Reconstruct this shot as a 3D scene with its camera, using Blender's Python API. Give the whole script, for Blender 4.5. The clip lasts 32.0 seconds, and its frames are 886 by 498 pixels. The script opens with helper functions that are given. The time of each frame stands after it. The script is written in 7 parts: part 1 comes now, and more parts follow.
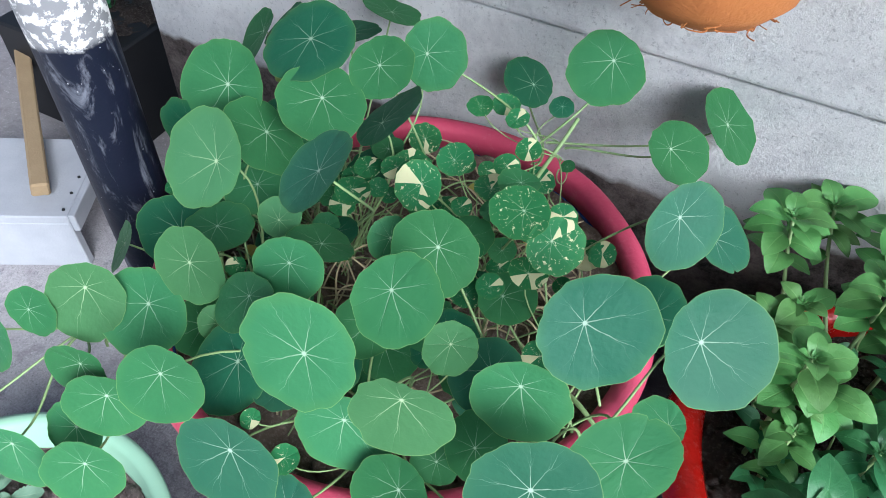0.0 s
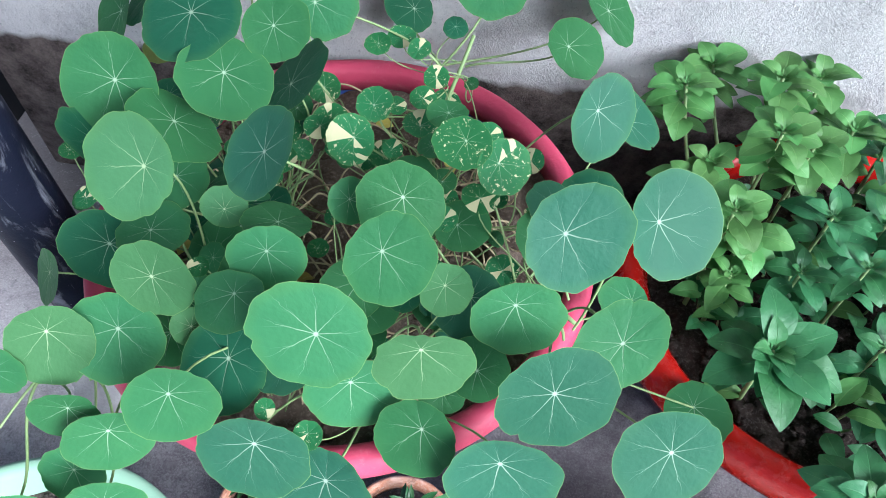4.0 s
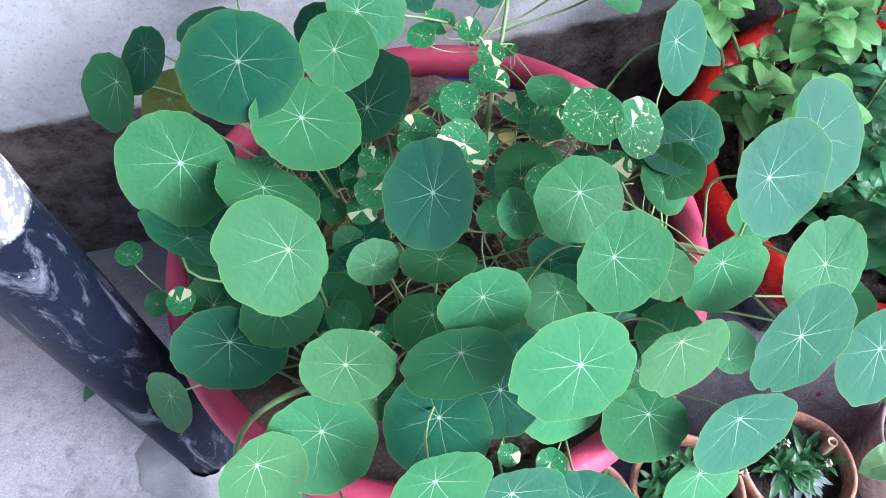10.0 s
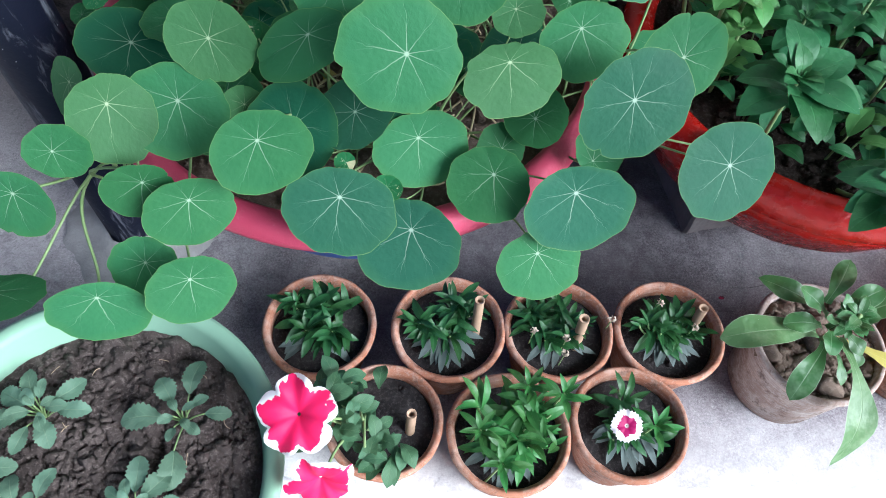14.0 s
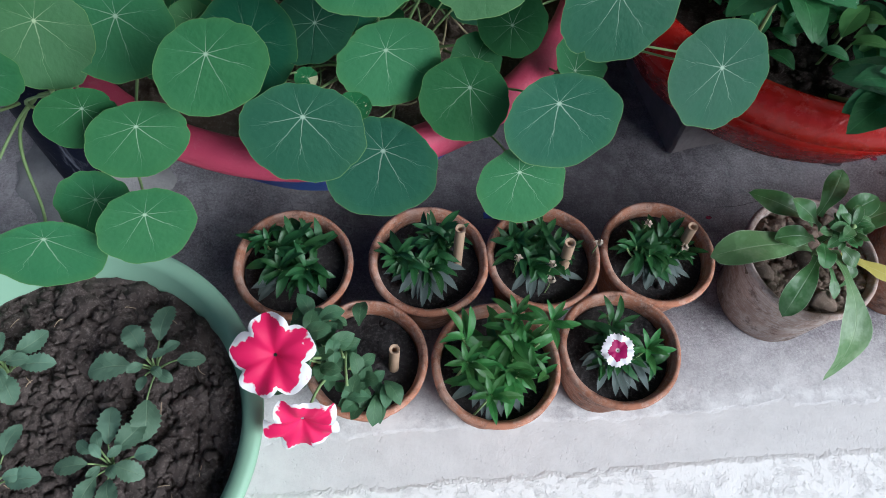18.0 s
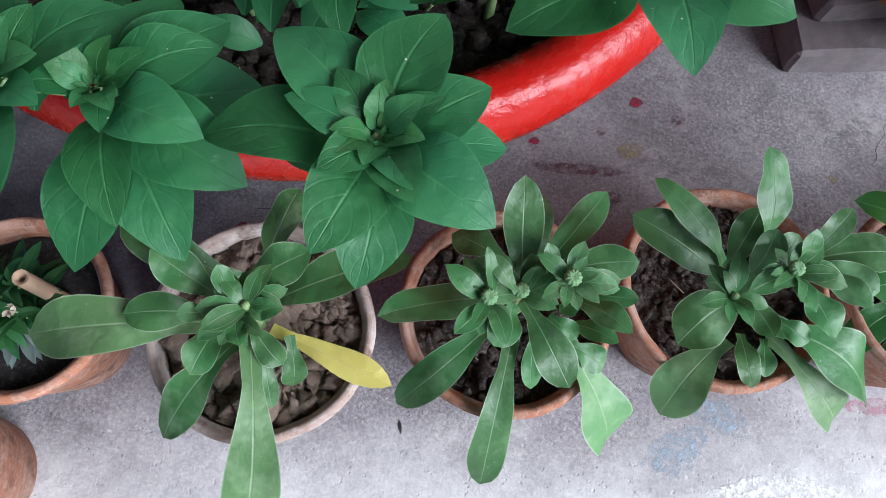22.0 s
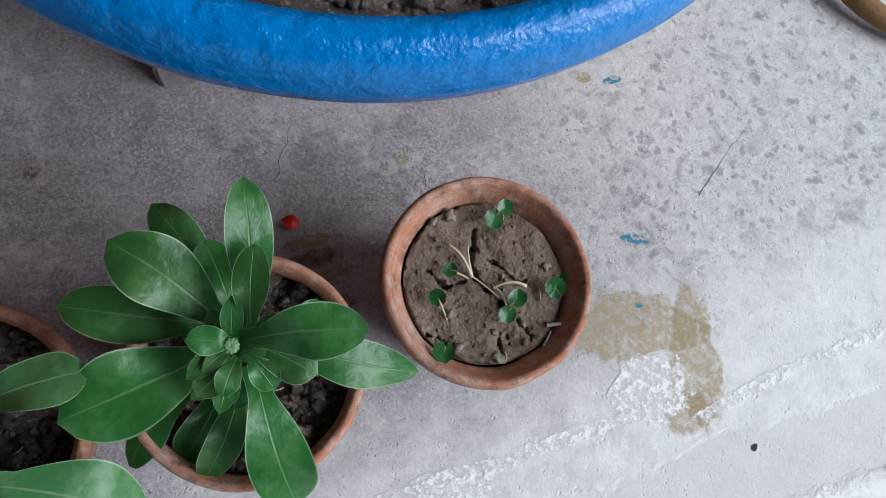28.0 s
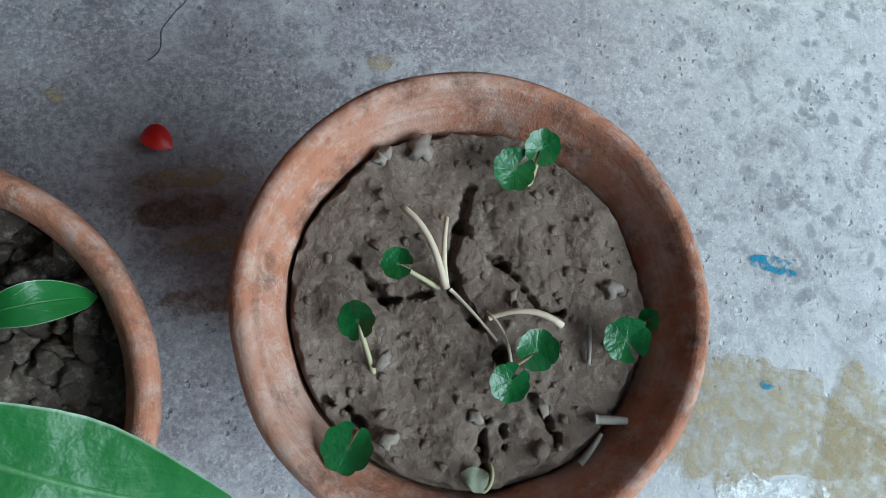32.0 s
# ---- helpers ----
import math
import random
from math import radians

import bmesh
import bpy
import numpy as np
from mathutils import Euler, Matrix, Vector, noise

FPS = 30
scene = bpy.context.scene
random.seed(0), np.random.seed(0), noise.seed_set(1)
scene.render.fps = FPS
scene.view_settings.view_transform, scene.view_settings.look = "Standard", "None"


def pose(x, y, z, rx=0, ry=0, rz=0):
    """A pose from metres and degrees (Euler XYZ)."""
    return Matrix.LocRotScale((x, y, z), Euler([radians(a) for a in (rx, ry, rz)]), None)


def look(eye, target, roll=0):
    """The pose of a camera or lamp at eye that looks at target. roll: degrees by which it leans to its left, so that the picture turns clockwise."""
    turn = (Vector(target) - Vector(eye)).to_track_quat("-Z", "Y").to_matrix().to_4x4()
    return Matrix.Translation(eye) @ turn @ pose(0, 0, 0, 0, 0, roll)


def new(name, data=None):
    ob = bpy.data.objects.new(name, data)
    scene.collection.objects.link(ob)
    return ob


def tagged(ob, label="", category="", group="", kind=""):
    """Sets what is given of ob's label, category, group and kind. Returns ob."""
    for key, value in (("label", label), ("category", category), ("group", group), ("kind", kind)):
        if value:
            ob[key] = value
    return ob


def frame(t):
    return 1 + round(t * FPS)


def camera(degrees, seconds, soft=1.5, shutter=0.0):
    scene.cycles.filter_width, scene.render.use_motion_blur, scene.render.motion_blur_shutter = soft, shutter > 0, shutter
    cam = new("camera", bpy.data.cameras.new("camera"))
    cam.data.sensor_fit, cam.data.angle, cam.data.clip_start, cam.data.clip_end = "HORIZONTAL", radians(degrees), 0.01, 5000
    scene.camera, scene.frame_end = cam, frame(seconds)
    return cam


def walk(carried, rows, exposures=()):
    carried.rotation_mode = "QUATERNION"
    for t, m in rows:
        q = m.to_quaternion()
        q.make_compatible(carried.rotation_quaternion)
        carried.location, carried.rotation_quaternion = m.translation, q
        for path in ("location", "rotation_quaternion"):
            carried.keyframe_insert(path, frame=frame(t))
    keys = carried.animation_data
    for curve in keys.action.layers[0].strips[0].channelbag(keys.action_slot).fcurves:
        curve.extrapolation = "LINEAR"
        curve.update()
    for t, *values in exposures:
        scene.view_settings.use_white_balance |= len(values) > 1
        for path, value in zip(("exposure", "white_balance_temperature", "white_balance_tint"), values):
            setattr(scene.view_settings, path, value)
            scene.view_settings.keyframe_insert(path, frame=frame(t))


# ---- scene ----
cam = camera(62.3, 32.0, soft=0.9)
PATH = [
    (0, (0.067, 0.063, 0.91), (-0.513, 1.267, -0.577), 2.6),
    (0.5, (0.029, 0.02, 0.921), (-0.403, 1.271, -0.579), 3.8),
    (1, (0.025, -0.01, 0.919), (-0.391, 1.269, -0.562), 3.0),
    (1.5, (0.037, -0.019, 0.916), (-0.36, 1.227, -0.598), 2.2),
    (2, (0.046, -0.016, 0.918), (-0.286, 1.163, -0.663), 3.3),
    (2.5, (0.043, -0.006, 0.921), (-0.266, 1.151, -0.681), 2.4),
    (4.5, (-0.047, 0.052, 0.937), (-0.188, 1.161, -0.721), 1.5),
    (5, (-0.084, 0.055, 0.897), (-0.231, 1.03, -0.843), 1.3),
    (5.5, (-0.104, 0.098, 0.874), (-0.278, 0.979, -0.914), 3.9),
    (6, (-0.118, 0.142, 0.854), (-0.18, 1.03, -0.936), 7.2),
    (6.5, (-0.16, 0.178, 0.839), (-0.067, 0.958, -1.001), 6.3),
    (7, (-0.199, 0.208, 0.848), (-0.02, 0.96, -0.997), 0.3),
    (7.5, (-0.216, 0.226, 0.869), (0.066, 1.029, -0.941), 2.3),
    (8, (-0.235, 0.228, 0.895), (0.037, 1.138, -0.865), 0.8),
    (8.5, (-0.248, 0.223, 0.913), (-0.005, 1.186, -0.823), -0.4),
    (9, (-0.251, 0.204, 0.92), (0.015, 1.173, -0.81), 0.8),
    (9.5, (-0.249, 0.159, 0.93), (-0.014, 1.165, -0.782), -0.3),
    (10, (-0.236, 0.112, 0.93), (-0.073, 1.131, -0.784), -2.5),
    (10.5, (-0.211, 0.072, 0.923), (-0.066, 1.075, -0.801), -1.1),
    (11, (-0.189, 0.04, 0.921), (-0.037, 1.09, -0.774), 1.3),
    (11.5, (-0.181, 0.025, 0.916), (-0.033, 1.083, -0.774), 3.4),
    (12, (-0.17, 0.002, 0.913), (-0.024, 1.045, -0.787), 4.1),
    (12.5, (-0.163, -0.027, 0.909), (-0.036, 1.02, -0.79), 4.0),
    (13, (-0.147, -0.058, 0.892), (-0.025, 0.972, -0.818), 4.6),
    (13.5, (-0.133, -0.075, 0.872), (-0.032, 0.929, -0.855), 5.0),
    (14, (-0.12, -0.089, 0.859), (-0.043, 0.914, -0.869), 5.2),
    (14.5, (-0.116, -0.09, 0.85), (-0.071, 0.879, -0.899), 2.7),
    (15, (-0.12, -0.085, 0.82), (-0.041, 0.782, -0.981), 4.2),
    (15.5, (-0.133, -0.086, 0.809), (-0.048, 0.768, -0.997), 3.9),
    (17.5, (-0.138, -0.083, 0.82), (-0.023, 0.778, -0.982), 4.7),
    (18, (-0.117, -0.084, 0.817), (0.016, 0.782, -0.98), 6.4),
    (18.5, (-0.075, -0.075, 0.821), (0.068, 0.839, -0.953), 7.7),
    (19, (-0.004, -0.047, 0.802), (0.187, 0.79, -1.005), 8.6),
    (19.5, (0.092, 0.009, 0.761), (0.405, 0.752, -1.068), 18.4),
    (20, (0.18, 0.048, 0.737), (0.357, 0.69, -1.149), 9.9),
    (20.5, (0.25, 0.07, 0.711), (0.403, 0.727, -1.172), 11.1),
    (21, (0.343, 0.101, 0.655), (0.465, 0.746, -1.234), 13.2),
    (21.5, (0.401, 0.122, 0.618), (0.502, 0.747, -1.279), 10.7),
    (22, (0.436, 0.139, 0.59), (0.509, 0.746, -1.314), 7.6),
    (22.5, (0.447, 0.149, 0.549), (0.554, 0.741, -1.358), 11.2),
    (23, (0.462, 0.154, 0.527), (0.629, 0.737, -1.379), 16.2),
    (23.5, (0.472, 0.159, 0.528), (0.657, 0.748, -1.374), 17.1),
    (24, (0.5, 0.168, 0.543), (0.744, 0.781, -1.345), 20.2),
    (24.5, (0.53, 0.167, 0.561), (0.782, 0.803, -1.318), 18.2),
    (26.5, (0.611, 0.154, 0.714), (0.94, 0.937, -1.097), 16.3),
    (27, (0.656, 0.163, 0.696), (1.086, 0.812, -1.147), 25.2),
    (27.5, (0.736, 0.201, 0.651), (1.265, 0.679, -1.218), 39.5),
    (28, (0.832, 0.223, 0.569), (1.276, 0.588, -1.346), 37.4),
    (28.5, (0.882, 0.228, 0.455), (1.242, 0.579, -1.481), 39.2),
    (29, (0.904, 0.242, 0.336), (1.25, 0.613, -1.598), 38.7),
    (29.5, (0.905, 0.251, 0.291), (1.265, 0.623, -1.641), 40.7),
    (30, (0.916, 0.256, 0.286), (1.277, 0.611, -1.648), 41.2),
    (30.5, (0.917, 0.257, 0.295), (1.268, 0.621, -1.64), 39.8),
    (31, (0.923, 0.259, 0.306), (1.259, 0.64, -1.629), 37.0),
    (31.5, (0.924, 0.259, 0.317), (1.258, 0.656, -1.615), 35.8),
    (32, (0.921, 0.257, 0.318), (1.224, 0.652, -1.619), 33.5),
]
EXPOSURES = [(0, 1.48, 5550, 9), (1, 1.53, 5650, 9), (2, 1.62, 5600, 9), (5, 1.78, 5500, 12), (6, 1.68, 5500, 11), (7, 1.87, 5100, 16), (9, 2.12, 5150, 17), (11, 2.0, 5400, 16), (12, 1.99, 5250, 14), (14, 1.27, 5450, 9), (15, 0.93, 5500, 8), (18, 0.38, 5550, 8), (21, 0.6, 5550, 9), (24, 0.8, 5450, 11), (27, 0.66, 5550, 3), (28, 0.03, 5600, 6), (28.5, 0.05, 5850, 6), (29.2, -0.1, 5700, 5), (30, 0.35, 5150, -5), (31, 0.3, 5050, -7), (32, 0.15, 4950, -8)]
walk(cam, [(t, look(eye, target, roll)) for t, eye, target, roll in PATH], EXPOSURES)

# ---- light ----
world = bpy.data.worlds.new("sky")
scene.world = world
world.use_nodes = True
wn, wl = world.node_tree.nodes, world.node_tree.links
wn.clear()
sky = wn.new("ShaderNodeTexSky")
sky.sky_type, sky.sun_disc = "NISHITA", False
sky.sun_elevation, sky.sun_rotation = radians(38), radians(121)
sky.air_density, sky.dust_density, sky.ozone_density = 1.0, 3.0, 1.0
bg = wn.new("ShaderNodeBackground")
bg.inputs["Strength"].default_value = 0.05
wo = wn.new("ShaderNodeOutputWorld")
wl.new(sky.outputs["Color"], bg.inputs["Color"])
wl.new(bg.outputs["Background"], wo.inputs["Surface"])
sun = new("sun", bpy.data.lights.new("sun", "SUN"))
sun.data.energy, sun.data.angle, sun.data.color = 5.0, radians(45), (1.0, 0.97, 0.93)
sun.matrix_world = look((1.68, -1.0, 1.53), (0, 0, 0))


# ---- materials ----
def material(name, rough=0.7, metal=0.0, spec=0.4):
    """A principled material with its node helpers."""
    m = bpy.data.materials.new(name)
    m.use_nodes = True
    nt = m.node_tree
    p = nt.nodes["Principled BSDF"]
    p.inputs["Roughness"].default_value = rough
    p.inputs["Metallic"].default_value = metal
    p.inputs["Specular IOR Level"].default_value = spec
    return m, nt, p


def coords(nt, kind="Object"):
    return nt.nodes.new("ShaderNodeTexCoord").outputs[kind]


def noise_node(nt, vec, scale, detail=4, rough=0.55, warp=0.0):
    n = nt.nodes.new("ShaderNodeTexNoise")
    n.inputs["Scale"].default_value, n.inputs["Detail"].default_value = scale, detail
    n.inputs["Roughness"].default_value, n.inputs["Distortion"].default_value = rough, warp
    nt.links.new(vec, n.inputs["Vector"])
    return n.outputs["Fac"]


def voronoi_node(nt, vec, scale, feature="F1", rand=1.0):
    n = nt.nodes.new("ShaderNodeTexVoronoi")
    n.feature = feature
    n.inputs["Scale"].default_value, n.inputs["Randomness"].default_value = scale, rand
    nt.links.new(vec, n.inputs["Vector"])
    return n.outputs["Distance"]


def ramp(nt, fac, stops, mode="LINEAR"):
    n = nt.nodes.new("ShaderNodeValToRGB")
    n.color_ramp.interpolation = mode
    el = n.color_ramp.elements
    while len(el) < len(stops):
        el.new(0.5)
    for e, (pos, c) in zip(el, stops):
        e.position = pos
        e.color = (*c, 1) if len(c) == 3 else (c[0], c[0], c[0], 1)
    nt.links.new(fac, n.inputs["Fac"])
    return n.outputs["Color"]


def mix(nt, fac, a, b, mode="MIX"):
    n = nt.nodes.new("ShaderNodeMix")
    n.data_type, n.blend_type = "RGBA", mode
    for sock, v in ((n.inputs[0], fac), (n.inputs[6], a), (n.inputs[7], b)):
        if hasattr(v, "links") or isinstance(v, bpy.types.NodeSocket):
            nt.links.new(v, sock)
        elif isinstance(v, (tuple, list)):
            sock.default_value = (*v, 1)
        else:
            sock.default_value = v
    return n.outputs[2]


def calc(nt, op, a, b=0.0, c=0.0, clamp=False):
    n = nt.nodes.new("ShaderNodeMath")
    n.operation, n.use_clamp = op, clamp
    for k, v in enumerate((a, b, c)):
        if isinstance(v, bpy.types.NodeSocket):
            nt.links.new(v, n.inputs[k])
        else:
            n.inputs[k].default_value = v
    return n.outputs[0]


def bump(nt, p, height, strength=0.3, dist=0.002):
    n = nt.nodes.new("ShaderNodeBump")
    n.inputs["Strength"].default_value, n.inputs["Distance"].default_value = strength, dist
    nt.links.new(height, n.inputs["Height"])
    nt.links.new(n.outputs["Normal"], p.inputs["Normal"])


def random_of(nt):
    return nt.nodes.new("ShaderNodeObjectInfo").outputs["Random"]


def paint(nt, p, col):
    nt.links.new(col, p.inputs["Base Color"])


def soften(nt, p, col, share):
    """Lets part of the light through a leaf or petal."""
    out = nt.nodes["Material Output"]
    tr, mx = nt.nodes.new("ShaderNodeBsdfTranslucent"), nt.nodes.new("ShaderNodeMixShader")
    nt.links.new(col, tr.inputs["Color"])
    mx.inputs[0].default_value = share
    nt.links.new(p.outputs[0], mx.inputs[1])
    nt.links.new(tr.outputs[0], mx.inputs[2])
    nt.links.new(mx.outputs[0], out.inputs["Surface"])


def round_leaf_material(name, dark, pale, vein, blotch=0.0, gloss=0.13):
    """Shield-shaped leaf: u counts the veins, v runs from the stalk to the edge."""
    m, nt, p = material(name, 0.52, 0, gloss)
    uv = nt.nodes.new("ShaderNodeUVMap")
    sep = nt.nodes.new("ShaderNodeSeparateXYZ")
    nt.links.new(uv.outputs[0], sep.inputs[0])
    u, v = sep.outputs[0], sep.outputs[1]
    oc = coords(nt)
    wob = calc(nt, "MULTIPLY", calc(nt, "SUBTRACT", noise_node(nt, oc, 55, 4), 0.5), 0.42)
    du = calc(nt, "PINGPONG", calc(nt, "ADD", u, wob), 0.5)
    d1 = calc(nt, "MULTIPLY", calc(nt, "MULTIPLY", du, 0.7), v)
    long_ = calc(nt, "MULTIPLY_ADD", noise_node(nt, oc, 35, 0), 0.8, 0.66)
    w1 = calc(nt, "MULTIPLY", calc(nt, "SUBTRACT", 1.0, calc(nt, "DIVIDE", v, long_)), 0.0125)
    k1 = calc(nt, "MULTIPLY", calc(nt, "SUBTRACT", w1, d1), 75, clamp=True)
    off = calc(nt, "MULTIPLY", calc(nt, "SUBTRACT", v, 0.42), 0.55)
    d2 = calc(nt, "MULTIPLY", calc(nt, "MULTIPLY", calc(nt, "ABSOLUTE", calc(nt, "SUBTRACT", du, off)), 0.7), v)
    w2 = calc(nt, "MULTIPLY", calc(nt, "SUBTRACT", calc(nt, "GREATER_THAN", v, 0.42), v), 0.013)
    k2 = calc(nt, "MULTIPLY", calc(nt, "SUBTRACT", w2, d2), 60, clamp=True)
    hub = calc(nt, "MULTIPLY", calc(nt, "SUBTRACT", 0.055, v), 40, clamp=True)
    veins = calc(nt, "MAXIMUM", calc(nt, "MAXIMUM", k1, calc(nt, "MULTIPLY", k2, 0.4)), hub)
    body = mix(nt, noise_node(nt, oc, 30, 5), dark, pale)
    body = mix(nt, calc(nt, "MULTIPLY", noise_node(nt, oc, 400, 3), 0.25), body, pale)
    hue = nt.nodes.new("ShaderNodeHueSaturation")
    rnd = random_of(nt)
    nt.links.new(calc(nt, "MULTIPLY_ADD", rnd, 0.014, 0.493), hue.inputs["Hue"])
    nt.links.new(calc(nt, "MULTIPLY_ADD", rnd, 0.3, 0.85), hue.inputs["Value"])
    nt.links.new(body, hue.inputs["Color"])
    body = hue.outputs[0]
    if blotch:
        big = noise_node(nt, oc, 38, 2, 0.5, 1.0)
        spot = ramp(nt, noise_node(nt, oc, 170, 4, 0.7, 1.5), [(0.57, (0,)), (0.6, (1,))])
        pick = ramp(nt, noise_node(nt, oc, 210, 3), [(0.5, (0,)), (0.56, (1,))])
        sect = nt.nodes.new("ShaderNodeTexWhiteNoise")
        sect.noise_dimensions = "1D"
        nt.links.new(calc(nt, "MULTIPLY_ADD", rnd, 37.0, calc(nt, "FLOOR", calc(nt, "ADD", u, calc(nt, "MULTIPLY", wob, 0.5)))), sect.inputs["W"])
        area = calc(nt, "MULTIPLY", calc(nt, "GREATER_THAN", sect.outputs["Value"], 0.9), calc(nt, "GREATER_THAN", big, 0.42))
        cream = calc(nt, "MAXIMUM", calc(nt, "MULTIPLY", spot, pick), calc(nt, "MULTIPLY", area, 1.0))
        body = mix(nt, calc(nt, "MULTIPLY", cream, blotch), body, (0.62, 0.6, 0.36))
    body = mix(nt, calc(nt, "MULTIPLY", veins, 0.74), body, vein)
    margin = calc(nt, "MULTIPLY", calc(nt, "SUBTRACT", calc(nt, "MULTIPLY_ADD", noise_node(nt, oc, 25, 2), 0.3, v), 0.95), 2.2, clamp=True)
    body = mix(nt, calc(nt, "MULTIPLY", margin, calc(nt, "MULTIPLY_ADD", rnd, 0.4, 0.08)), body, (0.11, 0.25, 0.06))
    edge = calc(nt, "MULTIPLY", calc(nt, "SUBTRACT", v, 0.984), 70, clamp=True)
    body = mix(nt, calc(nt, "MULTIPLY", edge, 0.5), body, (0.24, 0.38, 0.12))
    paint(nt, p, body)
    pillow = calc(nt, "MULTIPLY", calc(nt, "SQRT", du), v)
    bump(nt, p, calc(nt, "ADD", calc(nt, "MULTIPLY_ADD", pillow, 1.2, calc(nt, "MULTIPLY", veins, -0.7)), calc(nt, "MULTIPLY_ADD", noise_node(nt, oc, 60, 3), 2.0, noise_node(nt, oc, 250, 3))), 0.4, 0.0011)
    soften(nt, p, body, 0.22)
    return m


def blade_material(name, dark, pale, rib, rough=0.5, lateral=0.35, fleck=0.0, margin=0.0):
    """Long leaf: u runs across it from -1 to 1, v along it."""
    m, nt, p = material(name, rough, 0, 0.42)
    uv = nt.nodes.new("ShaderNodeUVMap")
    sep = nt.nodes.new("ShaderNodeSeparateXYZ")
    nt.links.new(uv.outputs[0], sep.inputs[0])
    u, v = sep.outputs[0], sep.outputs[1]
    oc = coords(nt)
    au = calc(nt, "ABSOLUTE", calc(nt, "SUBTRACT", calc(nt, "MULTIPLY", u, 2.0), 1.0))
    mid = calc(nt, "MULTIPLY", calc(nt, "SUBTRACT", calc(nt, "MULTIPLY_ADD", v, -0.05, 0.085), au), 22, clamp=True)
    side = calc(nt, "PINGPONG", calc(nt, "ADD", calc(nt, "MULTIPLY_ADD", v, 5.0, calc(nt, "MULTIPLY", calc(nt, "POWER", au, 1.2), -1.9)), calc(nt, "MULTIPLY", noise_node(nt, oc, 60, 2), 0.7)), 0.5)
    side = calc(nt, "MULTIPLY", calc(nt, "SUBTRACT", 0.1, side), 10, clamp=True)
    body = mix(nt, noise_node(nt, oc, 45, 5), dark, pale)
    body = mix(nt, calc(nt, "MULTIPLY", noise_node(nt, oc, 500, 2), 0.25), body, pale)
    hue = nt.nodes.new("ShaderNodeHueSaturation")
    rnd = random_of(nt)
    nt.links.new(calc(nt, "MULTIPLY_ADD", rnd, 0.024, 0.488), hue.inputs["Hue"])
    nt.links.new(calc(nt, "MULTIPLY_ADD", rnd, 0.4, 0.8), hue.inputs["Value"])
    nt.links.new(body, hue.inputs["Color"])
    body = hue.outputs[0]
    body = mix(nt, calc(nt, "MULTIPLY", calc(nt, "MULTIPLY", side, calc(nt, "SUBTRACT", 1.0, au)), lateral * 0.3), body, rib)
    body = mix(nt, calc(nt, "MULTIPLY", mid, 0.45), body, rib)
    if fleck:
        dust = ramp(nt, voronoi_node(nt, oc, 150), [(0.0, (1,)), (0.05, (1,)), (0.075, (0,))])
        dust = calc(nt, "MULTIPLY", dust, ramp(nt, noise_node(nt, oc, 70, 2), [(0.54, (0,)), (0.58, (1,))]))
        body = mix(nt, calc(nt, "MULTIPLY", dust, fleck), body, (0.6, 0.6, 0.55))
        pale_patch = ramp(nt, noise_node(nt, oc, 24, 4, 0.7), [(0.5, (0,)), (0.72, (0.45,))])
        body = mix(nt, pale_patch, body, rib)
    rim = calc(nt, "MULTIPLY", calc(nt, "SUBTRACT", au, 0.945), 25, clamp=True)
    body = mix(nt, calc(nt, "MULTIPLY", rim, 0.6 if margin else 0.4), body, (0.4, 0.5, 0.34) if margin else rib)
    paint(nt, p, body)
    hgt = calc(nt, "ADD", calc(nt, "MULTIPLY", calc(nt, "ADD", calc(nt, "MULTIPLY", mid, 0.22), calc(nt, "MULTIPLY", side, lateral * 0.16)), -1.0), calc(nt, "MULTIPLY_ADD", noise_node(nt, oc, 45, 2), 2.4, calc(nt, "MULTIPLY", noise_node(nt, oc, 220, 3), 0.5)))
    bump(nt, p, hgt, 0.6, 0.0017)
    soften(nt, p, body, 0.2)
    return m


def plain_material(name, a, b, scale=40, rough=0.7, height=0.2, spec=0.4, fine=300, translucent=0.0):
    m, nt, p = material(name, rough, 0, spec)
    oc = coords(nt)
    col = mix(nt, noise_node(nt, oc, scale, 5), a, b)
    col = mix(nt, calc(nt, "MULTIPLY", noise_node(nt, oc, fine, 3), 0.3), col, a)
    paint(nt, p, col)
    bump(nt, p, noise_node(nt, oc, fine, 4), height, 0.0015)
    if translucent:
        soften(nt, p, col, translucent)
    return m


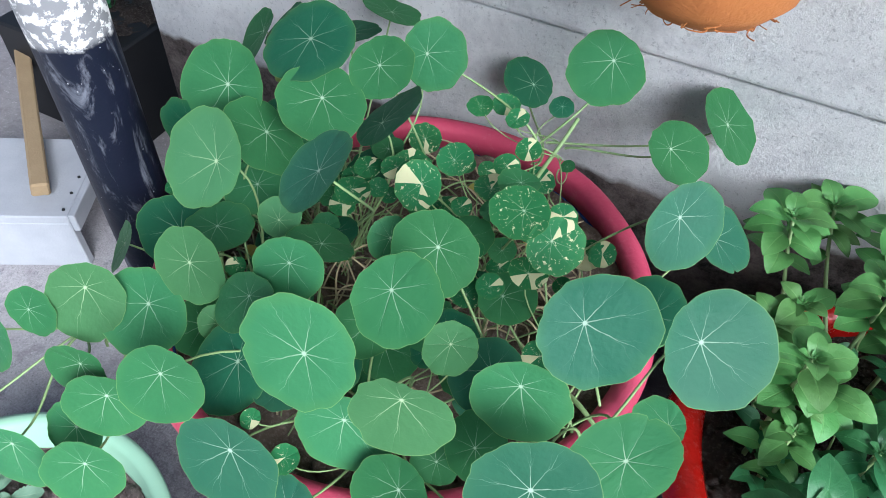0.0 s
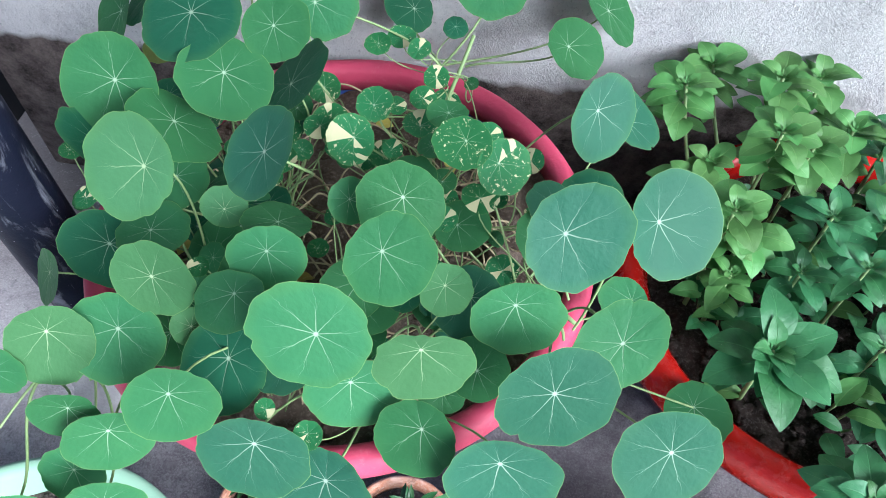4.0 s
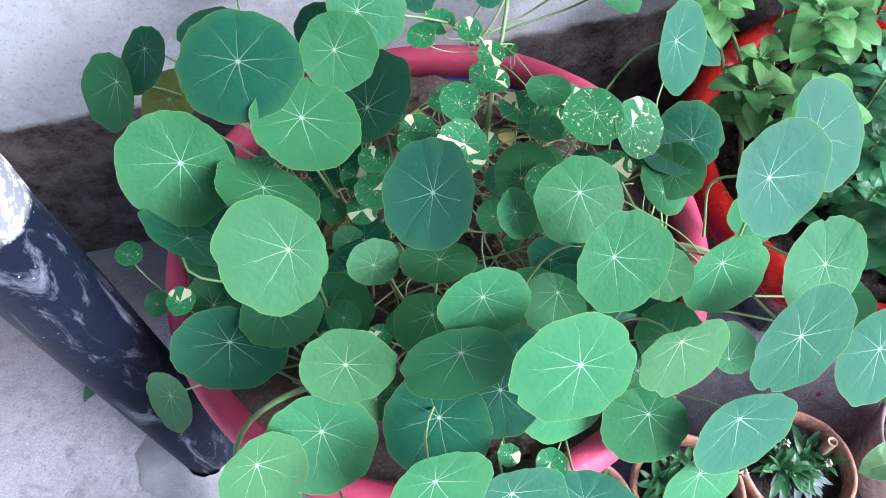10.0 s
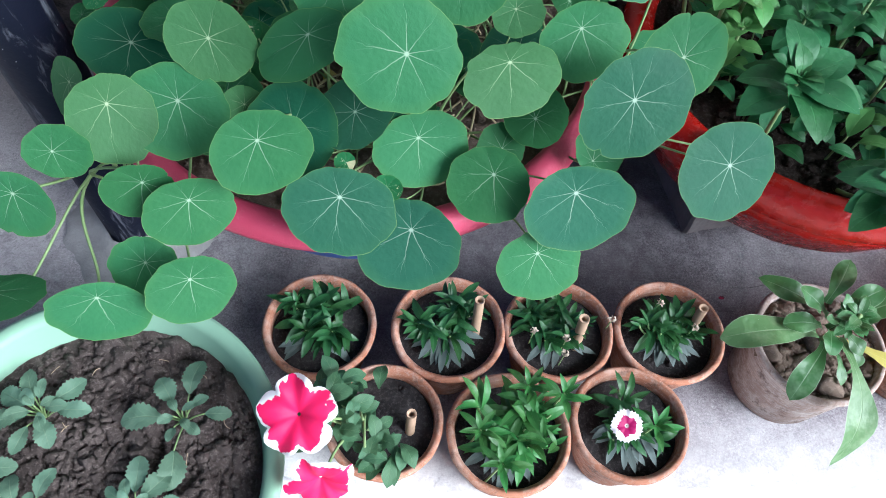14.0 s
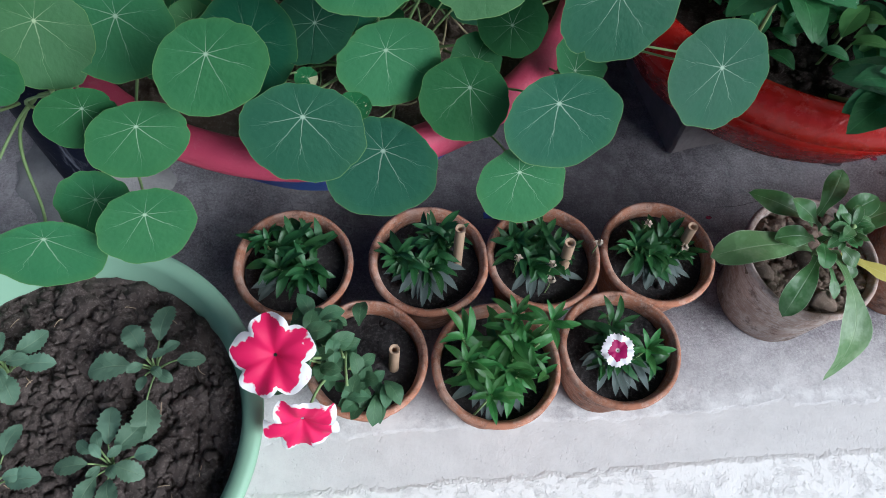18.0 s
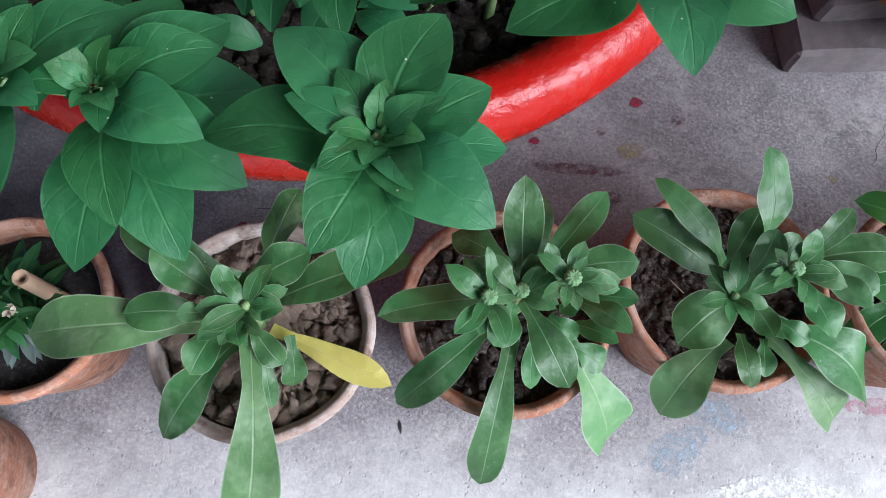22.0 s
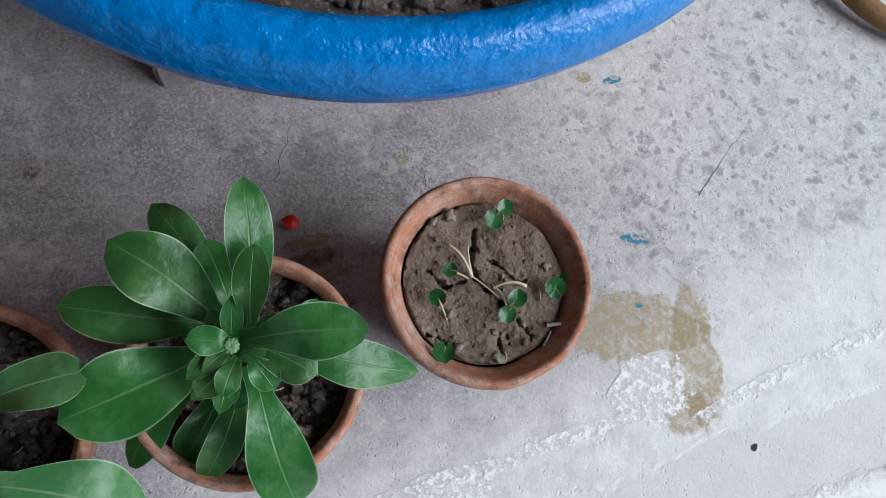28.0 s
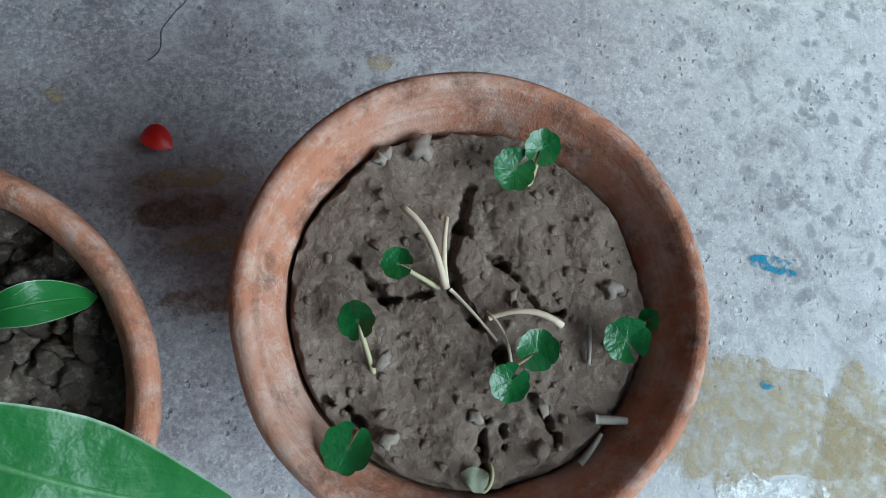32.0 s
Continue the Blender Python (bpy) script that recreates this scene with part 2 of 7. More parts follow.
def concrete_material():
    m, nt, p = material("weathered_concrete", 0.82, 0, 0.3)
    oc = coords(nt)
    sep = nt.nodes.new("ShaderNodeSeparateXYZ")
    nt.links.new(oc, sep.inputs[0])
    x, y = sep.outputs[0], sep.outputs[1]
    base = mix(nt, ramp(nt, noise_node(nt, oc, 4, 6, 0.62, 0.4), [(0.3, (0,)), (0.7, (1,))]), (0.12, 0.104, 0.116), (0.245, 0.218, 0.236))
    base = mix(nt, ramp(nt, noise_node(nt, oc, 16, 9, 0.72), [(0.45, (0,)), (0.62, (0.7,))]), base, (0.31, 0.285, 0.3))
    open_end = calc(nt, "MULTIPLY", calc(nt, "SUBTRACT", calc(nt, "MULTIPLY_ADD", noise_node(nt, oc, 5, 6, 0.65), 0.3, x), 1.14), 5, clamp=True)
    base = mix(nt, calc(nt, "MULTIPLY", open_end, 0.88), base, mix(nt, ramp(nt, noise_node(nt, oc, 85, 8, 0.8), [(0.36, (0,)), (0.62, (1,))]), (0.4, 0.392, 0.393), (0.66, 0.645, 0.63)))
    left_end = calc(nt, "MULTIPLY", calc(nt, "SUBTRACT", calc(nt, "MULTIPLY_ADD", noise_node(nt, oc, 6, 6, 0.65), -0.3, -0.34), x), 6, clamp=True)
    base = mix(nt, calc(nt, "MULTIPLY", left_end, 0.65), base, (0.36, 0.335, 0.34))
    bent = nt.nodes.new("ShaderNodeVectorMath")
    bent.operation = "MULTIPLY_ADD"
    bent.inputs[1].default_value = (0.02, 0.02, 0.02)
    wn3 = nt.nodes.new("ShaderNodeTexNoise")
    wn3.inputs["Scale"].default_value = 60
    nt.links.new(oc, wn3.inputs["Vector"])
    nt.links.new(wn3.outputs["Color"], bent.inputs[0])
    nt.links.new(oc, bent.inputs[2])
    stone = ramp(nt, voronoi_node(nt, bent.outputs[0], 58), [(0.0, (1,)), (0.28, (1,)), (0.4, (0,))])
    stone = calc(nt, "MULTIPLY", stone, ramp(nt, noise_node(nt, oc, 40, 3), [(0.48, (0,)), (0.6, (1,))]))
    base = mix(nt, calc(nt, "MULTIPLY", stone, 0.62), base, (0.165, 0.163, 0.176))
    speck = ramp(nt, voronoi_node(nt, oc, 210), [(0.0, (1,)), (0.16, (1,)), (0.26, (0,))])
    speck = calc(nt, "MULTIPLY", speck, ramp(nt, noise_node(nt, oc, 60, 4), [(0.5, (0,)), (0.58, (1,))]))
    base = mix(nt, calc(nt, "MULTIPLY", speck, 0.5), base, (0.09, 0.088, 0.092))
    grit = ramp(nt, noise_node(nt, oc, 330, 4, 0.75), [(0.44, (0,)), (0.6, (1,))])
    base = mix(nt, calc(nt, "MULTIPLY", grit, 0.32), base, (0.56, 0.55, 0.55))
    pale = calc(nt, "MULTIPLY", ramp(nt, noise_node(nt, oc, 150, 6, 0.75), [(0.58, (0,)), (0.66, (1,))]), ramp(nt, noise_node(nt, oc, 9, 3), [(0.45, (0,)), (0.65, (1,))]))
    base = mix(nt, calc(nt, "MULTIPLY", pale, 0.75), base, (0.62, 0.61, 0.6))
    salt = ramp(nt, noise_node(nt, oc, 420, 5, 0.8), [(0.53, (0,)), (0.6, (1,))])
    salt = calc(nt, "MULTIPLY", salt, calc(nt, "MULTIPLY_ADD", open_end, 0.5, ramp(nt, noise_node(nt, oc, 12, 5, 0.7), [(0.46, (0.1,)), (0.62, (0.6,))])))
    base = mix(nt, calc(nt, "MULTIPLY", salt, 0.85), base, (0.66, 0.64, 0.62))
    pepper = ramp(nt, noise_node(nt, oc, 300, 5, 0.8), [(0.36, (1,)), (0.42, (0,))])
    base = mix(nt, calc(nt, "MULTIPLY", pepper, 0.72), base, (0.1, 0.095, 0.1))
    # scraped pale crust and trodden dark patches
    crust = calc(nt, "MULTIPLY", ramp(nt, noise_node(nt, oc, 70, 9, 0.78, 0.4), [(0.5, (0,)), (0.57, (1,))]), ramp(nt, noise_node(nt, oc, 7, 4, 0.6), [(0.44, (0.1,)), (0.58, (1,))]))
    base = mix(nt, calc(nt, "MULTIPLY", crust, 0.5), base, (0.46, 0.44, 0.445))
    trod = calc(nt, "MULTIPLY", ramp(nt, noise_node(nt, oc, 26, 8, 0.7, 0.5), [(0.36, (1,)), (0.47, (0,))]), ramp(nt, noise_node(nt, oc, 8, 3), [(0.4, (1,)), (0.6, (0.25,))]))
    base = mix(nt, calc(nt, "MULTIPLY", trod, 0.5), base, (0.1, 0.086, 0.098))
    # bared stones of the aggregate
    cell = voronoi_node(nt, bent.outputs[0], 92)
    shard = calc(nt, "MULTIPLY", ramp(nt, cell, [(0.0, (1,)), (0.24, (1,)), (0.42, (0,))]), ramp(nt, noise_node(nt, oc, 52, 4, 0.6), [(0.46, (0,)), (0.54, (1,))]))
    base = mix(nt, calc(nt, "MULTIPLY", shard, calc(nt, "MULTIPLY_ADD", open_end, 0.42, 0.22)), base, mix(nt, noise_node(nt, oc, 35, 3), (0.14, 0.138, 0.15), (0.24, 0.235, 0.24)))
    # worn lime wash along the front of the platform and towards its open end
    wob = calc(nt, "MULTIPLY_ADD", noise_node(nt, oc, 7, 8, 0.65), 0.16, -0.08)
    rise = calc(nt, "MULTIPLY", calc(nt, "MAXIMUM", calc(nt, "SUBTRACT", x, 0.55), 0.0), 0.16)
    front = calc(nt, "MULTIPLY", calc(nt, "SUBTRACT", calc(nt, "ADD", calc(nt, "ADD", rise, 0.2), wob), y), 9, clamp=True)
    lime = calc(nt, "MULTIPLY", front, ramp(nt, noise_node(nt, oc, 34, 9, 0.78), [(0.36, (0.5,)), (0.58, (1,))]))
    base = mix(nt, calc(nt, "MULTIPLY", lime, 0.92), base, mix(nt, noise_node(nt, oc, 26, 7, 0.7), (0.58, 0.56, 0.55), (0.82, 0.8, 0.775)))
    # thick white edge coat in front, with a ragged border
    rag = calc(nt, "MULTIPLY_ADD", noise_node(nt, oc, 22, 6, 0.7), 0.03, -0.015)
    coat = calc(nt, "MULTIPLY", calc(nt, "SUBTRACT", calc(nt, "ADD", calc(nt, "MULTIPLY_ADD", x, 0.03, 0.035), rag), y), 160, clamp=True)
    line = calc(nt, "ADD", calc(nt, "MULTIPLY_ADD", x, 0.03, 0.035), calc(nt, "MULTIPLY_ADD", noise_node(nt, oc, 11, 6, 0.6), 0.05, 0.032))
    band = calc(nt, "MULTIPLY", calc(nt, "SUBTRACT", line, y), 220, clamp=True)
    lip = calc(nt, "MULTIPLY", calc(nt, "SUBTRACT", 0.012, calc(nt, "ABSOLUTE", calc(nt, "SUBTRACT", calc(nt, "ADD", line, 0.011), y))), 120, clamp=True)
    lip = calc(nt, "MULTIPLY", lip, ramp(nt, noise_node(nt, oc, 40, 6, 0.75), [(0.48, (0,)), (0.62, (0.6,))]))
    base = mix(nt, calc(nt, "MULTIPLY", band, 0.7), base, mix(nt, noise_node(nt, oc, 18, 5), (0.54, 0.52, 0.505), (0.64, 0.615, 0.59)))
    base = mix(nt, lip, base, (0.74, 0.73, 0.71))
    coat = calc(nt, "MULTIPLY", coat, ramp(nt, noise_node(nt, oc, 50, 7, 0.75), [(0.36, (0.35,)), (0.5, (1,))]))
    base = mix(nt, calc(nt, "MULTIPLY", coat, 0.9), base, (0.82, 0.8, 0.77))
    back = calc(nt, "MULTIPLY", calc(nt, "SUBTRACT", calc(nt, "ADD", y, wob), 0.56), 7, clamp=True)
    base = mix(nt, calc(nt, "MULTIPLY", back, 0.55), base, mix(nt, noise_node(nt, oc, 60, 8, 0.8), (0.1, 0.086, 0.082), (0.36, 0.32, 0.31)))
    rubble = calc(nt, "MULTIPLY", back, ramp(nt, voronoi_node(nt, bent.outputs[0], 190), [(0.0, (1,)), (0.2, (1,)), (0.32, (0,))]))
    base = mix(nt, calc(nt, "MULTIPLY", calc(nt, "MULTIPLY", rubble, ramp(nt, noise_node(nt, oc, 75, 3), [(0.48, (0,)), (0.56, (1,))])), 0.7), base, (0.5, 0.47, 0.46))
    # grime and shade behind and between the small pots, painted dark into the colour
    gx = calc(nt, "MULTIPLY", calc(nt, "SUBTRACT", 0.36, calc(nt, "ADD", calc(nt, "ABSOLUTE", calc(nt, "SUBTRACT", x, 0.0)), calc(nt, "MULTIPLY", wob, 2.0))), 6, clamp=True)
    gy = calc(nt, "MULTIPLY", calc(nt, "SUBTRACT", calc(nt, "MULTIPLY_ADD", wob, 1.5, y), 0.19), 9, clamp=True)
    grime_shade = calc(nt, "MULTIPLY", calc(nt, "MULTIPLY", gx, gy), ramp(nt, noise_node(nt, oc, 30, 7, 0.7), [(0.3, (1,)), (0.7, (0.55,))]))
    base = mix(nt, calc(nt, "MULTIPLY", grime_shade, 0.85), base, (0.05, 0.044, 0.05))
    paint(nt, p, base)
    hgt = calc(nt, "ADD", noise_node(nt, oc, 160, 7, 0.75), calc(nt, "ADD", calc(nt, "MULTIPLY", speck, -0.6), calc(nt, "MULTIPLY", calc(nt, "SUBTRACT", coat, calc(nt, "MULTIPLY", band, 0.35)), 2.2)))
    bump(nt, p, hgt, 0.55, 0.002)
    return m


def soil_material(name, a, b, c, relief=0.8):
    m, nt, p = material(name, 0.95, 0, 0.15)
    oc = coords(nt)
    col = mix(nt, ramp(nt, noise_node(nt, oc, 28, 7, 0.65), [(0.35, (0,)), (0.66, (1,))]), a, b)
    col = mix(nt, ramp(nt, noise_node(nt, oc, 260, 4, 0.7), [(0.5, (0,)), (0.72, (0.8,))]), col, c)
    paint(nt, p, col)
    bump(nt, p, calc(nt, "ADD", noise_node(nt, oc, 220, 7, 0.78), calc(nt, "MULTIPLY", noise_node(nt, oc, 480, 4, 0.8), 0.6)), relief, 0.005)
    return m


def clay_material(name, a, b, dust, wear=0.5):
    m, nt, p = material(name, 0.85, 0, 0.25)
    oc = coords(nt)
    col = mix(nt, noise_node(nt, oc, 16, 6, 0.65), a, b)
    dusty = ramp(nt, noise_node(nt, oc, 26, 8, 0.7, 0.5), [(0.46, (0,)), (0.68, (wear,))])
    col = mix(nt, dusty, col, dust)
    col = mix(nt, ramp(nt, noise_node(nt, oc, 120, 6, 0.75), [(0.49, (0,)), (0.64, (0.65,))]), col, dust)
    col = mix(nt, ramp(nt, noise_node(nt, oc, 48, 7, 0.75), [(0.51, (0,)), (0.64, (0.78,))]), col, (0.1, 0.06, 0.045))
    col = mix(nt, ramp(nt, noise_node(nt, oc, 34, 8, 0.8, 0.6), [(0.56, (0,)), (0.66, (wear,))]), col, (0.52, 0.42, 0.36))
    turned = nt.nodes.new("ShaderNodeMapping")
    turned.inputs["Scale"].default_value = (7, 7, 260)
    nt.links.new(oc, turned.inputs["Vector"])
    rings = noise_node(nt, turned.outputs[0], 1.0, 5, 0.7, 0.4)
    col = mix(nt, ramp(nt, rings, [(0.38, (0.35,)), (0.58, (0,))]), col, (0.2, 0.085, 0.05))
    hue = nt.nodes.new("ShaderNodeHueSaturation")
    nt.links.new(calc(nt, "MULTIPLY_ADD", random_of(nt), 0.25, 0.88), hue.inputs["Value"])
    nt.links.new(col, hue.inputs["Color"])
    paint(nt, p, hue.outputs[0])
    bump(nt, p, calc(nt, "ADD", noise_node(nt, oc, 180, 6, 0.7), calc(nt, "MULTIPLY", rings, 0.7)), 0.65, 0.002)
    return m


def gloss_paint(name, a, b, dust, rough=0.32, wear=0.35, spec=0.5, relief=0.5, fine=70):
    m, nt, p = material(name, rough, 0, spec)
    oc = coords(nt)
    col = mix(nt, noise_node(nt, oc, 9, 5), a, b)
    w = ramp(nt, noise_node(nt, oc, 60, 8, 0.75), [(0.55, (0,)), (0.75, (wear,))])
    col = mix(nt, w, col, dust)
    paint(nt, p, col)
    r = mix(nt, w, (rough, rough, rough), (0.85, 0.85, 0.85))
    nt.links.new(r, p.inputs["Roughness"])
    bump(nt, p, noise_node(nt, oc, fine, 5, 0.6), relief, 0.003)
    return m


def limewash_material():
    m, nt, p = material("lime_washed_plaster", 0.9, 0, 0.2)
    oc = coords(nt)
    sep = nt.nodes.new("ShaderNodeSeparateXYZ")
    nt.links.new(oc, sep.inputs[0])
    z = sep.outputs[2]
    col = mix(nt, noise_node(nt, oc, 9, 7, 0.65), (0.74, 0.73, 0.725), (0.87, 0.86, 0.85))
    col = mix(nt, ramp(nt, noise_node(nt, oc, 14, 9, 0.78), [(0.48, (0,)), (0.68, (0.6,))]), col, (0.46, 0.45, 0.46))
    col = mix(nt, ramp(nt, noise_node(nt, oc, 170, 5, 0.75), [(0.56, (0,)), (0.7, (0.6,))]), col, (0.25, 0.245, 0.25))
    # bare stained plaster under the ragged lower edge of the wash
    wob = calc(nt, "MULTIPLY_ADD", noise_node(nt, oc, 26, 5), 0.03, -0.015)
    low = calc(nt, "MULTIPLY", calc(nt, "SUBTRACT", calc(nt, "ADD", calc(nt, "MULTIPLY_ADD", sep.outputs[0], 0.03, 0.305), wob), z), 90, clamp=True)
    bare = mix(nt, ramp(nt, noise_node(nt, oc, 24, 9, 0.8), [(0.34, (0,)), (0.66, (1,))]), (0.02, 0.016, 0.015), (0.26, 0.21, 0.19))
    col = mix(nt, low, col, bare)
    paint(nt, p, col)
    st = nt.nodes.new("ShaderNodeMapping")
    st.inputs["Scale"].default_value = (34, 34, 48)
    st.inputs["Rotation"].default_value = (0, 0.4, 0)
    nt.links.new(oc, st.inputs["Vector"])
    bump(nt, p, calc(nt, "MULTIPLY_ADD", noise_node(nt, oc, 210, 6, 0.75), 0.5, noise_node(nt, st.outputs[0], 4.0, 8, 0.75)), 1.0, 0.012)
    return m


concrete = concrete_material()
limewash = limewash_material()
leaf_green = round_leaf_material("mid_green_round_leaf", (0.026, 0.125, 0.048), (0.051, 0.183, 0.069), (0.48, 0.62, 0.45))
leaf_blue = round_leaf_material("blue_green_round_leaf", (0.02, 0.098, 0.058), (0.04, 0.14, 0.081), (0.5, 0.64, 0.5))
leaf_light = round_leaf_material("light_green_round_leaf", (0.046, 0.146, 0.057), (0.074, 0.198, 0.08), (0.5, 0.62, 0.38))
leaf_dark = round_leaf_material("dark_green_round_leaf", (0.014, 0.084, 0.042), (0.025, 0.12, 0.06), (0.45, 0.58, 0.42))
leaf_sallow = round_leaf_material("yellowing_round_leaf", (0.12, 0.17, 0.04), (0.2, 0.24, 0.06), (0.45, 0.5, 0.25))
leaf_vary = round_leaf_material("cream_splashed_round_leaf", (0.018, 0.12, 0.04), (0.035, 0.17, 0.06), (0.5, 0.6, 0.42), 0.9)
stalk_green = plain_material("pale_green_stalk", (0.16, 0.27, 0.095), (0.26, 0.33, 0.15), 60, 0.6, 0.15)
stalk_brown = plain_material("dry_brown_stem", (0.34, 0.27, 0.15), (0.5, 0.43, 0.28), 60, 0.8, 0.4)
calendula_leaf = blade_material("grey_green_oblong_leaf", (0.028, 0.108, 0.03), (0.075, 0.185, 0.058), (0.27, 0.4, 0.24), 0.42, 0.06, 0.5, 1.0)
calendula_pale = blade_material("pale_ageing_oblong_leaf", (0.075, 0.175, 0.06), (0.14, 0.27, 0.105), (0.34, 0.45, 0.27), 0.45, 0.1, 0.4, 1.0)
glossy_leaf = blade_material("glossy_green_oblong_leaf", (0.016, 0.085, 0.015), (0.045, 0.145, 0.028), (0.17, 0.32, 0.13), 0.38, 0.2, 0.1, 1.0)
bushy_leaf = blade_material("soft_green_pointed_leaf", (0.016, 0.105, 0.034), (0.04, 0.165, 0.055), (0.075, 0.25, 0.085), 0.5, 0.5, 0.8)
bushy_tip = blade_material("tender_green_pointed_leaf", (0.026, 0.125, 0.036), (0.058, 0.19, 0.054), (0.1, 0.26, 0.085), 0.5, 0.3)
bushy_young = blade_material("young_green_pointed_leaf", (0.05, 0.17, 0.04), (0.105, 0.26, 0.068), (0.17, 0.34, 0.1), 0.55, 0.4)
pink_leaf = blade_material("dark_narrow_leaf", (0.011, 0.06, 0.018), (0.038, 0.13, 0.034), (0.05, 0.18, 0.05), 0.45, 0.1)
grey_blade = blade_material("greyish_basal_leaf", (0.07, 0.1, 0.09), (0.15, 0.185, 0.172), (0.12, 0.22, 0.18), 0.6, 0.1)
fresh_blade = blade_material("fresh_narrow_leaf", (0.02, 0.11, 0.025), (0.065, 0.2, 0.045), (0.1, 0.25, 0.06), 0.45, 0.15)
yellow_leaf = blade_material("yellowing_leaf", (0.5, 0.4, 0.06), (0.42, 0.4, 0.12), (0.55, 0.52, 0.25), 0.6)
velvet_leaf = blade_material("dull_green_oval_leaf", (0.036, 0.11, 0.05), (0.085, 0.185, 0.088), (0.15, 0.26, 0.13), 0.6, 1.2)
tooth_leaf = blade_material("toothed_bluish_leaf", (0.07, 0.16, 0.095), (0.17, 0.27, 0.185), (0.22, 0.32, 0.2), 0.55, 0.9)
clay = clay_material("terracotta", (0.34, 0.13, 0.07), (0.47, 0.22, 0.135), (0.54, 0.4, 0.33), 0.75)
clay_old = clay_material("lime_stained_terracotta", (0.29, 0.22, 0.19), (0.4, 0.32, 0.28), (0.55, 0.51, 0.48), 0.95)
pink_paint = gloss_paint("faded_pink_paint", (0.45, 0.03, 0.085), (0.52, 0.07, 0.13), (0.55, 0.2, 0.22), 0.6, 0.5)
red_paint = gloss_paint("glossy_red_paint", (0.31, 0.005, 0.003), (0.42, 0.009, 0.005), (0.42, 0.07, 0.05), 0.27, 0.4, 0.35, 0.8, 60)
blue_paint = gloss_paint("glossy_blue_paint", (0.0, 0.14, 0.44), (0.0, 0.19, 0.56), (0.02, 0.28, 0.58), 0.24, 0.25, 0.5, 1.0, 95)
ochre_paint = gloss_paint("ochre_paint", (0.47, 0.19, 0.012), (0.4, 0.15, 0.008), (0.3, 0.2, 0.08), 0.45, 0.3)
navy_paint = gloss_paint("dark_blue_paint", (0.02, 0.05, 0.22), (0.03, 0.07, 0.28), (0.2, 0.22, 0.3), 0.4, 0.3)
teal_paint = gloss_paint("faded_teal_paint", (0.02, 0.2, 0.3), (0.04, 0.26, 0.36), (0.2, 0.3, 0.34), 0.5, 0.3)
mint_plastic = plain_material("pale_mint_plastic", (0.21, 0.37, 0.25), (0.27, 0.43, 0.31), 6, 0.45, 0.05, 0.4)
soil_brown = soil_material("dry_brown_soil", (0.058, 0.045, 0.041), (0.13, 0.104, 0.093), (0.25, 0.21, 0.187))
soil_dark = soil_material("dark_crumbly_soil", (0.02, 0.015, 0.013), (0.055, 0.042, 0.036), (0.15, 0.125, 0.11))
soil_grey = soil_material("grey_silty_soil", (0.15, 0.108, 0.082), (0.25, 0.188, 0.148), (0.34, 0.27, 0.218), 0.7)
soil_crumb = soil_material("pale_crumbly_soil", (0.055, 0.039, 0.031), (0.16, 0.12, 0.095), (0.4, 0.33, 0.27))
soil_black = soil_material("dark_fine_soil", (0.028, 0.021, 0.018), (0.085, 0.066, 0.057), (0.26, 0.215, 0.19))
soil_lumpy = soil_material("greyish_lumpy_soil", (0.078, 0.058, 0.05), (0.21, 0.165, 0.142), (0.46, 0.395, 0.35))
soil_tan = soil_material("dry_tan_soil", (0.1, 0.073, 0.056), (0.19, 0.144, 0.115), (0.3, 0.24, 0.2))
soil_damp = soil_material("damp_grey_soil", (0.02, 0.018, 0.019), (0.05, 0.045, 0.044), (0.1, 0.09, 0.085), 0.6)


# ---- builders ----
rng = random.Random(7)


def link_mesh(name, verts, faces, mat, parent=None, label="", uvs=None, smooth=True):
    """One mesh object from vertices and faces, under parent if one is given."""
    me = bpy.data.meshes.new(name)
    me.from_pydata(verts, [], faces)
    if smooth:
        me.polygons.foreach_set("use_smooth", [True] * len(me.polygons))
    if uvs:
        lay = me.uv_layers.new(name="UVMap")
        lay.data.foreach_set("uv", [c for uv in uvs for c in uv])
    me.materials.append(mat)
    me.update()
    ob = new(name, me)
    if parent:
        ob.parent = parent
    if label:
        ob["label"] = label
    return ob


def part(name, bm, mat, parent, label="", smooth=False):
    me = bpy.data.meshes.new(name)
    bmesh.ops.recalc_face_normals(bm, faces=bm.faces)
    bm.to_mesh(me)
    bm.free()
    if smooth:
        me.polygons.foreach_set("use_smooth", [True] * len(me.polygons))
    me.materials.append(mat)
    ob = new(name, me)
    if parent:
        ob.parent = parent
    if label:
        ob["label"] = label
    return ob


def empty(name, x, y, z, label, category, group=""):
    ob = new(name)
    ob.location = (x, y, z)
    ob.empty_display_size = 0.02
    return tagged(ob, label, category, group, "thing")


def lathe(name, profile, mat, parent, label="", seg=72, wob=0.0, closed=False, cx=0.0, cy=0.0, seed=1):
    """A turned form from (radius, height) pairs, slightly uneven."""
    verts, faces = [], []
    for r, z in profile:
        for j in range(seg):
            a = 2 * math.pi * j / seg
            k = 1 + wob * noise.noise((3 * math.cos(a) + seed, 3 * math.sin(a), 9 * z))
            dz = wob * 0.25 * r * noise.noise((2.2 * math.cos(a), 2.2 * math.sin(a) + seed, 1.7))
            verts.append((cx + r * k * math.cos(a), cy + r * k * math.sin(a), z + dz))
    n = len(profile)
    for i in range(n if closed else n - 1):
        for j in range(seg):
            a, b = i * seg + j, i * seg + (j + 1) % seg
            c, d = ((i + 1) % n) * seg + (j + 1) % seg, ((i + 1) % n) * seg + j
            faces.append((a, b, c, d))
    return link_mesh(name, verts, faces, mat, parent, label)


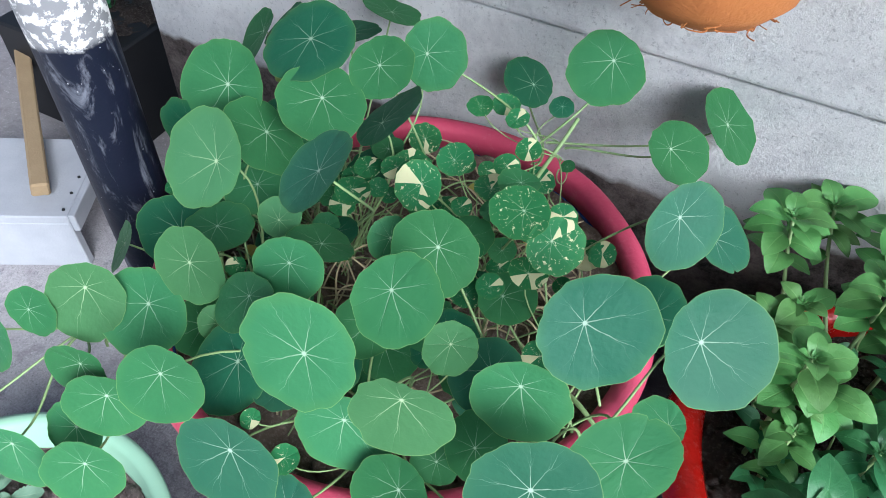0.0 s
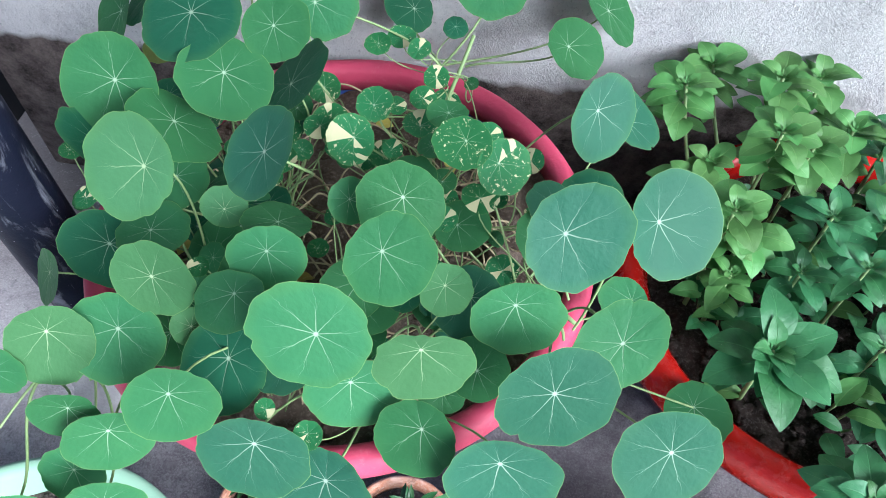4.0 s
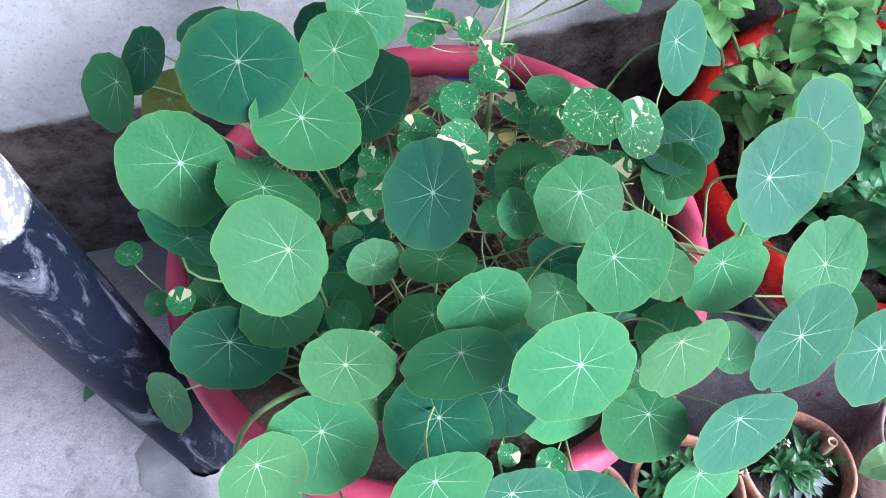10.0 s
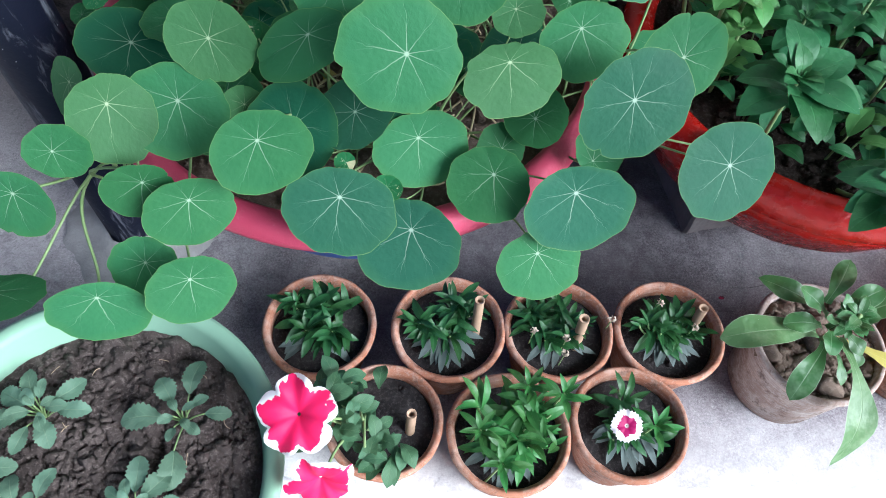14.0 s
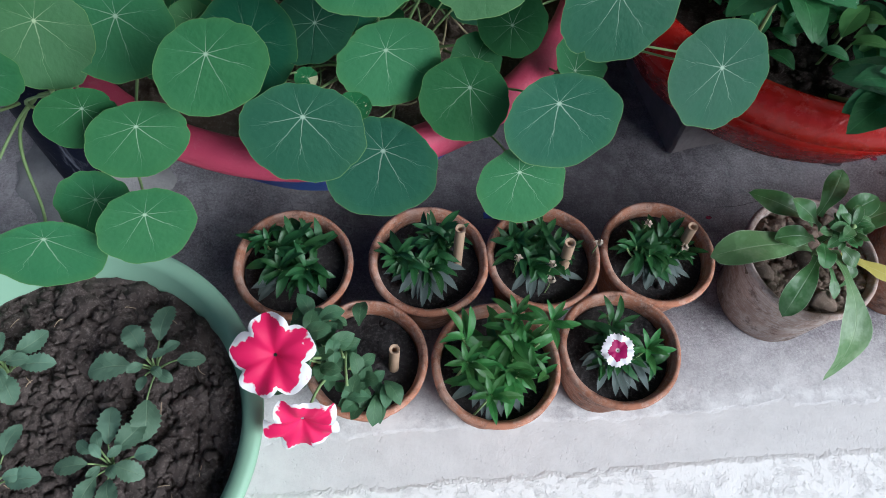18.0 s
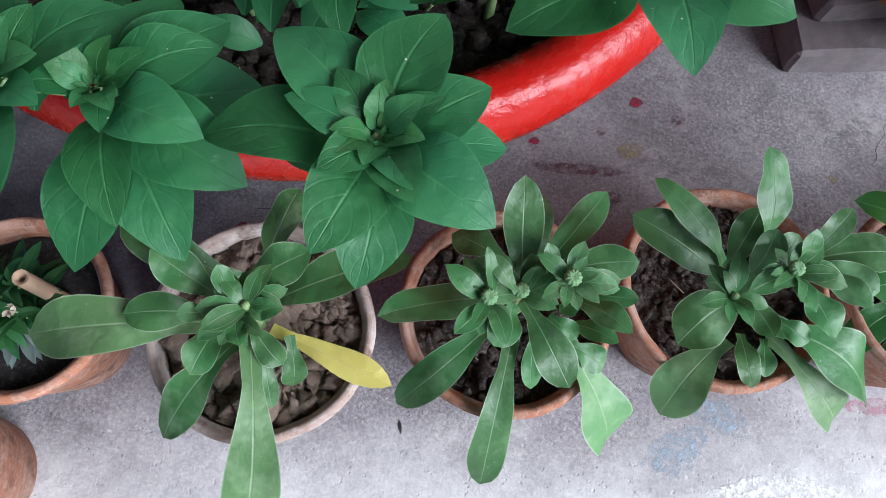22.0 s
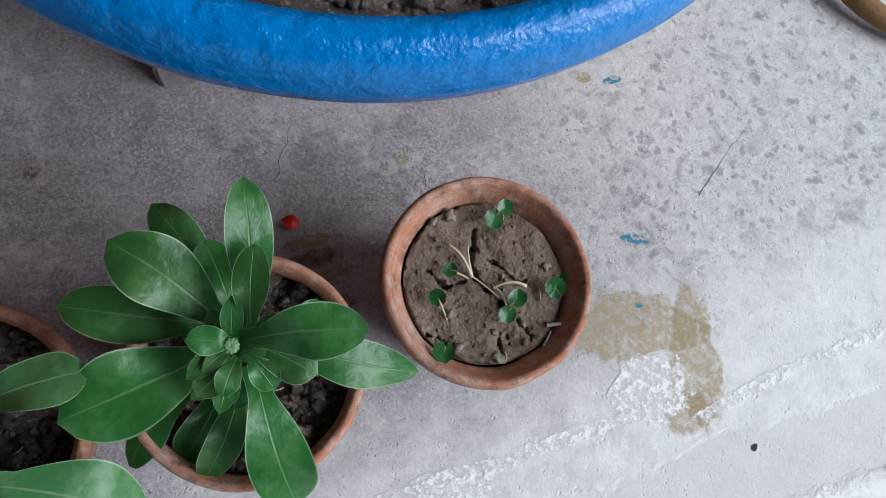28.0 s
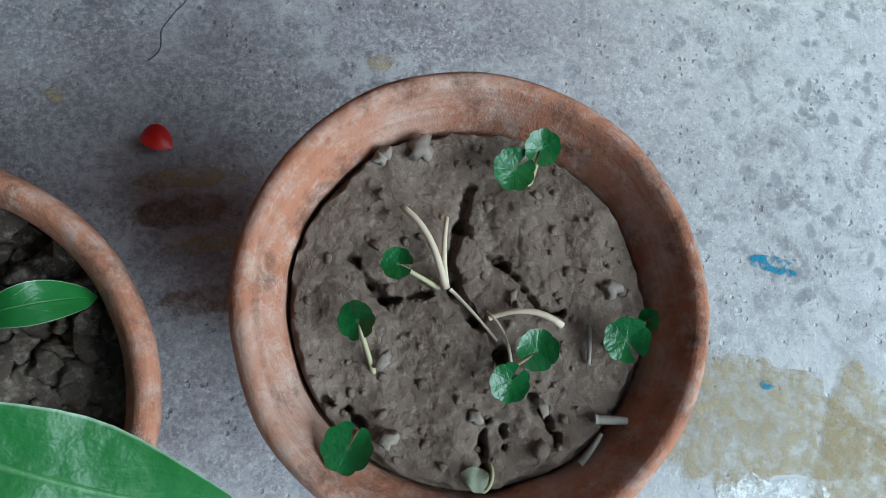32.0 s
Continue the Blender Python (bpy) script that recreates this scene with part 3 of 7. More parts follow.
def tube(name, pts, r0, r1, mat, parent, label="", sides=6, cap=True):
    """A tapered round stem along a smooth line through pts."""
    P = [Vector(p) for p in pts]
    line = []
    if len(P) == 3:
        for i in range(9):
            t = i / 8
            line.append(P[0] * (1 - t) ** 2 + P[1] * 2 * t * (1 - t) + P[2] * t * t)
    elif len(P) == 4:
        for i in range(13):
            t = i / 12
            line.append(P[0] * (1 - t) ** 3 + P[1] * 3 * t * (1 - t) ** 2 + P[2] * 3 * t * t * (1 - t) + P[3] * t ** 3)
    else:
        line = P
    verts, faces, n = [], [], len(line)
    for i, c in enumerate(line):
        d = (line[min(i + 1, n - 1)] - line[max(i - 1, 0)]).normalized()
        s = d.orthogonal().normalized() if i == 0 else (s - d * s.dot(d)).normalized()
        w = d.cross(s)
        r = r0 + (r1 - r0) * i / (n - 1)
        for k in range(sides):
            a = 2 * math.pi * k / sides
            verts.append(c + (s * math.cos(a) + w * math.sin(a)) * r)
    for i in range(n - 1):
        for k in range(sides):
            faces.append((i * sides + k, i * sides + (k + 1) % sides, (i + 1) * sides + (k + 1) % sides, (i + 1) * sides + k))
    if cap:
        faces += [tuple(range(sides)), tuple(range((n - 1) * sides, n * sides))]
    return link_mesh(name, verts, faces, mat, parent, label)


def shield(name, r, ox, oy, mat, parent, m, seed, wave=0.05, label="", scallop=0.018):
    """A round leaf held near its middle; the stalk's place is the origin."""
    rg = random.Random(seed)
    nv, per = 9, 7
    seg = nv * per
    spin = rg.uniform(0, 6.3)
    ph, ph2, cup = rg.uniform(0, 6.3), rg.uniform(0, 6.3), rg.uniform(-0.02, 0.05)
    notch = rg.randrange(seg) if rg.random() < 0.18 else -1
    jit = [rg.uniform(-0.16, 0.16) for _ in range(nv)]
    lob = [rg.uniform(0.3, 1.5) for _ in range(nv)]
    rings = (0.05, 0.16, 0.34, 0.55, 0.76, 0.93, 1.0)
    verts, uvs, faces = [Vector((0, 0, -0.03 * r))], [], []
    for s in rings:
        for j in range(seg):
            k, f = divmod(j, per)
            f /= per
            a = spin + 2 * math.pi * (k + f + jit[k] * (1 - f) + jit[(k + 1) % nv] * f) / nv
            c, sn = math.cos(a), math.sin(a)
            q = ox * c + oy * sn
            rho = q + math.sqrt(max(0.05, q * q - ox * ox - oy * oy + 1))
            edge = 1 + scallop * (lob[k] * (1 - f) + lob[(k + 1) % nv] * f) * (math.sin(math.pi * f) ** 2 - 0.5) * 2 + 0.045 * noise.noise((1.5 * c + seed, 1.5 * sn, 0.3)) + 0.04 * noise.noise((5 * c, 5 * sn, seed)) + 0.012 * math.sin(2 * a + ph)
            if j == notch:
                edge *= 0.92
            d = r * s * rho * (1 + (edge - 1) * s)
            z = r * (cup * s * s + wave * s * s * math.sin(2 * a + ph2) + 0.03 * s * s * noise.noise((1.7 * c, 1.7 * sn, seed * 1.3))
                     + 0.006 * s * math.sin(math.pi * f) - 0.03 * (1 - s) ** 3)
            verts.append(Vector((d * c, d * sn, z)))
    for j in range(seg):
        faces.append((0, 1 + j, 1 + (j + 1) % seg))
        uvs += [((j + 0.5) / per, 0), (j / per, rings[0]), ((j + 1) / per, rings[0])]
    for i in range(len(rings) - 1):
        for j in range(seg):
            b, c = 1 + i * seg, 1 + (i + 1) * seg
            faces.append((b + j, c + j, c + (j + 1) % seg, b + (j + 1) % seg))
            uvs += [(j / per, rings[i]), (j / per, rings[i + 1]), ((j + 1) / per, rings[i + 1]), ((j + 1) / per, rings[i])]
    ob = link_mesh(name, verts, faces, mat, parent, label, uvs)
    ob.matrix_local = m
    return ob


def blade(name, base, tip, width, mat, parent, arch=0.1, widest=0.6, power=0.9, fold=0.25, turn=0.0, wave=0.04, teeth=0, curl=0.0, seed=0, label="", stalk=0.0, n=12, foot=0.11):
    """A leaf from base to tip. arch: its rise in the middle as a share of its length; widest: where it is broadest;
    fold: how far its halves rise; turn: degrees by which it rolls; stalk: the narrow share at its foot."""
    rg = random.Random(seed or rng.random())
    B, T = Vector(base), Vector(tip)
    d = T - B
    ln = d.length
    x = d.normalized()
    up = Vector((0, 0, 1)) if abs(x.z) < 0.97 else Vector((0.3, -0.9, 0.1))
    y = up.cross(x).normalized()
    q = Matrix.Rotation(radians(turn), 3, x)
    y = q @ y
    z = x.cross(y)
    verts, uvs, faces = [], [], []
    across = (-1.0, -0.55, 0.0, 0.55, 1.0)
    ph = rg.uniform(0, 6.3)
    bend = rg.uniform(-0.05, 0.05)
    for i in range(n + 1):
        t = i / n
        if t < stalk:
            w = 0.11
        else:
            s = (t - stalk) / (1 - stalk)
            e = math.log(0.5) / math.log(widest)
            w = max(0.0, math.sin(math.pi * s ** e)) ** power
            w = max(w, foot * (1 - s), 0.015)
            if teeth:
                w *= 1 + 0.1 * math.sin(teeth * 2 * math.pi * s)
        h = 4 * arch * t * (1 - t) - curl * t ** 3
        for k in across:
            zz = fold * abs(k) * w * width * 0.5 * (1 - 0.5 * t) + wave * width * math.sin(9 * t + ph + k) * abs(k) * w
            P = B + x * (ln * t) + z * (ln * h + zz) + y * (width * 0.5 * w * k + bend * ln * math.sin(math.pi * t))
            verts.append(P)
    m = len(across)
    for i in range(n):
        for k in range(m - 1):
            a = i * m + k
            faces.append((a, a + m, a + m + 1, a + 1))
            u0, u1 = (across[k] + 1) / 2, (across[k + 1] + 1) / 2
            uvs += [(u0, i / n), (u0, (i + 1) / n), (u1, (i + 1) / n), (u1, i / n)]
    return link_mesh(name, verts, faces, mat, parent, label, uvs)


def clod_mesh(seed, rough=0.75, sub=2):
    bm = bmesh.new()
    bmesh.ops.create_icosphere(bm, subdivisions=sub, radius=1.0)
    for v in bm.verts:
        k = 0.85 + rough * noise.noise(v.co * 1.3 + Vector((seed * 3.1, 0, 0))) + 0.7 * rough * noise.noise(v.co * 3.5 + Vector((0, seed * 2.3, 0)))
        v.co *= k
        v.co.z *= 0.7
    V = [v.co.copy() for v in bm.verts]
    Fc = [tuple(v.index for v in f.verts) for f in bm.faces]
    bm.free()
    return V, Fc


CLODS = [clod_mesh(k, 0.95) for k in range(6)]
CRUMBS = [clod_mesh(k, 0.6, 1) for k in range(6)]


def soil(parent, cx, cy, r, z, mat, lumps, size, seed, amp=0.004, label="", cracks=0.0, clods=None, fissure=(), shrink=0.0, spread=2.6, sink=0.3):
    """An uneven round bed of soil, and loose lumps on it as one heap."""
    rg = random.Random(seed)
    R, S = (60, 150) if r > 0.12 else (170, 460) if fissure else (40, 110)
    verts, faces = [], []

    def height(px, py):
        if fissure:
            mound = max(0.0, 1 - math.hypot(px - 0.028, py - 0.02) / 0.026)
            h = amp * (0.9 * noise.noise((px * 24, py * 24, seed + 9)) + 0.8 * noise.noise((px * 62, py * 62, 8)) + 0.3 * abs(noise.noise((px * 130, py * 130, 5))) + 0.14 * noise.noise((px * 260, py * 260, 2)) + 0.1 * noise.noise((px * 560, py * 560, 2)) + 1.1 * min(mound, 0.45))
        else:
            h = amp * (1.3 * noise.noise((px * 22, py * 22, seed + 9)) + noise.noise((px * 40, py * 40, seed)) + 0.5 * noise.noise((px * 110, py * 110, seed + 4)) + 0.5 * noise.noise((px * 260, py * 260, seed)))
        if cracks:
            v = noise.voronoi((px * 34, py * 34, seed), distance_metric="DISTANCE")[0]
            h -= cracks * max(0.0, 1 - (v[1] - v[0]) / 0.09)
        for n, line in enumerate(fissure):
            wide = 0.0014 if n == 0 else 0.0007
            for (ax, ay), (bx, by) in zip(line, line[1:]):
                k = max(0.0, min(1.0, ((px - ax) * (bx - ax) + (py - ay) * (by - ay)) / ((bx - ax) ** 2 + (by - ay) ** 2)))
                g = math.hypot(px - ax - k * (bx - ax), py - ay - k * (by - ay))
                if g < 0.008:
                    g += 0.0022 * noise.noise((px * 150, py * 150, 3)) + 0.0012 * noise.noise((px * 420, py * 420, 3))
                    h -= 0.004 * max(0.0, min(1.0, 1.6 - max(0.0, g) / wide)) + 0.0008 * max(0.0, 1 - max(0.0, g) / 0.005)
        if shrink:
            q = math.hypot(px - cx, py - cy) / r + 0.04 * noise.noise((px * 70, py * 70, 7)) + 0.03 * noise.noise((px * 220, py * 220, 4)) + 0.035 * noise.noise((px * 20, py * 20, 2)) + 0.09 * max(0.0, (px - py) / r - 0.95)
            h -= shrink * max(0.0, min(1.0, (q - 0.978) / 0.02))
        return h

    for i in range(R + 1):
        rr = r * i / R
        for j in range(S):
            a = 2 * math.pi * (j + 0.5 * (i % 2)) / S
            px, py = cx + rr * math.cos(a), cy + rr * math.sin(a)
            verts.append((px, py, z + height(px, py)))
    for i in range(R):
        for j in range(S):
            a, b = i * S + j, i * S + (j + 1) % S
            faces.append((a, b, b + S, a + S) if i else (a, b + S, a + S))
    ob = link_mesh("soil", verts, faces, mat, parent, label)
    V, Fc = [], []
    for _ in range(lumps):
        a, q = rg.uniform(0, 6.283), r * 0.97 * math.sqrt(rg.random())
        s = size * (rg.uniform(0.25, 1) ** spread if rg.random() < 0.988 else rg.uniform(0.9, 2.2))
        px, py = cx + q * math.cos(a), cy + q * math.sin(a)
        cv, cf = (CLODS if s > 0.005 else CRUMBS)[rg.randrange(6)]
        rot = Matrix.Rotation(rg.uniform(0, 6.28), 3, "Z") @ Matrix.Rotation(rg.uniform(-0.6, 0.6), 3, "X")
        o = len(V)
        V += [rot @ c * s + Vector((px, py, z + height(px, py) + (0.1 if fissure else sink) * s)) for c in cv]
        Fc += [tuple(o + k for k in f) for f in cf]
    if lumps:
        ob2 = link_mesh("crumb_layer", V, Fc, clods or mat, ob, "loose crumbs and clods of dry soil", smooth=True)
        tagged(ob2, kind="stuff")
    return ob


def slab(name, x0, y0, z0, x1, y1, z1, mat, parent=None, label="", bevel=0.003, seg=1, wob=0.0, seed=0):
    bm = bmesh.new()
    bmesh.ops.create_cube(bm, size=1.0)
    for v in bm.verts:
        v.co = Vector(((x0 + x1) / 2 + v.co.x * (x1 - x0), (y0 + y1) / 2 + v.co.y * (y1 - y0), (z0 + z1) / 2 + v.co.z * (z1 - z0)))
    if bevel:
        bmesh.ops.bevel(bm, geom=bm.edges[:], offset=bevel, segments=seg, affect="EDGES", profile=0.6)
    if wob:
        bmesh.ops.subdivide_edges(bm, edges=bm.edges[:], cuts=3, use_grid_fill=True)
        for v in bm.verts:
            v.co += Vector(noise.noise_vector(v.co * 40 + Vector((seed, 0, 0)))) * wob
    return part(name, bm, mat, parent, label)


# ---- floor and wall ----
def sheet(name, x0, y0, x1, y1, z, mat, nx=1, ny=1):
    V = [(x0 + (x1 - x0) * i / nx, y0 + (y1 - y0) * j / ny, z) for j in range(ny + 1) for i in range(nx + 1)]
    Fc = [(j * (nx + 1) + i, j * (nx + 1) + i + 1, (j + 1) * (nx + 1) + i + 1, (j + 1) * (nx + 1) + i) for j in range(ny) for i in range(nx)]
    return link_mesh(name, V, Fc, mat)


yard = plain_material("dusty_yard_ground", (0.16, 0.14, 0.125), (0.24, 0.22, 0.2), 3, 0.95, 0.5)
tagged(sheet("ground", -60, -60, 60, 60, -0.16, yard), "dusty open yard ground around the platform", "ground", kind="structure")
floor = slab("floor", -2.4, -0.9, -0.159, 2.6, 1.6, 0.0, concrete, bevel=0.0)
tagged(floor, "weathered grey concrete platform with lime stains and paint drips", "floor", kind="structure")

wall = slab("wall_north", -0.78, 0.765, 0.004, 0.66, 0.93, 0.478, limewash, bevel=0.006, seg=2)
tagged(wall, "low white lime-washed wall, bare and stained along its foot", "wall", kind="structure")
cap_stone = slab("wall_upper", -0.782, 0.757, 0.482, 0.664, 0.95, 2.449, limewash, bevel=0.006, seg=2)
tagged(cap_stone, "white lime-washed upper wall standing slightly proud of the lower part", "wall", kind="structure")
end_wall = slab("wall_east", 0.664, 1.0, 0.004, 2.4, 1.12, 2.449, limewash, bevel=0.006)
tagged(end_wall, "plain white lime-washed wall set back behind the painted pots", "wall", kind="structure")

# unseen slab added overhead to cut sky and sun towards the back
blocker_grey = plain_material("unseen_blocker_grey", (0.2, 0.195, 0.19), (0.3, 0.29, 0.28), 4, 0.9, 0.3)
light_blocker = slab("ceiling", -2.6, -1.0, 2.45, 2.8, 1.7, 2.6, blocker_grey, bevel=0.0)
tagged(light_blocker, "plain grey slab, unseen, added over the platform to block light", "ceiling", kind="structure")

# ---- black pipe ----
pipe_black, _nt, _p = material("scuffed_black_pipe_paint", 0.5, 0, 0.14)
_oc = coords(_nt)
_map = _nt.nodes.new("ShaderNodeMapping")
_map.inputs["Scale"].default_value = (30, 30, 7)
_nt.links.new(_oc, _map.inputs["Vector"])
_streak = ramp(_nt, noise_node(_nt, _map.outputs[0], 1.0, 8, 0.7, 1.2), [(0.55, (0,)), (0.66, (0.55,))])
_dots = ramp(_nt, voronoi_node(_nt, _oc, 130), [(0.0, (1,)), (0.07, (1,)), (0.11, (0,))])
_dots = calc(_nt, "MULTIPLY", _dots, ramp(_nt, noise_node(_nt, _oc, 30, 2), [(0.52, (0,)), (0.6, (1,))]))
_col = mix(_nt, _streak, (0.007, 0.009, 0.019), (0.22, 0.23, 0.27))
_col = mix(_nt, calc(_nt, "MULTIPLY", _dots, 0.8), _col, (0.5, 0.5, 0.52))
_sep = _nt.nodes.new("ShaderNodeSeparateXYZ")
_nt.links.new(_oc, _sep.inputs[0])
_top = calc(_nt, "MULTIPLY", calc(_nt, "SUBTRACT", calc(_nt, "MULTIPLY_ADD", noise_node(_nt, _oc, 45, 5), 0.02, _sep.outputs[2]), 0.55), 150, clamp=True)
_chip = mix(_nt, ramp(_nt, noise_node(_nt, _oc, 90, 5, 0.7), [(0.5, (0,)), (0.56, (1,))]), (0.2, 0.2, 0.21), (0.75, 0.74, 0.72))
_col = mix(_nt, _top, _col, _chip)
paint(_nt, _p, _col)
bump(_nt, _p, noise_node(_nt, _oc, 90, 5), 0.3, 0.002)
pipe = empty("drain_pipe", -0.492, 0.432, 0, "upright black-painted pipe with chipped whitish top, set in cement", "pipe")
lathe("pipe_body", [(0.0365, -0.002), (0.0365, 0.3), (0.0365, 0.54), (0.0372, 0.56), (0.0372, 1.25), (0.03, 1.252), (0.03, 1.2)], pipe_black, pipe, seg=48, wob=0.008)
cement = plain_material("splashed_cement", (0.2, 0.19, 0.19), (0.42, 0.41, 0.4), 60, 0.9, 0.6)
lathe("cement_collar", [(0.095, 0.001), (0.085, 0.006), (0.06, 0.012), (0.046, 0.022), (0.037, 0.026)], cement, pipe, "rough whitish cement collar round the foot", seg=48, wob=0.25)


# ---- pots ----
def big_pot(name, x, y, r, top, bands, label, group="painted tubs", soil_mat=None, depth=0.035, foot=0.07, lumps=300, size=0.012, lip=0.018, spread=2.6, bed="bed of crumbly soil", amp=0.006, belly=0.03, lip_w=0.05, lip_h=0.052):
    """A wide painted pot with a thick rolled rim; bands: (material of rim, of body)."""
    pot = empty(name, x, y, 0, label, "plant pot", group)
    k = lip_w / 0.05
    q = lip_h / 0.052
    rim_prof = [(r - 0.05 * k, top - 0.006 * q), (r - 0.042 * k, top + 0.002 * q), (r - 0.028 * k, top + 0.007 * q), (r - 0.012 * k, top + 0.004 * q), (r - 0.002, top - 0.008 * q),
                (r, top - 0.022 * q), (r - 0.004 * q, top - 0.038 * q), (r - 0.014 * q, top - 0.048 * q), (r - 0.03 * k, top - 0.052 * q), (r - 0.046 * k, top - 0.05 * q)]
    lathe("rim", rim_prof, bands[0], pot, wob=0.006, closed=True, seg=112, seed=x)
    body = [(r - 0.034 * k, top - 0.04 * q), (r - (0.016 if belly < 0.04 else 0.034) * q, top - 0.05 * q), (r - belly, top - 0.075), (r * 0.78, top - 0.13), (r * 0.6, foot + 0.05), (r * 0.5, foot + 0.004), (r * 0.47, foot), (r * 0.47, foot + 0.012), (r * 0.58, foot + 0.06), (r * 0.75, top - 0.13), (r - 0.01 - 0.046 * k, top - 0.075), (r - 0.004 - 0.046 * k, top - depth - 0.02)]
    lathe("body", body, bands[1], pot, wob=0.01, seg=96, closed=True, seed=x)
    soil(pot, 0, 0, r - 0.95 * lip_w, top - depth, soil_mat or soil_brown, lumps, size, int(100 * x) + 5, amp, bed, spread=spread)
    return pot


big_pot("painted_pot", -0.182, 0.488, 0.264, 0.326, (pink_paint, navy_paint), "large pot with faded pink rim and dark blue body", lumps=260, size=0.011, depth=0.031, soil_mat=soil_tan, lip_w=0.027, lip_h=0.032, belly=0.046)
red_pot = big_pot("painted_pot", 0.369, 0.523, 0.26, 0.275, (red_paint, red_paint), "large glossy red pot raised on blocks, full of bushy seedlings", soil_mat=soil_dark, lumps=1600, size=0.008, lip_w=0.037, lip_h=0.046)
red_pot.scale = (1, 0.93, 1)
blue_pot = big_pot("painted_pot", 0.934, 0.613, 0.267, 0.298, (blue_paint, ochre_paint), "large pot with glossy blue rim and ochre body raised on bricks", soil_mat=soil_lumpy, lumps=10500, size=0.0068, spread=4.0, depth=0.012, amp=0.0075, belly=0.022, lip_w=0.029)

for k, (gx, gy, gs, gl) in enumerate(((0.811, 0.451, 0.016, 1.0), (0.812, 0.415, 0.009, 1.2), (1.005, 0.424, 0.013, 1.7), (0.865, 0.425, 0.009, 1.3), (0.949, 0.381, 0.0065, 1.2), (0.93, 0.433, 0.007, 1.4), (1.03, 0.43, 0.008, 1.1), (0.845, 0.452, 0.006, 1.0), (0.975, 0.395, 0.006, 1.2))):
    cv, cf = clod_mesh(30 + k, 0.9, 3)
    clod = link_mesh("clod", [Vector((c.x * gs * 0.95, c.y * gs * gl, c.z * gs)) for c in cv], cf, soil_lumpy, blue_pot)
    clod.matrix_local = pose(gx - 0.934, gy - 0.613, 0.288 + gs * 0.35, 8 * k, 0, 70 * k - (20 if gl > 1.5 else 0))

brick_grey = plain_material("grey_mortared_brick", (0.11, 0.096, 0.098), (0.3, 0.265, 0.265), 55, 0.9, 0.9, fine=160)


def block(x, y, w, d, h, rot, label):
    b = slab("brick", -w / 2, -d / 2, 0.0, w / 2, d / 2, h, brick_grey, bevel=0.004, wob=0.0025, seed=x * 9)
    b.matrix_world = pose(x, y, 0.0, 0, 0, rot)
    return tagged(b, label, "brick", "bricks under the pots", "thing")


for bx, by, rot in ((0.83, 0.606, 3), (1.03, 0.64, -8), (0.93, 0.76, 90)):
    block(bx, by, 0.125, 0.2, 0.036, rot, "mortar-crusted grey brick under the blue pot")
    b2 = block(bx - 0.004, by + 0.022, 0.1, 0.18, 0.032, rot + 4, "mortar-crusted grey brick lying on another brick")
    b2.location.z = 0.037
for bx, by, rot in ((0.285, 0.53, 12), (0.455, 0.505, -12), (0.37, 0.66, 85)):
    block(bx, by, 0.1, 0.16, 0.07, rot, "grey stained brick under the red pot")
for bx, by, rot in ((-0.12, 0.52, 6), (-0.25, 0.5, -10), (-0.18, 0.63, 90)):
    block(bx, by, 0.1, 0.16, 0.07, rot, "grey stained brick under the pink-rimmed pot")

# mint tub
tub = empty("plastic_tub", -0.423, 0.075, 0, "pale mint-green round plastic tub of cracked soil with seedlings", "tub")
lathe("tub_wall", [(0.14, 0.0), (0.146, 0.004), (0.172, 0.13), (0.174, 0.138), (0.181, 0.139), (0.184, 0.143), (0.183, 0.149), (0.178, 0.151), (0.17, 0.15), (0.165, 0.144), (0.138, 0.012), (0.0, 0.01)], mint_plastic, tub, seg=96)
soil(tub, 0, 0, 0.158, 0.112, soil_brown, 1500, 0.009, 11, 0.0036, "cracked brown soil", 0.008, sink=-0.15)


def clay_pot(x, y, r, top, mat, label, soil_mat, fill=0.018, foot=0.66, lumps=60, size=0.005, amp=0.003, group="small clay pots", cracks=0.0, thick=0.0085, tilt=(0, 0), fissure=(), shrink=0.0):
    """A tapered terracotta pot with a plain thick rim, and its soil."""
    pot = empty("clay_pot", x, y, 0, label, "plant pot", group)
    t = thick
    lip = min(t, 0.0085)
    prof = [(r * foot * 0.9, 0.0), (r * foot, 0.002), (r - 0.0045, top - 0.013), (r - 0.002, top - 0.0095), (r - 0.0003, top - 0.005), (r - 0.0012, top - 0.0015), (r - lip * 0.4, top + 0.0008), (r - lip * 0.7, top), (r - lip * 0.88, top - 0.0025), (r - lip, top - 0.004), (r - lip - 0.0012, top - 0.0065), (r - t - 0.0005, top - fill - 0.001), (r - t - 0.002, top - 0.03), (r * foot - lip, 0.01), (0.0, 0.01)]
    lathe("pot_body", prof, mat, pot, seg=96, wob=0.013, seed=x * 7)
    soil(pot, 0, 0, r - t - 0.002, top - fill, soil_mat, lumps, size, int(abs(x) * 1000) + 3, amp, "", cracks, None, fissure, shrink)
    if tilt != (0, 0):
        pot.rotation_euler = (radians(tilt[0]), radians(tilt[1]), 0)
    return pot


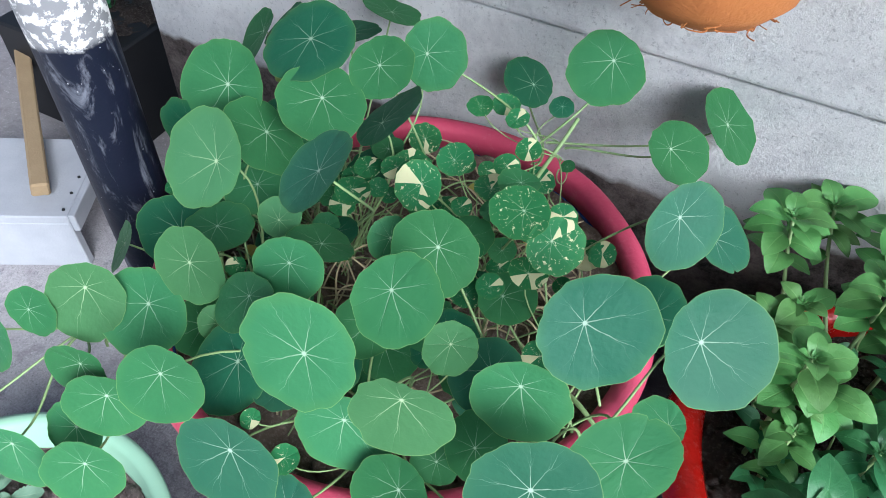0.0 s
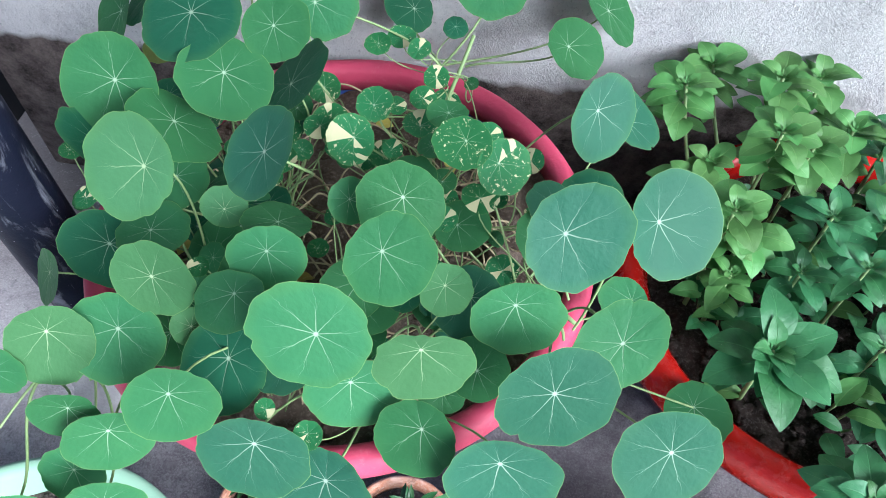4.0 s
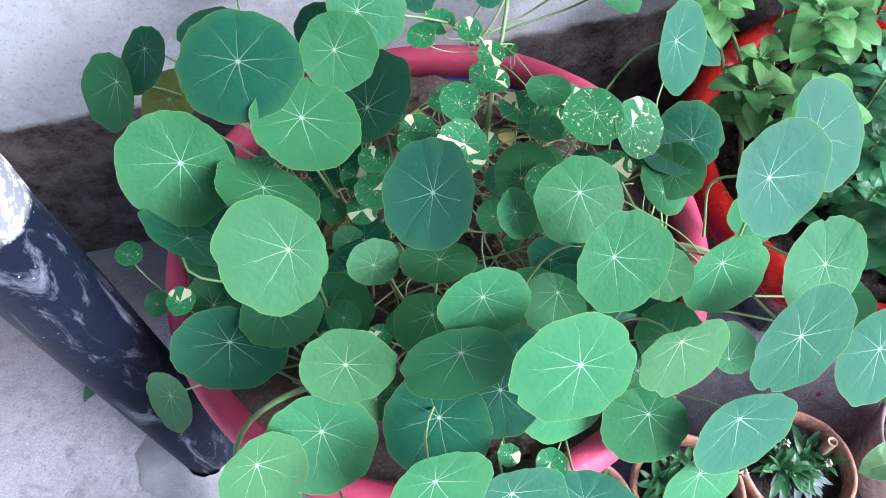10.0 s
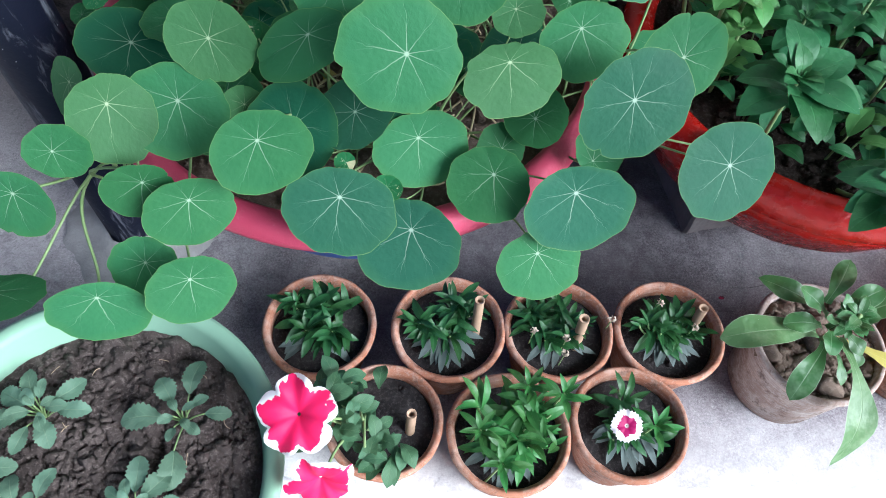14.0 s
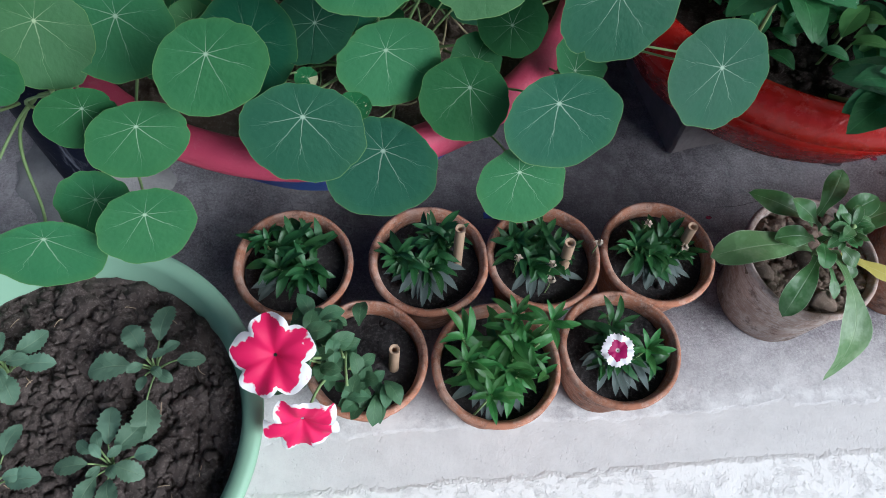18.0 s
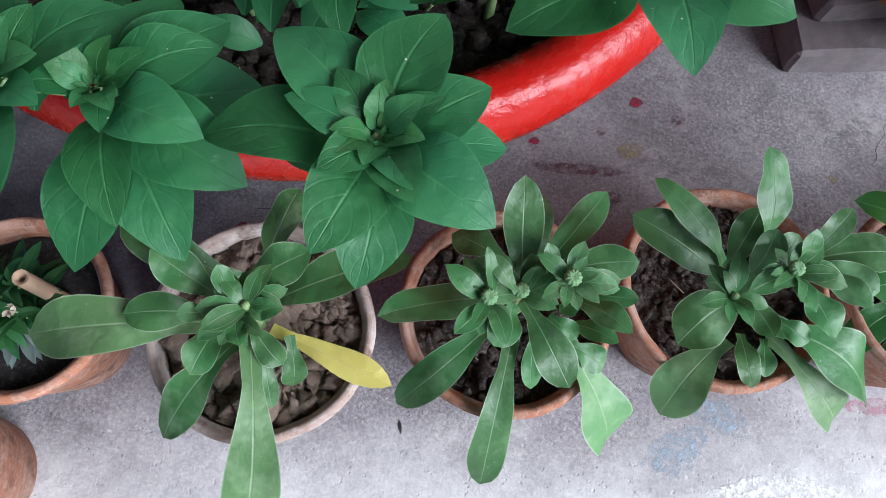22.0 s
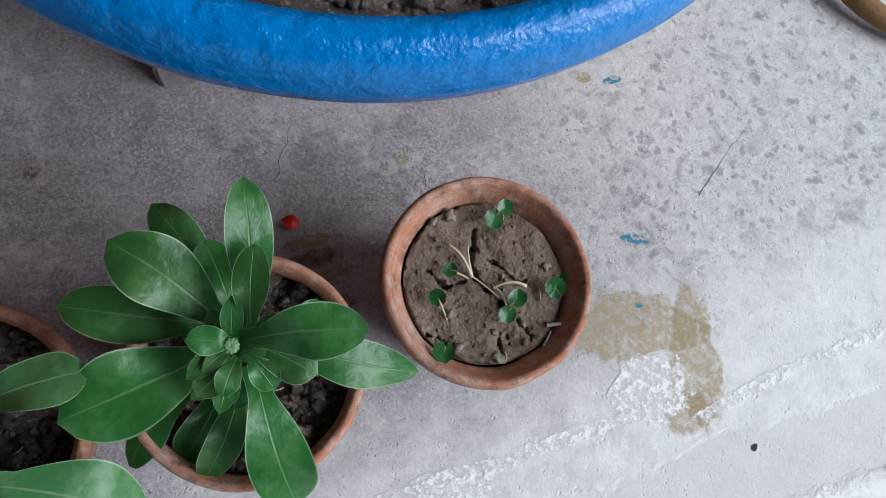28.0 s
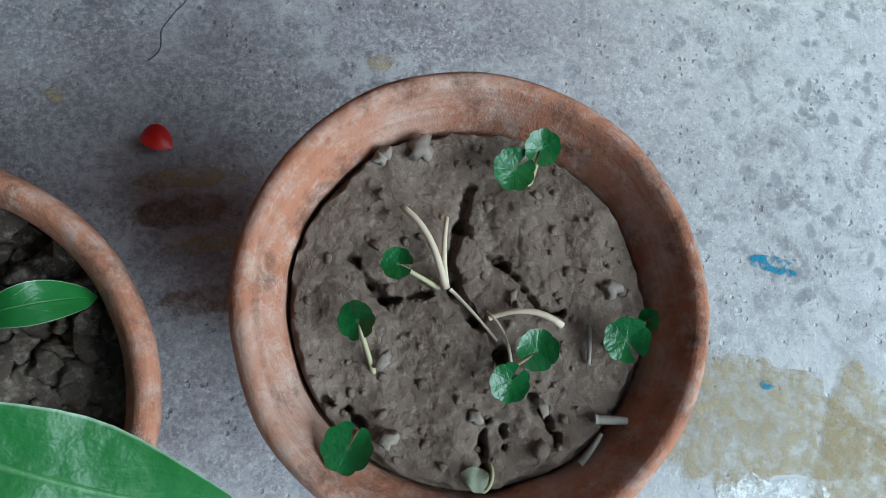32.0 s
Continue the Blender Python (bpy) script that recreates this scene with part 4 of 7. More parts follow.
DARK = "small terracotta pot with damp soil, one of two rows"
for px, py, pr in ((-0.224, 0.247, 0.064), (-0.08, 0.247, 0.065), (0.044, 0.247, 0.063), (0.171, 0.248, 0.064), (-0.148, 0.14, 0.063), (-0.017, 0.129, 0.066), (0.112, 0.141, 0.064)):
    clay_pot(px, py, pr, 0.108, clay, DARK, soil_damp, 0.02, amp=0.0018, lumps=24, size=0.0025)
clay_pot(0.336, 0.234, 0.0745, 0.118, clay_old, "greyish lime-stained clay pot with a calendula plant", soil_grey, 0.016, foot=0.8, lumps=900, size=0.0085, group="calendula pots")
clay_pot(0.496, 0.248, 0.0715, 0.12, clay, "terracotta pot with dark soil and a budding calendula", soil_black, 0.018, lumps=900, size=0.0055, group="calendula pots")
clay_pot(0.645, 0.267, 0.0725, 0.12, clay, "terracotta pot with dark soil and a leafy calendula", soil_black, 0.018, lumps=900, size=0.0055, group="calendula pots")
clay_pot(0.803, 0.264, 0.0715, 0.115, clay, "terracotta pot with crumbly soil and a glossy calendula", soil_crumb, 0.02, lumps=800, size=0.0062, group="calendula pots")
CRACKS = (((0.965, 0.321), (0.962, 0.31), (0.957, 0.298), (0.957, 0.289), (0.964, 0.278), (0.971, 0.268), (0.972, 0.258)), ((0.964, 0.249), (0.962, 0.242), (0.961, 0.232)), ((0.978, 0.255), (0.981, 0.25), (0.984, 0.241)), ((0.928, 0.3), (0.932, 0.293), (0.936, 0.287), (0.95, 0.288)), ((0.917, 0.259), (0.923, 0.256), (0.928, 0.251)), ((0.968, 0.3), (0.974, 0.296), (0.983, 0.281), (0.99, 0.279)), ((0.968, 0.247), (0.9685, 0.241)))
clay_pot(0.963, 0.2845, 0.0716, 0.1125, clay, "terracotta pot of pale silt with tiny seedlings", soil_grey, 0.0125, lumps=260, size=0.0022, amp=0.0036, group="calendula pots", thick=0.0148,
         fissure=[[(px - 0.963, py - 0.2845) for px, py in line] for line in CRACKS], shrink=0.0035)

# ---- nasturtium ----
nasturtium = empty("nasturtium", -0.182, 0.488, 0.28, "trailing nasturtium with round veined leaves, some cream-splashed", "plant")
CROWNS = [Vector(c) for c in ((0.0, 0.4, 0.292), (-0.1, 0.5, 0.29), (-0.2, 0.36, 0.29), (-0.27, 0.5, 0.29), (-0.3, 0.38, 0.292), (-0.12, 0.6, 0.292), (-0.13, 0.34, 0.29), (-0.37, 0.275, 0.355), (0.045, 0.395, 0.36), (-0.088, 0.64, 0.41))]
for pts in (((-0.27, 0.37, 0.29), (-0.33, 0.34, 0.4), (-0.39, 0.31, 0.4), (-0.37, 0.275, 0.355)), ((-0.03, 0.44, 0.29), (0.0, 0.42, 0.37), (0.03, 0.41, 0.37), (0.06, 0.39, 0.36)), ((-0.11, 0.58, 0.29), (-0.11, 0.6, 0.38), (-0.09, 0.62, 0.4), (-0.075, 0.66, 0.45))):
    tube("runner", [Vector(q) - nasturtium.location for q in pts], 0.003, 0.002, stalk_green, nasturtium, "thick pale green runner", sides=8)
leaf_no = [0]


def nasturtium_leaf(x, y, z, r, ax, ay, ox, oy, mat, stretch=1.0, turn=0.0, ruffle=0.05):
    """One shield leaf facing (ax, ay, 1), drawn out along one axis, with its stalk down to a crown in the pot."""
    leaf_no[0] += 1
    p = Vector((x, y, z))
    nrm = Vector((ax, ay, 1)).normalized()
    e1 = Vector((0, 1, 0)).cross(nrm).normalized()
    e2 = nrm.cross(e1)
    f1 = e1 * math.cos(radians(turn)) + e2 * math.sin(radians(turn))
    m = Matrix((f1 * stretch, nrm.cross(f1) / stretch, nrm)).transposed().to_4x4()
    m.translation = p - nasturtium.location
    leaf = shield("leaf", r, ox, oy, mat, nasturtium, m, leaf_no[0] * 3 + 1, wave=ruffle if r > 0.02 else 0.08, scallop=0.04 if ruffle > 0.06 else 0.018)
    if r > 0:
        rg = random.Random(leaf_no[0])
        c = min((q for q in CROWNS if q.y > 0.3 or (p.y < 0.3 and p.z < 0.45 and p.x < -0.24)), key=lambda q: (q - p).length + rg.uniform(0, 0.06) + (0.06 if q.z > 0.33 else 0))
        c = c + Vector((rg.uniform(-0.025, 0.025), rg.uniform(-0.025, 0.025), 0))
        h = (p.z - c.z)
        a = c + Vector((rg.uniform(-0.03, 0.03), rg.uniform(-0.03, 0.03), 0.45 * h)) + (p - c) * 0.12
        b = p - nrm * max(0.035, 0.4 * (p - c).length) + Vector((rg.uniform(-0.012, 0.012), rg.uniform(-0.012, 0.012), -0.01))
        b.z = max(b.z, 0.3)
        o = nasturtium.location
        back = m.inverted()
        tube("stalk", [back @ (q - o) for q in (c, a, b, p - nrm * (0.03 * r + 0.0012))], 0.0014 if r > 0.02 else 0.0008, 0.001 if r > 0.02 else 0.0006, stalk_green, leaf)


nasturtium_leaf(-0.128, 0.265, 0.504, 0.0409, 0.25, -1.54, -0.10, -0.09, leaf_green, stretch=1.03, turn=-20)
nasturtium_leaf(-0.178, 0.320, 0.512, 0.0269, -0.06, -1.06, -0.04, -0.23, leaf_green, stretch=1.13, turn=11)
nasturtium_leaf(-0.094, 0.321, 0.531, 0.0325, 0.01, -1.15, -0.06, -0.27, leaf_green, stretch=1.05, turn=63)
nasturtium_leaf(-0.093, 0.387, 0.510, 0.0335, 0.24, -1.10, -0.01, -0.19, leaf_green, stretch=1.03, turn=-0)
nasturtium_leaf(0.028, 0.360, 0.528, 0.0388, 0.24, -1.12, 0.07, -0.28, leaf_blue, stretch=1.06, turn=73)
nasturtium_leaf(0.102, 0.412, 0.492, 0.0428, 0.57, -0.74, 0.16, -0.32, leaf_blue, stretch=1.03, turn=77)
nasturtium_leaf(0.008, 0.243, 0.381, 0.0432, 0.34, -1.78, 0.13, -0.37, leaf_blue, stretch=1.09, turn=11)
nasturtium_leaf(0.139, 0.274, 0.382, 0.0439, 0.41, -1.26, -0.04, -0.12, leaf_blue, stretch=1.04, turn=15)
nasturtium_leaf(0.037, 0.270, 0.461, 0.0422, 0.35, -1.65, -0.01, -0.10, leaf_blue, stretch=1.05, turn=48)
nasturtium_leaf(0.085, 0.324, 0.452, 0.0347, 0.02, -0.71, -0.06, 0.02, leaf_green, stretch=1.17, turn=46)
nasturtium_leaf(-0.058, 0.271, 0.494, 0.0311, 0.46, -1.94, 0.05, -0.45, leaf_light, stretch=1.15, turn=27, ruffle=0.1)
nasturtium_leaf(0.002, 0.332, 0.470, 0.0337, 0.38, -1.74, 0.08, -0.35, leaf_green, stretch=1.08, turn=21)
nasturtium_leaf(-0.057, 0.262, 0.377, 0.0330, -0.19, -0.90, -0.04, -0.32, leaf_green, stretch=1.05, turn=-26)
nasturtium_leaf(-0.123, 0.211, 0.371, 0.0393, -0.20, -0.80, -0.08, -0.35, leaf_blue, stretch=1.09, turn=-8)
nasturtium_leaf(-0.177, 0.220, 0.400, 0.0402, 0.33, -1.74, 0.07, -0.30, leaf_blue, stretch=1.08, turn=-1)
nasturtium_leaf(-0.229, 0.225, 0.459, 0.0329, 0.23, -1.55, -0.05, -0.28, leaf_green, stretch=1.08, turn=37)
nasturtium_leaf(-0.299, 0.280, 0.434, 0.0373, 0.19, -0.78, 0.07, -0.22, leaf_green, stretch=1.04, turn=-20)
nasturtium_leaf(-0.341, 0.261, 0.450, 0.0323, 1.04, -1.43, 0.36, 0.00, leaf_light, stretch=1.05, turn=-45)
nasturtium_leaf(-0.318, 0.218, 0.415, 0.0252, 0.74, -2.79, -0.16, -0.27, leaf_green, stretch=1.05, turn=37)
nasturtium_leaf(-0.285, 0.209, 0.407, 0.0305, 0.88, -1.91, -0.08, -0.34, leaf_green, stretch=1.11, turn=44)
nasturtium_leaf(-0.409, 0.208, 0.411, 0.0289, 0.02, -2.28, 0.02, -0.33, leaf_green, stretch=1.05, turn=-14)
nasturtium_leaf(-0.290, 0.170, 0.357, 0.0313, 0.71, -1.54, -0.05, -0.29, leaf_green, stretch=1.10, turn=40)
nasturtium_leaf(-0.359, 0.156, 0.350, 0.0356, 0.99, -3.61, 0.03, -0.50, leaf_green, stretch=1.08, turn=29)
nasturtium_leaf(-0.335, 0.195, 0.336, 0.0271, 0.37, -1.48, -0.02, -0.14, leaf_green)
nasturtium_leaf(-0.424, 0.148, 0.375, 0.0349, 0.05, 0.65, 0.16, -0.23, leaf_green)
nasturtium_leaf(-0.378, 0.230, 0.433, 0.0221, 0.44, -1.87, 0.17, 0.01, leaf_green, stretch=1.05, turn=10)
nasturtium_leaf(-0.426, 0.358, 0.364, 0.0267, -1.07, -0.96, 0.02, -0.18, leaf_light, stretch=1.03, turn=-53)
nasturtium_leaf(-0.370, 0.384, 0.388, 0.0396, 0.08, -0.67, 0.00, -0.17, leaf_dark, stretch=1.19, turn=-11)
nasturtium_leaf(-0.274, 0.311, 0.467, 0.0313, 0.17, -1.50, 0.07, -0.02, leaf_light, stretch=1.06, turn=-23)
nasturtium_leaf(-0.198, 0.294, 0.491, 0.0318, -0.87, -0.92, -0.21, -0.25, leaf_green, stretch=1.38, turn=-8)
nasturtium_leaf(-0.318, 0.472, 0.468, 0.0422, 0.74, 0.28, 0.11, -0.17, leaf_green, stretch=1.02, turn=-14)
nasturtium_leaf(-0.298, 0.385, 0.506, 0.0400, -0.03, -1.10, -0.02, -0.34, leaf_light, stretch=1.07, turn=-82)
nasturtium_leaf(-0.197, 0.389, 0.538, 0.0356, -0.58, -0.45, -0.03, 0.08, leaf_blue, stretch=1.05, turn=72)
nasturtium_leaf(-0.375, 0.491, 0.489, 0.0437, 0.24, -1.05, 0.02, -0.14, leaf_green, stretch=1.03, turn=-46)
nasturtium_leaf(-0.279, 0.510, 0.497, 0.0409, 0.30, -0.34, 0.12, -0.12, leaf_green, stretch=1.04, turn=-20)
nasturtium_leaf(-0.320, 0.555, 0.522, 0.0491, -0.17, -0.37, 0.04, -0.10, leaf_dark, stretch=1.05, turn=-29)
nasturtium_leaf(-0.245, 0.557, 0.516, 0.0315, 0.07, -0.71, -0.04, -0.13, leaf_green, stretch=1.03, turn=84)
nasturtium_leaf(-0.221, 0.605, 0.509, 0.0340, 0.17, -1.31, 0.09, 0.24, leaf_green, stretch=1.03, turn=-55)
nasturtium_leaf(-0.228, 0.529, 0.475, 0.0404, -0.78, -0.20, 0.12, 0.23, leaf_dark, stretch=1.04, turn=-25)
nasturtium_leaf(-0.380, 0.444, 0.458, 0.0396, 1.08, 0.87, -0.05, -0.14, leaf_dark)
nasturtium_leaf(-0.375, 0.484, 0.353, 0.0317, -0.29, -0.14, -0.35, -0.19, leaf_dark)
nasturtium_leaf(-0.196, 0.381, 0.465, 0.0289, 0.11, 0.44, -0.04, -0.03, leaf_green)
nasturtium_leaf(-0.119, 0.285, 0.392, 0.0369, 0.59, -1.85, 0.03, -0.29, leaf_green, stretch=1.09, turn=33)
nasturtium_leaf(-0.217, 0.282, 0.408, 0.0403, -0.29, -0.53, -0.10, -0.14, leaf_dark)
nasturtium_leaf(-0.051, 0.327, 0.491, 0.0198, -0.04, -0.35, 0.07, -0.17, leaf_light)
nasturtium_leaf(-0.137, 0.392, 0.492, 0.0186, 0.63, -0.51, 0.06, -0.06, leaf_green)
nasturtium_leaf(-0.244, 0.387, 0.462, 0.0187, 0.17, -1.01, 0.03, 0.14, leaf_light, stretch=1.08, turn=17)
nasturtium_leaf(-0.112, 0.460, 0.436, 0.0272, -0.19, -0.12, 0.20, 0.19, leaf_green)
nasturtium_leaf(-0.156, 0.477, 0.471, 0.0220, 0.13, -0.82, 0.04, -0.14, leaf_vary, stretch=1.06, turn=-63)
nasturtium_leaf(-0.056, 0.464, 0.499, 0.0240, 0.12, -0.38, -0.07, -0.15, leaf_vary, stretch=1.04, turn=-12)
nasturtium_leaf(-0.027, 0.455, 0.487, 0.0237, 0.38, -0.61, 0.02, -0.23, leaf_vary, stretch=1.04, turn=65)
nasturtium_leaf(0.017, 0.447, 0.396, 0.0279, 0.59, -0.42, 0.08, 0.21, leaf_green)
nasturtium_leaf(0.071, 0.512, 0.362, 0.0178, 0.75, -0.51, -0.09, 0.06, leaf_light)
nasturtium_leaf(0.055, 0.560, 0.461, 0.0372, 0.93, -1.43, 0.16, 0.23, leaf_blue, stretch=1.12, turn=-63)
nasturtium_leaf(0.090, 0.588, 0.426, 0.0355, 0.61, -0.07, 0.17, 0.24, leaf_blue)
nasturtium_leaf(-0.057, 0.679, 0.514, 0.0380, 0.23, -0.67, -0.08, -0.30, leaf_green)
nasturtium_leaf(-0.411, 0.643, 0.472, 0.0305, -0.71, -0.41, -0.22, -0.31, leaf_dark)
nasturtium_leaf(-0.442, 0.627, 0.454, 0.0350, -0.92, -0.84, -0.40, -0.07, leaf_green)
nasturtium_leaf(-0.330, 0.724, 0.462, 0.0353, 0.18, 0.30, -0.03, 0.02, leaf_green)
nasturtium_leaf(-0.366, 0.687, 0.443, 0.0304, -0.13, 0.05, 0.14, 0.15, leaf_dark)
nasturtium_leaf(-0.152, 0.738, 0.416, 0.0308, 0.73, -0.38, -0.26, -0.04, leaf_dark, stretch=1.03, turn=25)
nasturtium_leaf(-0.261, 0.646, 0.466, 0.0231, -0.59, -0.32, 0.05, -0.07, leaf_dark)
nasturtium_leaf(0.022, 0.648, 0.460, 0.0329, 0.49, -0.36, 0.28, 0.07, leaf_green)
nasturtium_leaf(0.062, 0.729, 0.449, 0.0422, 0.89, -0.08, 0.05, -0.03, leaf_green)
nasturtium_leaf(0.185, 0.362, 0.290, 0.0322, -0.08, -0.00, 0.10, -0.23, leaf_green)
nasturtium_leaf(0.035, 0.302, 0.346, 0.0228, 0.18, -0.49, 0.20, 0.43, leaf_green)
nasturtium_leaf(0.110, 0.423, 0.362, 0.0224, -0.04, -0.30, -0.37, -0.03, leaf_green)
nasturtium_leaf(-0.015, 0.221, 0.321, 0.0373, 0.54, -1.67, 0.16, -0.28, leaf_green, stretch=1.09, turn=5)
nasturtium_leaf(-0.150, 0.529, 0.462, 0.0176, 0.03, -0.44, 0.03, 0.06, leaf_vary)
nasturtium_leaf(-0.103, 0.509, 0.464, 0.0174, 0.02, -0.01, 0.04, 0.10, leaf_vary)
nasturtium_leaf(-0.078, 0.513, 0.480, 0.0187, 0.02, 0.03, -0.05, -0.09, leaf_green)
nasturtium_leaf(-0.229, 0.505, 0.438, 0.0135, 0.03, -0.19, 0.01, -0.06, leaf_vary)
nasturtium_leaf(-0.234, 0.483, 0.424, 0.0171, 0.03, -0.18, 0.06, -0.07, leaf_vary)
nasturtium_leaf(-0.145, 0.638, 0.455, 0.0148, 0.02, -0.21, -0.03, 0.01, leaf_vary)
nasturtium_leaf(-0.123, 0.612, 0.464, 0.0118, -0.00, -0.40, 0.04, -0.02, leaf_vary)
nasturtium_leaf(-0.104, 0.603, 0.438, 0.0131, 0.03, -0.44, 0.00, 0.01, leaf_vary)
nasturtium_leaf(-0.166, 0.620, 0.458, 0.0133, -0.01, -0.36, -0.04, -0.04, leaf_vary)
nasturtium_leaf(-0.060, 0.521, 0.428, 0.0106, 0.22, -0.44, 0.06, -0.08, leaf_vary)
nasturtium_leaf(-0.088, 0.484, 0.466, 0.0145, -0.01, -0.07, 0.11, -0.03, leaf_green)
nasturtium_leaf(-0.194, 0.500, 0.456, 0.0155, 0.06, -0.00, 0.03, -0.06, leaf_vary)
nasturtium_leaf(-0.405, 0.422, 0.401, 0.0122, -0.10, -0.28, 0.04, 0.01, leaf_vary)
nasturtium_leaf(-0.450, 0.479, 0.398, 0.0117, 0.17, -0.13, 0.12, 0.02, leaf_vary)
nasturtium_leaf(-0.440, 0.450, 0.356, 0.0118, 0.02, -0.30, 0.06, 0.04, leaf_green)
nasturtium_leaf(-0.174, 0.281, 0.399, 0.0101, -0.26, -0.36, 0.08, 0.00, leaf_vary)
nasturtium_leaf(-0.173, 0.244, 0.412, 0.0081, 0.00, -0.28, -0.13, 0.01, leaf_vary)
nasturtium_leaf(-0.143, 0.239, 0.388, 0.0122, 0.02, -0.15, 0.06, -0.13, leaf_vary)
nasturtium_leaf(-0.272, 0.498, 0.383, 0.0126, 0.01, -0.28, -0.06, 0.00, leaf_green)
nasturtium_leaf(-0.118, 0.337, 0.464, 0.0243, 0.20, -0.40, -0.22, -0.42, leaf_green)
nasturtium_leaf(-0.208, 0.349, 0.441, 0.0244, 0.01, -0.27, -0.27, -0.27, leaf_green)
nasturtium_leaf(-0.094, 0.660, 0.458, 0.0128, 0.02, -0.45, 0.00, -0.13, leaf_dark)
nasturtium_leaf(-0.247, 0.336, 0.456, 0.0088, 0.05, -0.30, -0.15, -0.35, leaf_vary)
nasturtium_leaf(-0.058, 0.447, 0.407, 0.0263, 0.01, -0.23, 0.20, 0.00, leaf_green)


# thin dry runners tangled over the pot's soil
for k in range(120):
    rg = random.Random(500 + k)
    a, q = rg.uniform(0, 6.283), 0.19 * math.sqrt(rg.random())
    s = Vector((q * math.cos(a), q * math.sin(a), 0.012 + rg.uniform(0, 0.03)))
    h = rg.uniform(0, 6.283)
    ln = rg.uniform(0.04, 0.11)
    e = s + Vector((math.cos(h), math.sin(h), rg.uniform(-0.1, 0.5))) * ln
    if math.hypot(e.x, e.y) > 0.2:
        e.x, e.y = e.x * 0.7, e.y * 0.7
    m1 = s + (e - s) * 0.35 + Vector((rg.uniform(-0.03, 0.03), rg.uniform(-0.03, 0.03), rg.uniform(0.0, 0.05)))
    m2 = s + (e - s) * 0.7 + Vector((rg.uniform(-0.03, 0.03), rg.uniform(-0.03, 0.03), rg.uniform(0.0, 0.05)))
    tube("runner", [s, m1, m2, e], 0.0012, 0.0008, stalk_brown if k % 3 else stalk_green, nasturtium, sides=5)
for k in range(26):
    rg = random.Random(1200 + k)
    nasturtium_leaf(rg.uniform(-0.26, -0.03), rg.uniform(0.44, 0.6), rg.uniform(0.4, 0.455), rg.uniform(0.01, 0.018), rg.uniform(-0.3, 0.3), rg.uniform(-0.6, 0.0), 0, 0, leaf_vary if k % 4 else leaf_green)
for k in range(24):
    rg = random.Random(2200 + k)
    a, q = rg.uniform(2.9, 6.5), 0.235 * math.sqrt(rg.uniform(0.12, 1))
    nasturtium_leaf(-0.17 + q * math.cos(a), 0.488 + q * math.sin(a), rg.uniform(0.345, 0.415), rg.uniform(0.02, 0.034), rg.uniform(-0.35, 0.35), rg.uniform(-0.7, 0.05), rg.uniform(-0.2, 0.2), rg.uniform(-0.2, 0.2), rg.choice((leaf_green, leaf_dark, leaf_green, leaf_blue)))
for k in range(7):
    rg = random.Random(2300 + k)
    nasturtium_leaf(rg.uniform(-0.4, -0.24), rg.uniform(0.43, 0.62), rg.uniform(0.35, 0.43), rg.uniform(0.022, 0.036), rg.uniform(-0.5, 0.2), rg.uniform(-0.6, 0.1), 0, -0.1, leaf_dark if k % 3 else leaf_green)
nasturtium_leaf(-0.410, 0.640, 0.41, 0.03, -0.2, -0.3, 0, 0, leaf_sallow)
# small leaves low in the tangle
for k in range(46):
    rg = random.Random(900 + k)
    a, q = rg.uniform(0, 6.283), 0.2 * math.sqrt(rg.random())
    nasturtium_leaf(-0.182 + q * math.cos(a), 0.488 + q * math.sin(a), rg.uniform(0.33, 0.4), rg.uniform(0.008, 0.019), rg.uniform(-0.4, 0.4), rg.uniform(-0.7, 0.1), 0, 0,
                    leaf_vary if rg.random() < (0.65 if a < 3.1 else 0.25) else rg.choice((leaf_green, leaf_dark, leaf_light)))
for dx, dy, az in ((-0.16, -0.06, 20), (-0.12, -0.13, 80), (0.1, 0.1, 140), (0.02, 0.16, 60)):
    blade("withered_leaf", (dx, dy, 0.035), (dx + 0.022 * math.cos(az), dy + 0.022 * math.sin(az), 0.04), 0.018, yellow_leaf, nasturtium, 0.2, 0.5, label="withered yellow leaf")


# ---- calendulas ----
bud_green = plain_material("green_bud", (0.12, 0.24, 0.1), (0.2, 0.33, 0.16), 300, 0.7, 0.6, fine=900)

def long_leaf(plant, base, tip, width, mat, arch=0.12, power=0.58, widest=0.66, curl=0.0, fold=0.16):
    o = plant.location
    blade("leaf", Vector(base) - o, Vector(tip) - o, width, mat, plant, arch, widest, power, fold, rng.uniform(-16, 16), 0.14, curl=curl,
          label="yellowing drooping leaf" if mat == yellow_leaf else "", n=16, foot=0.42)


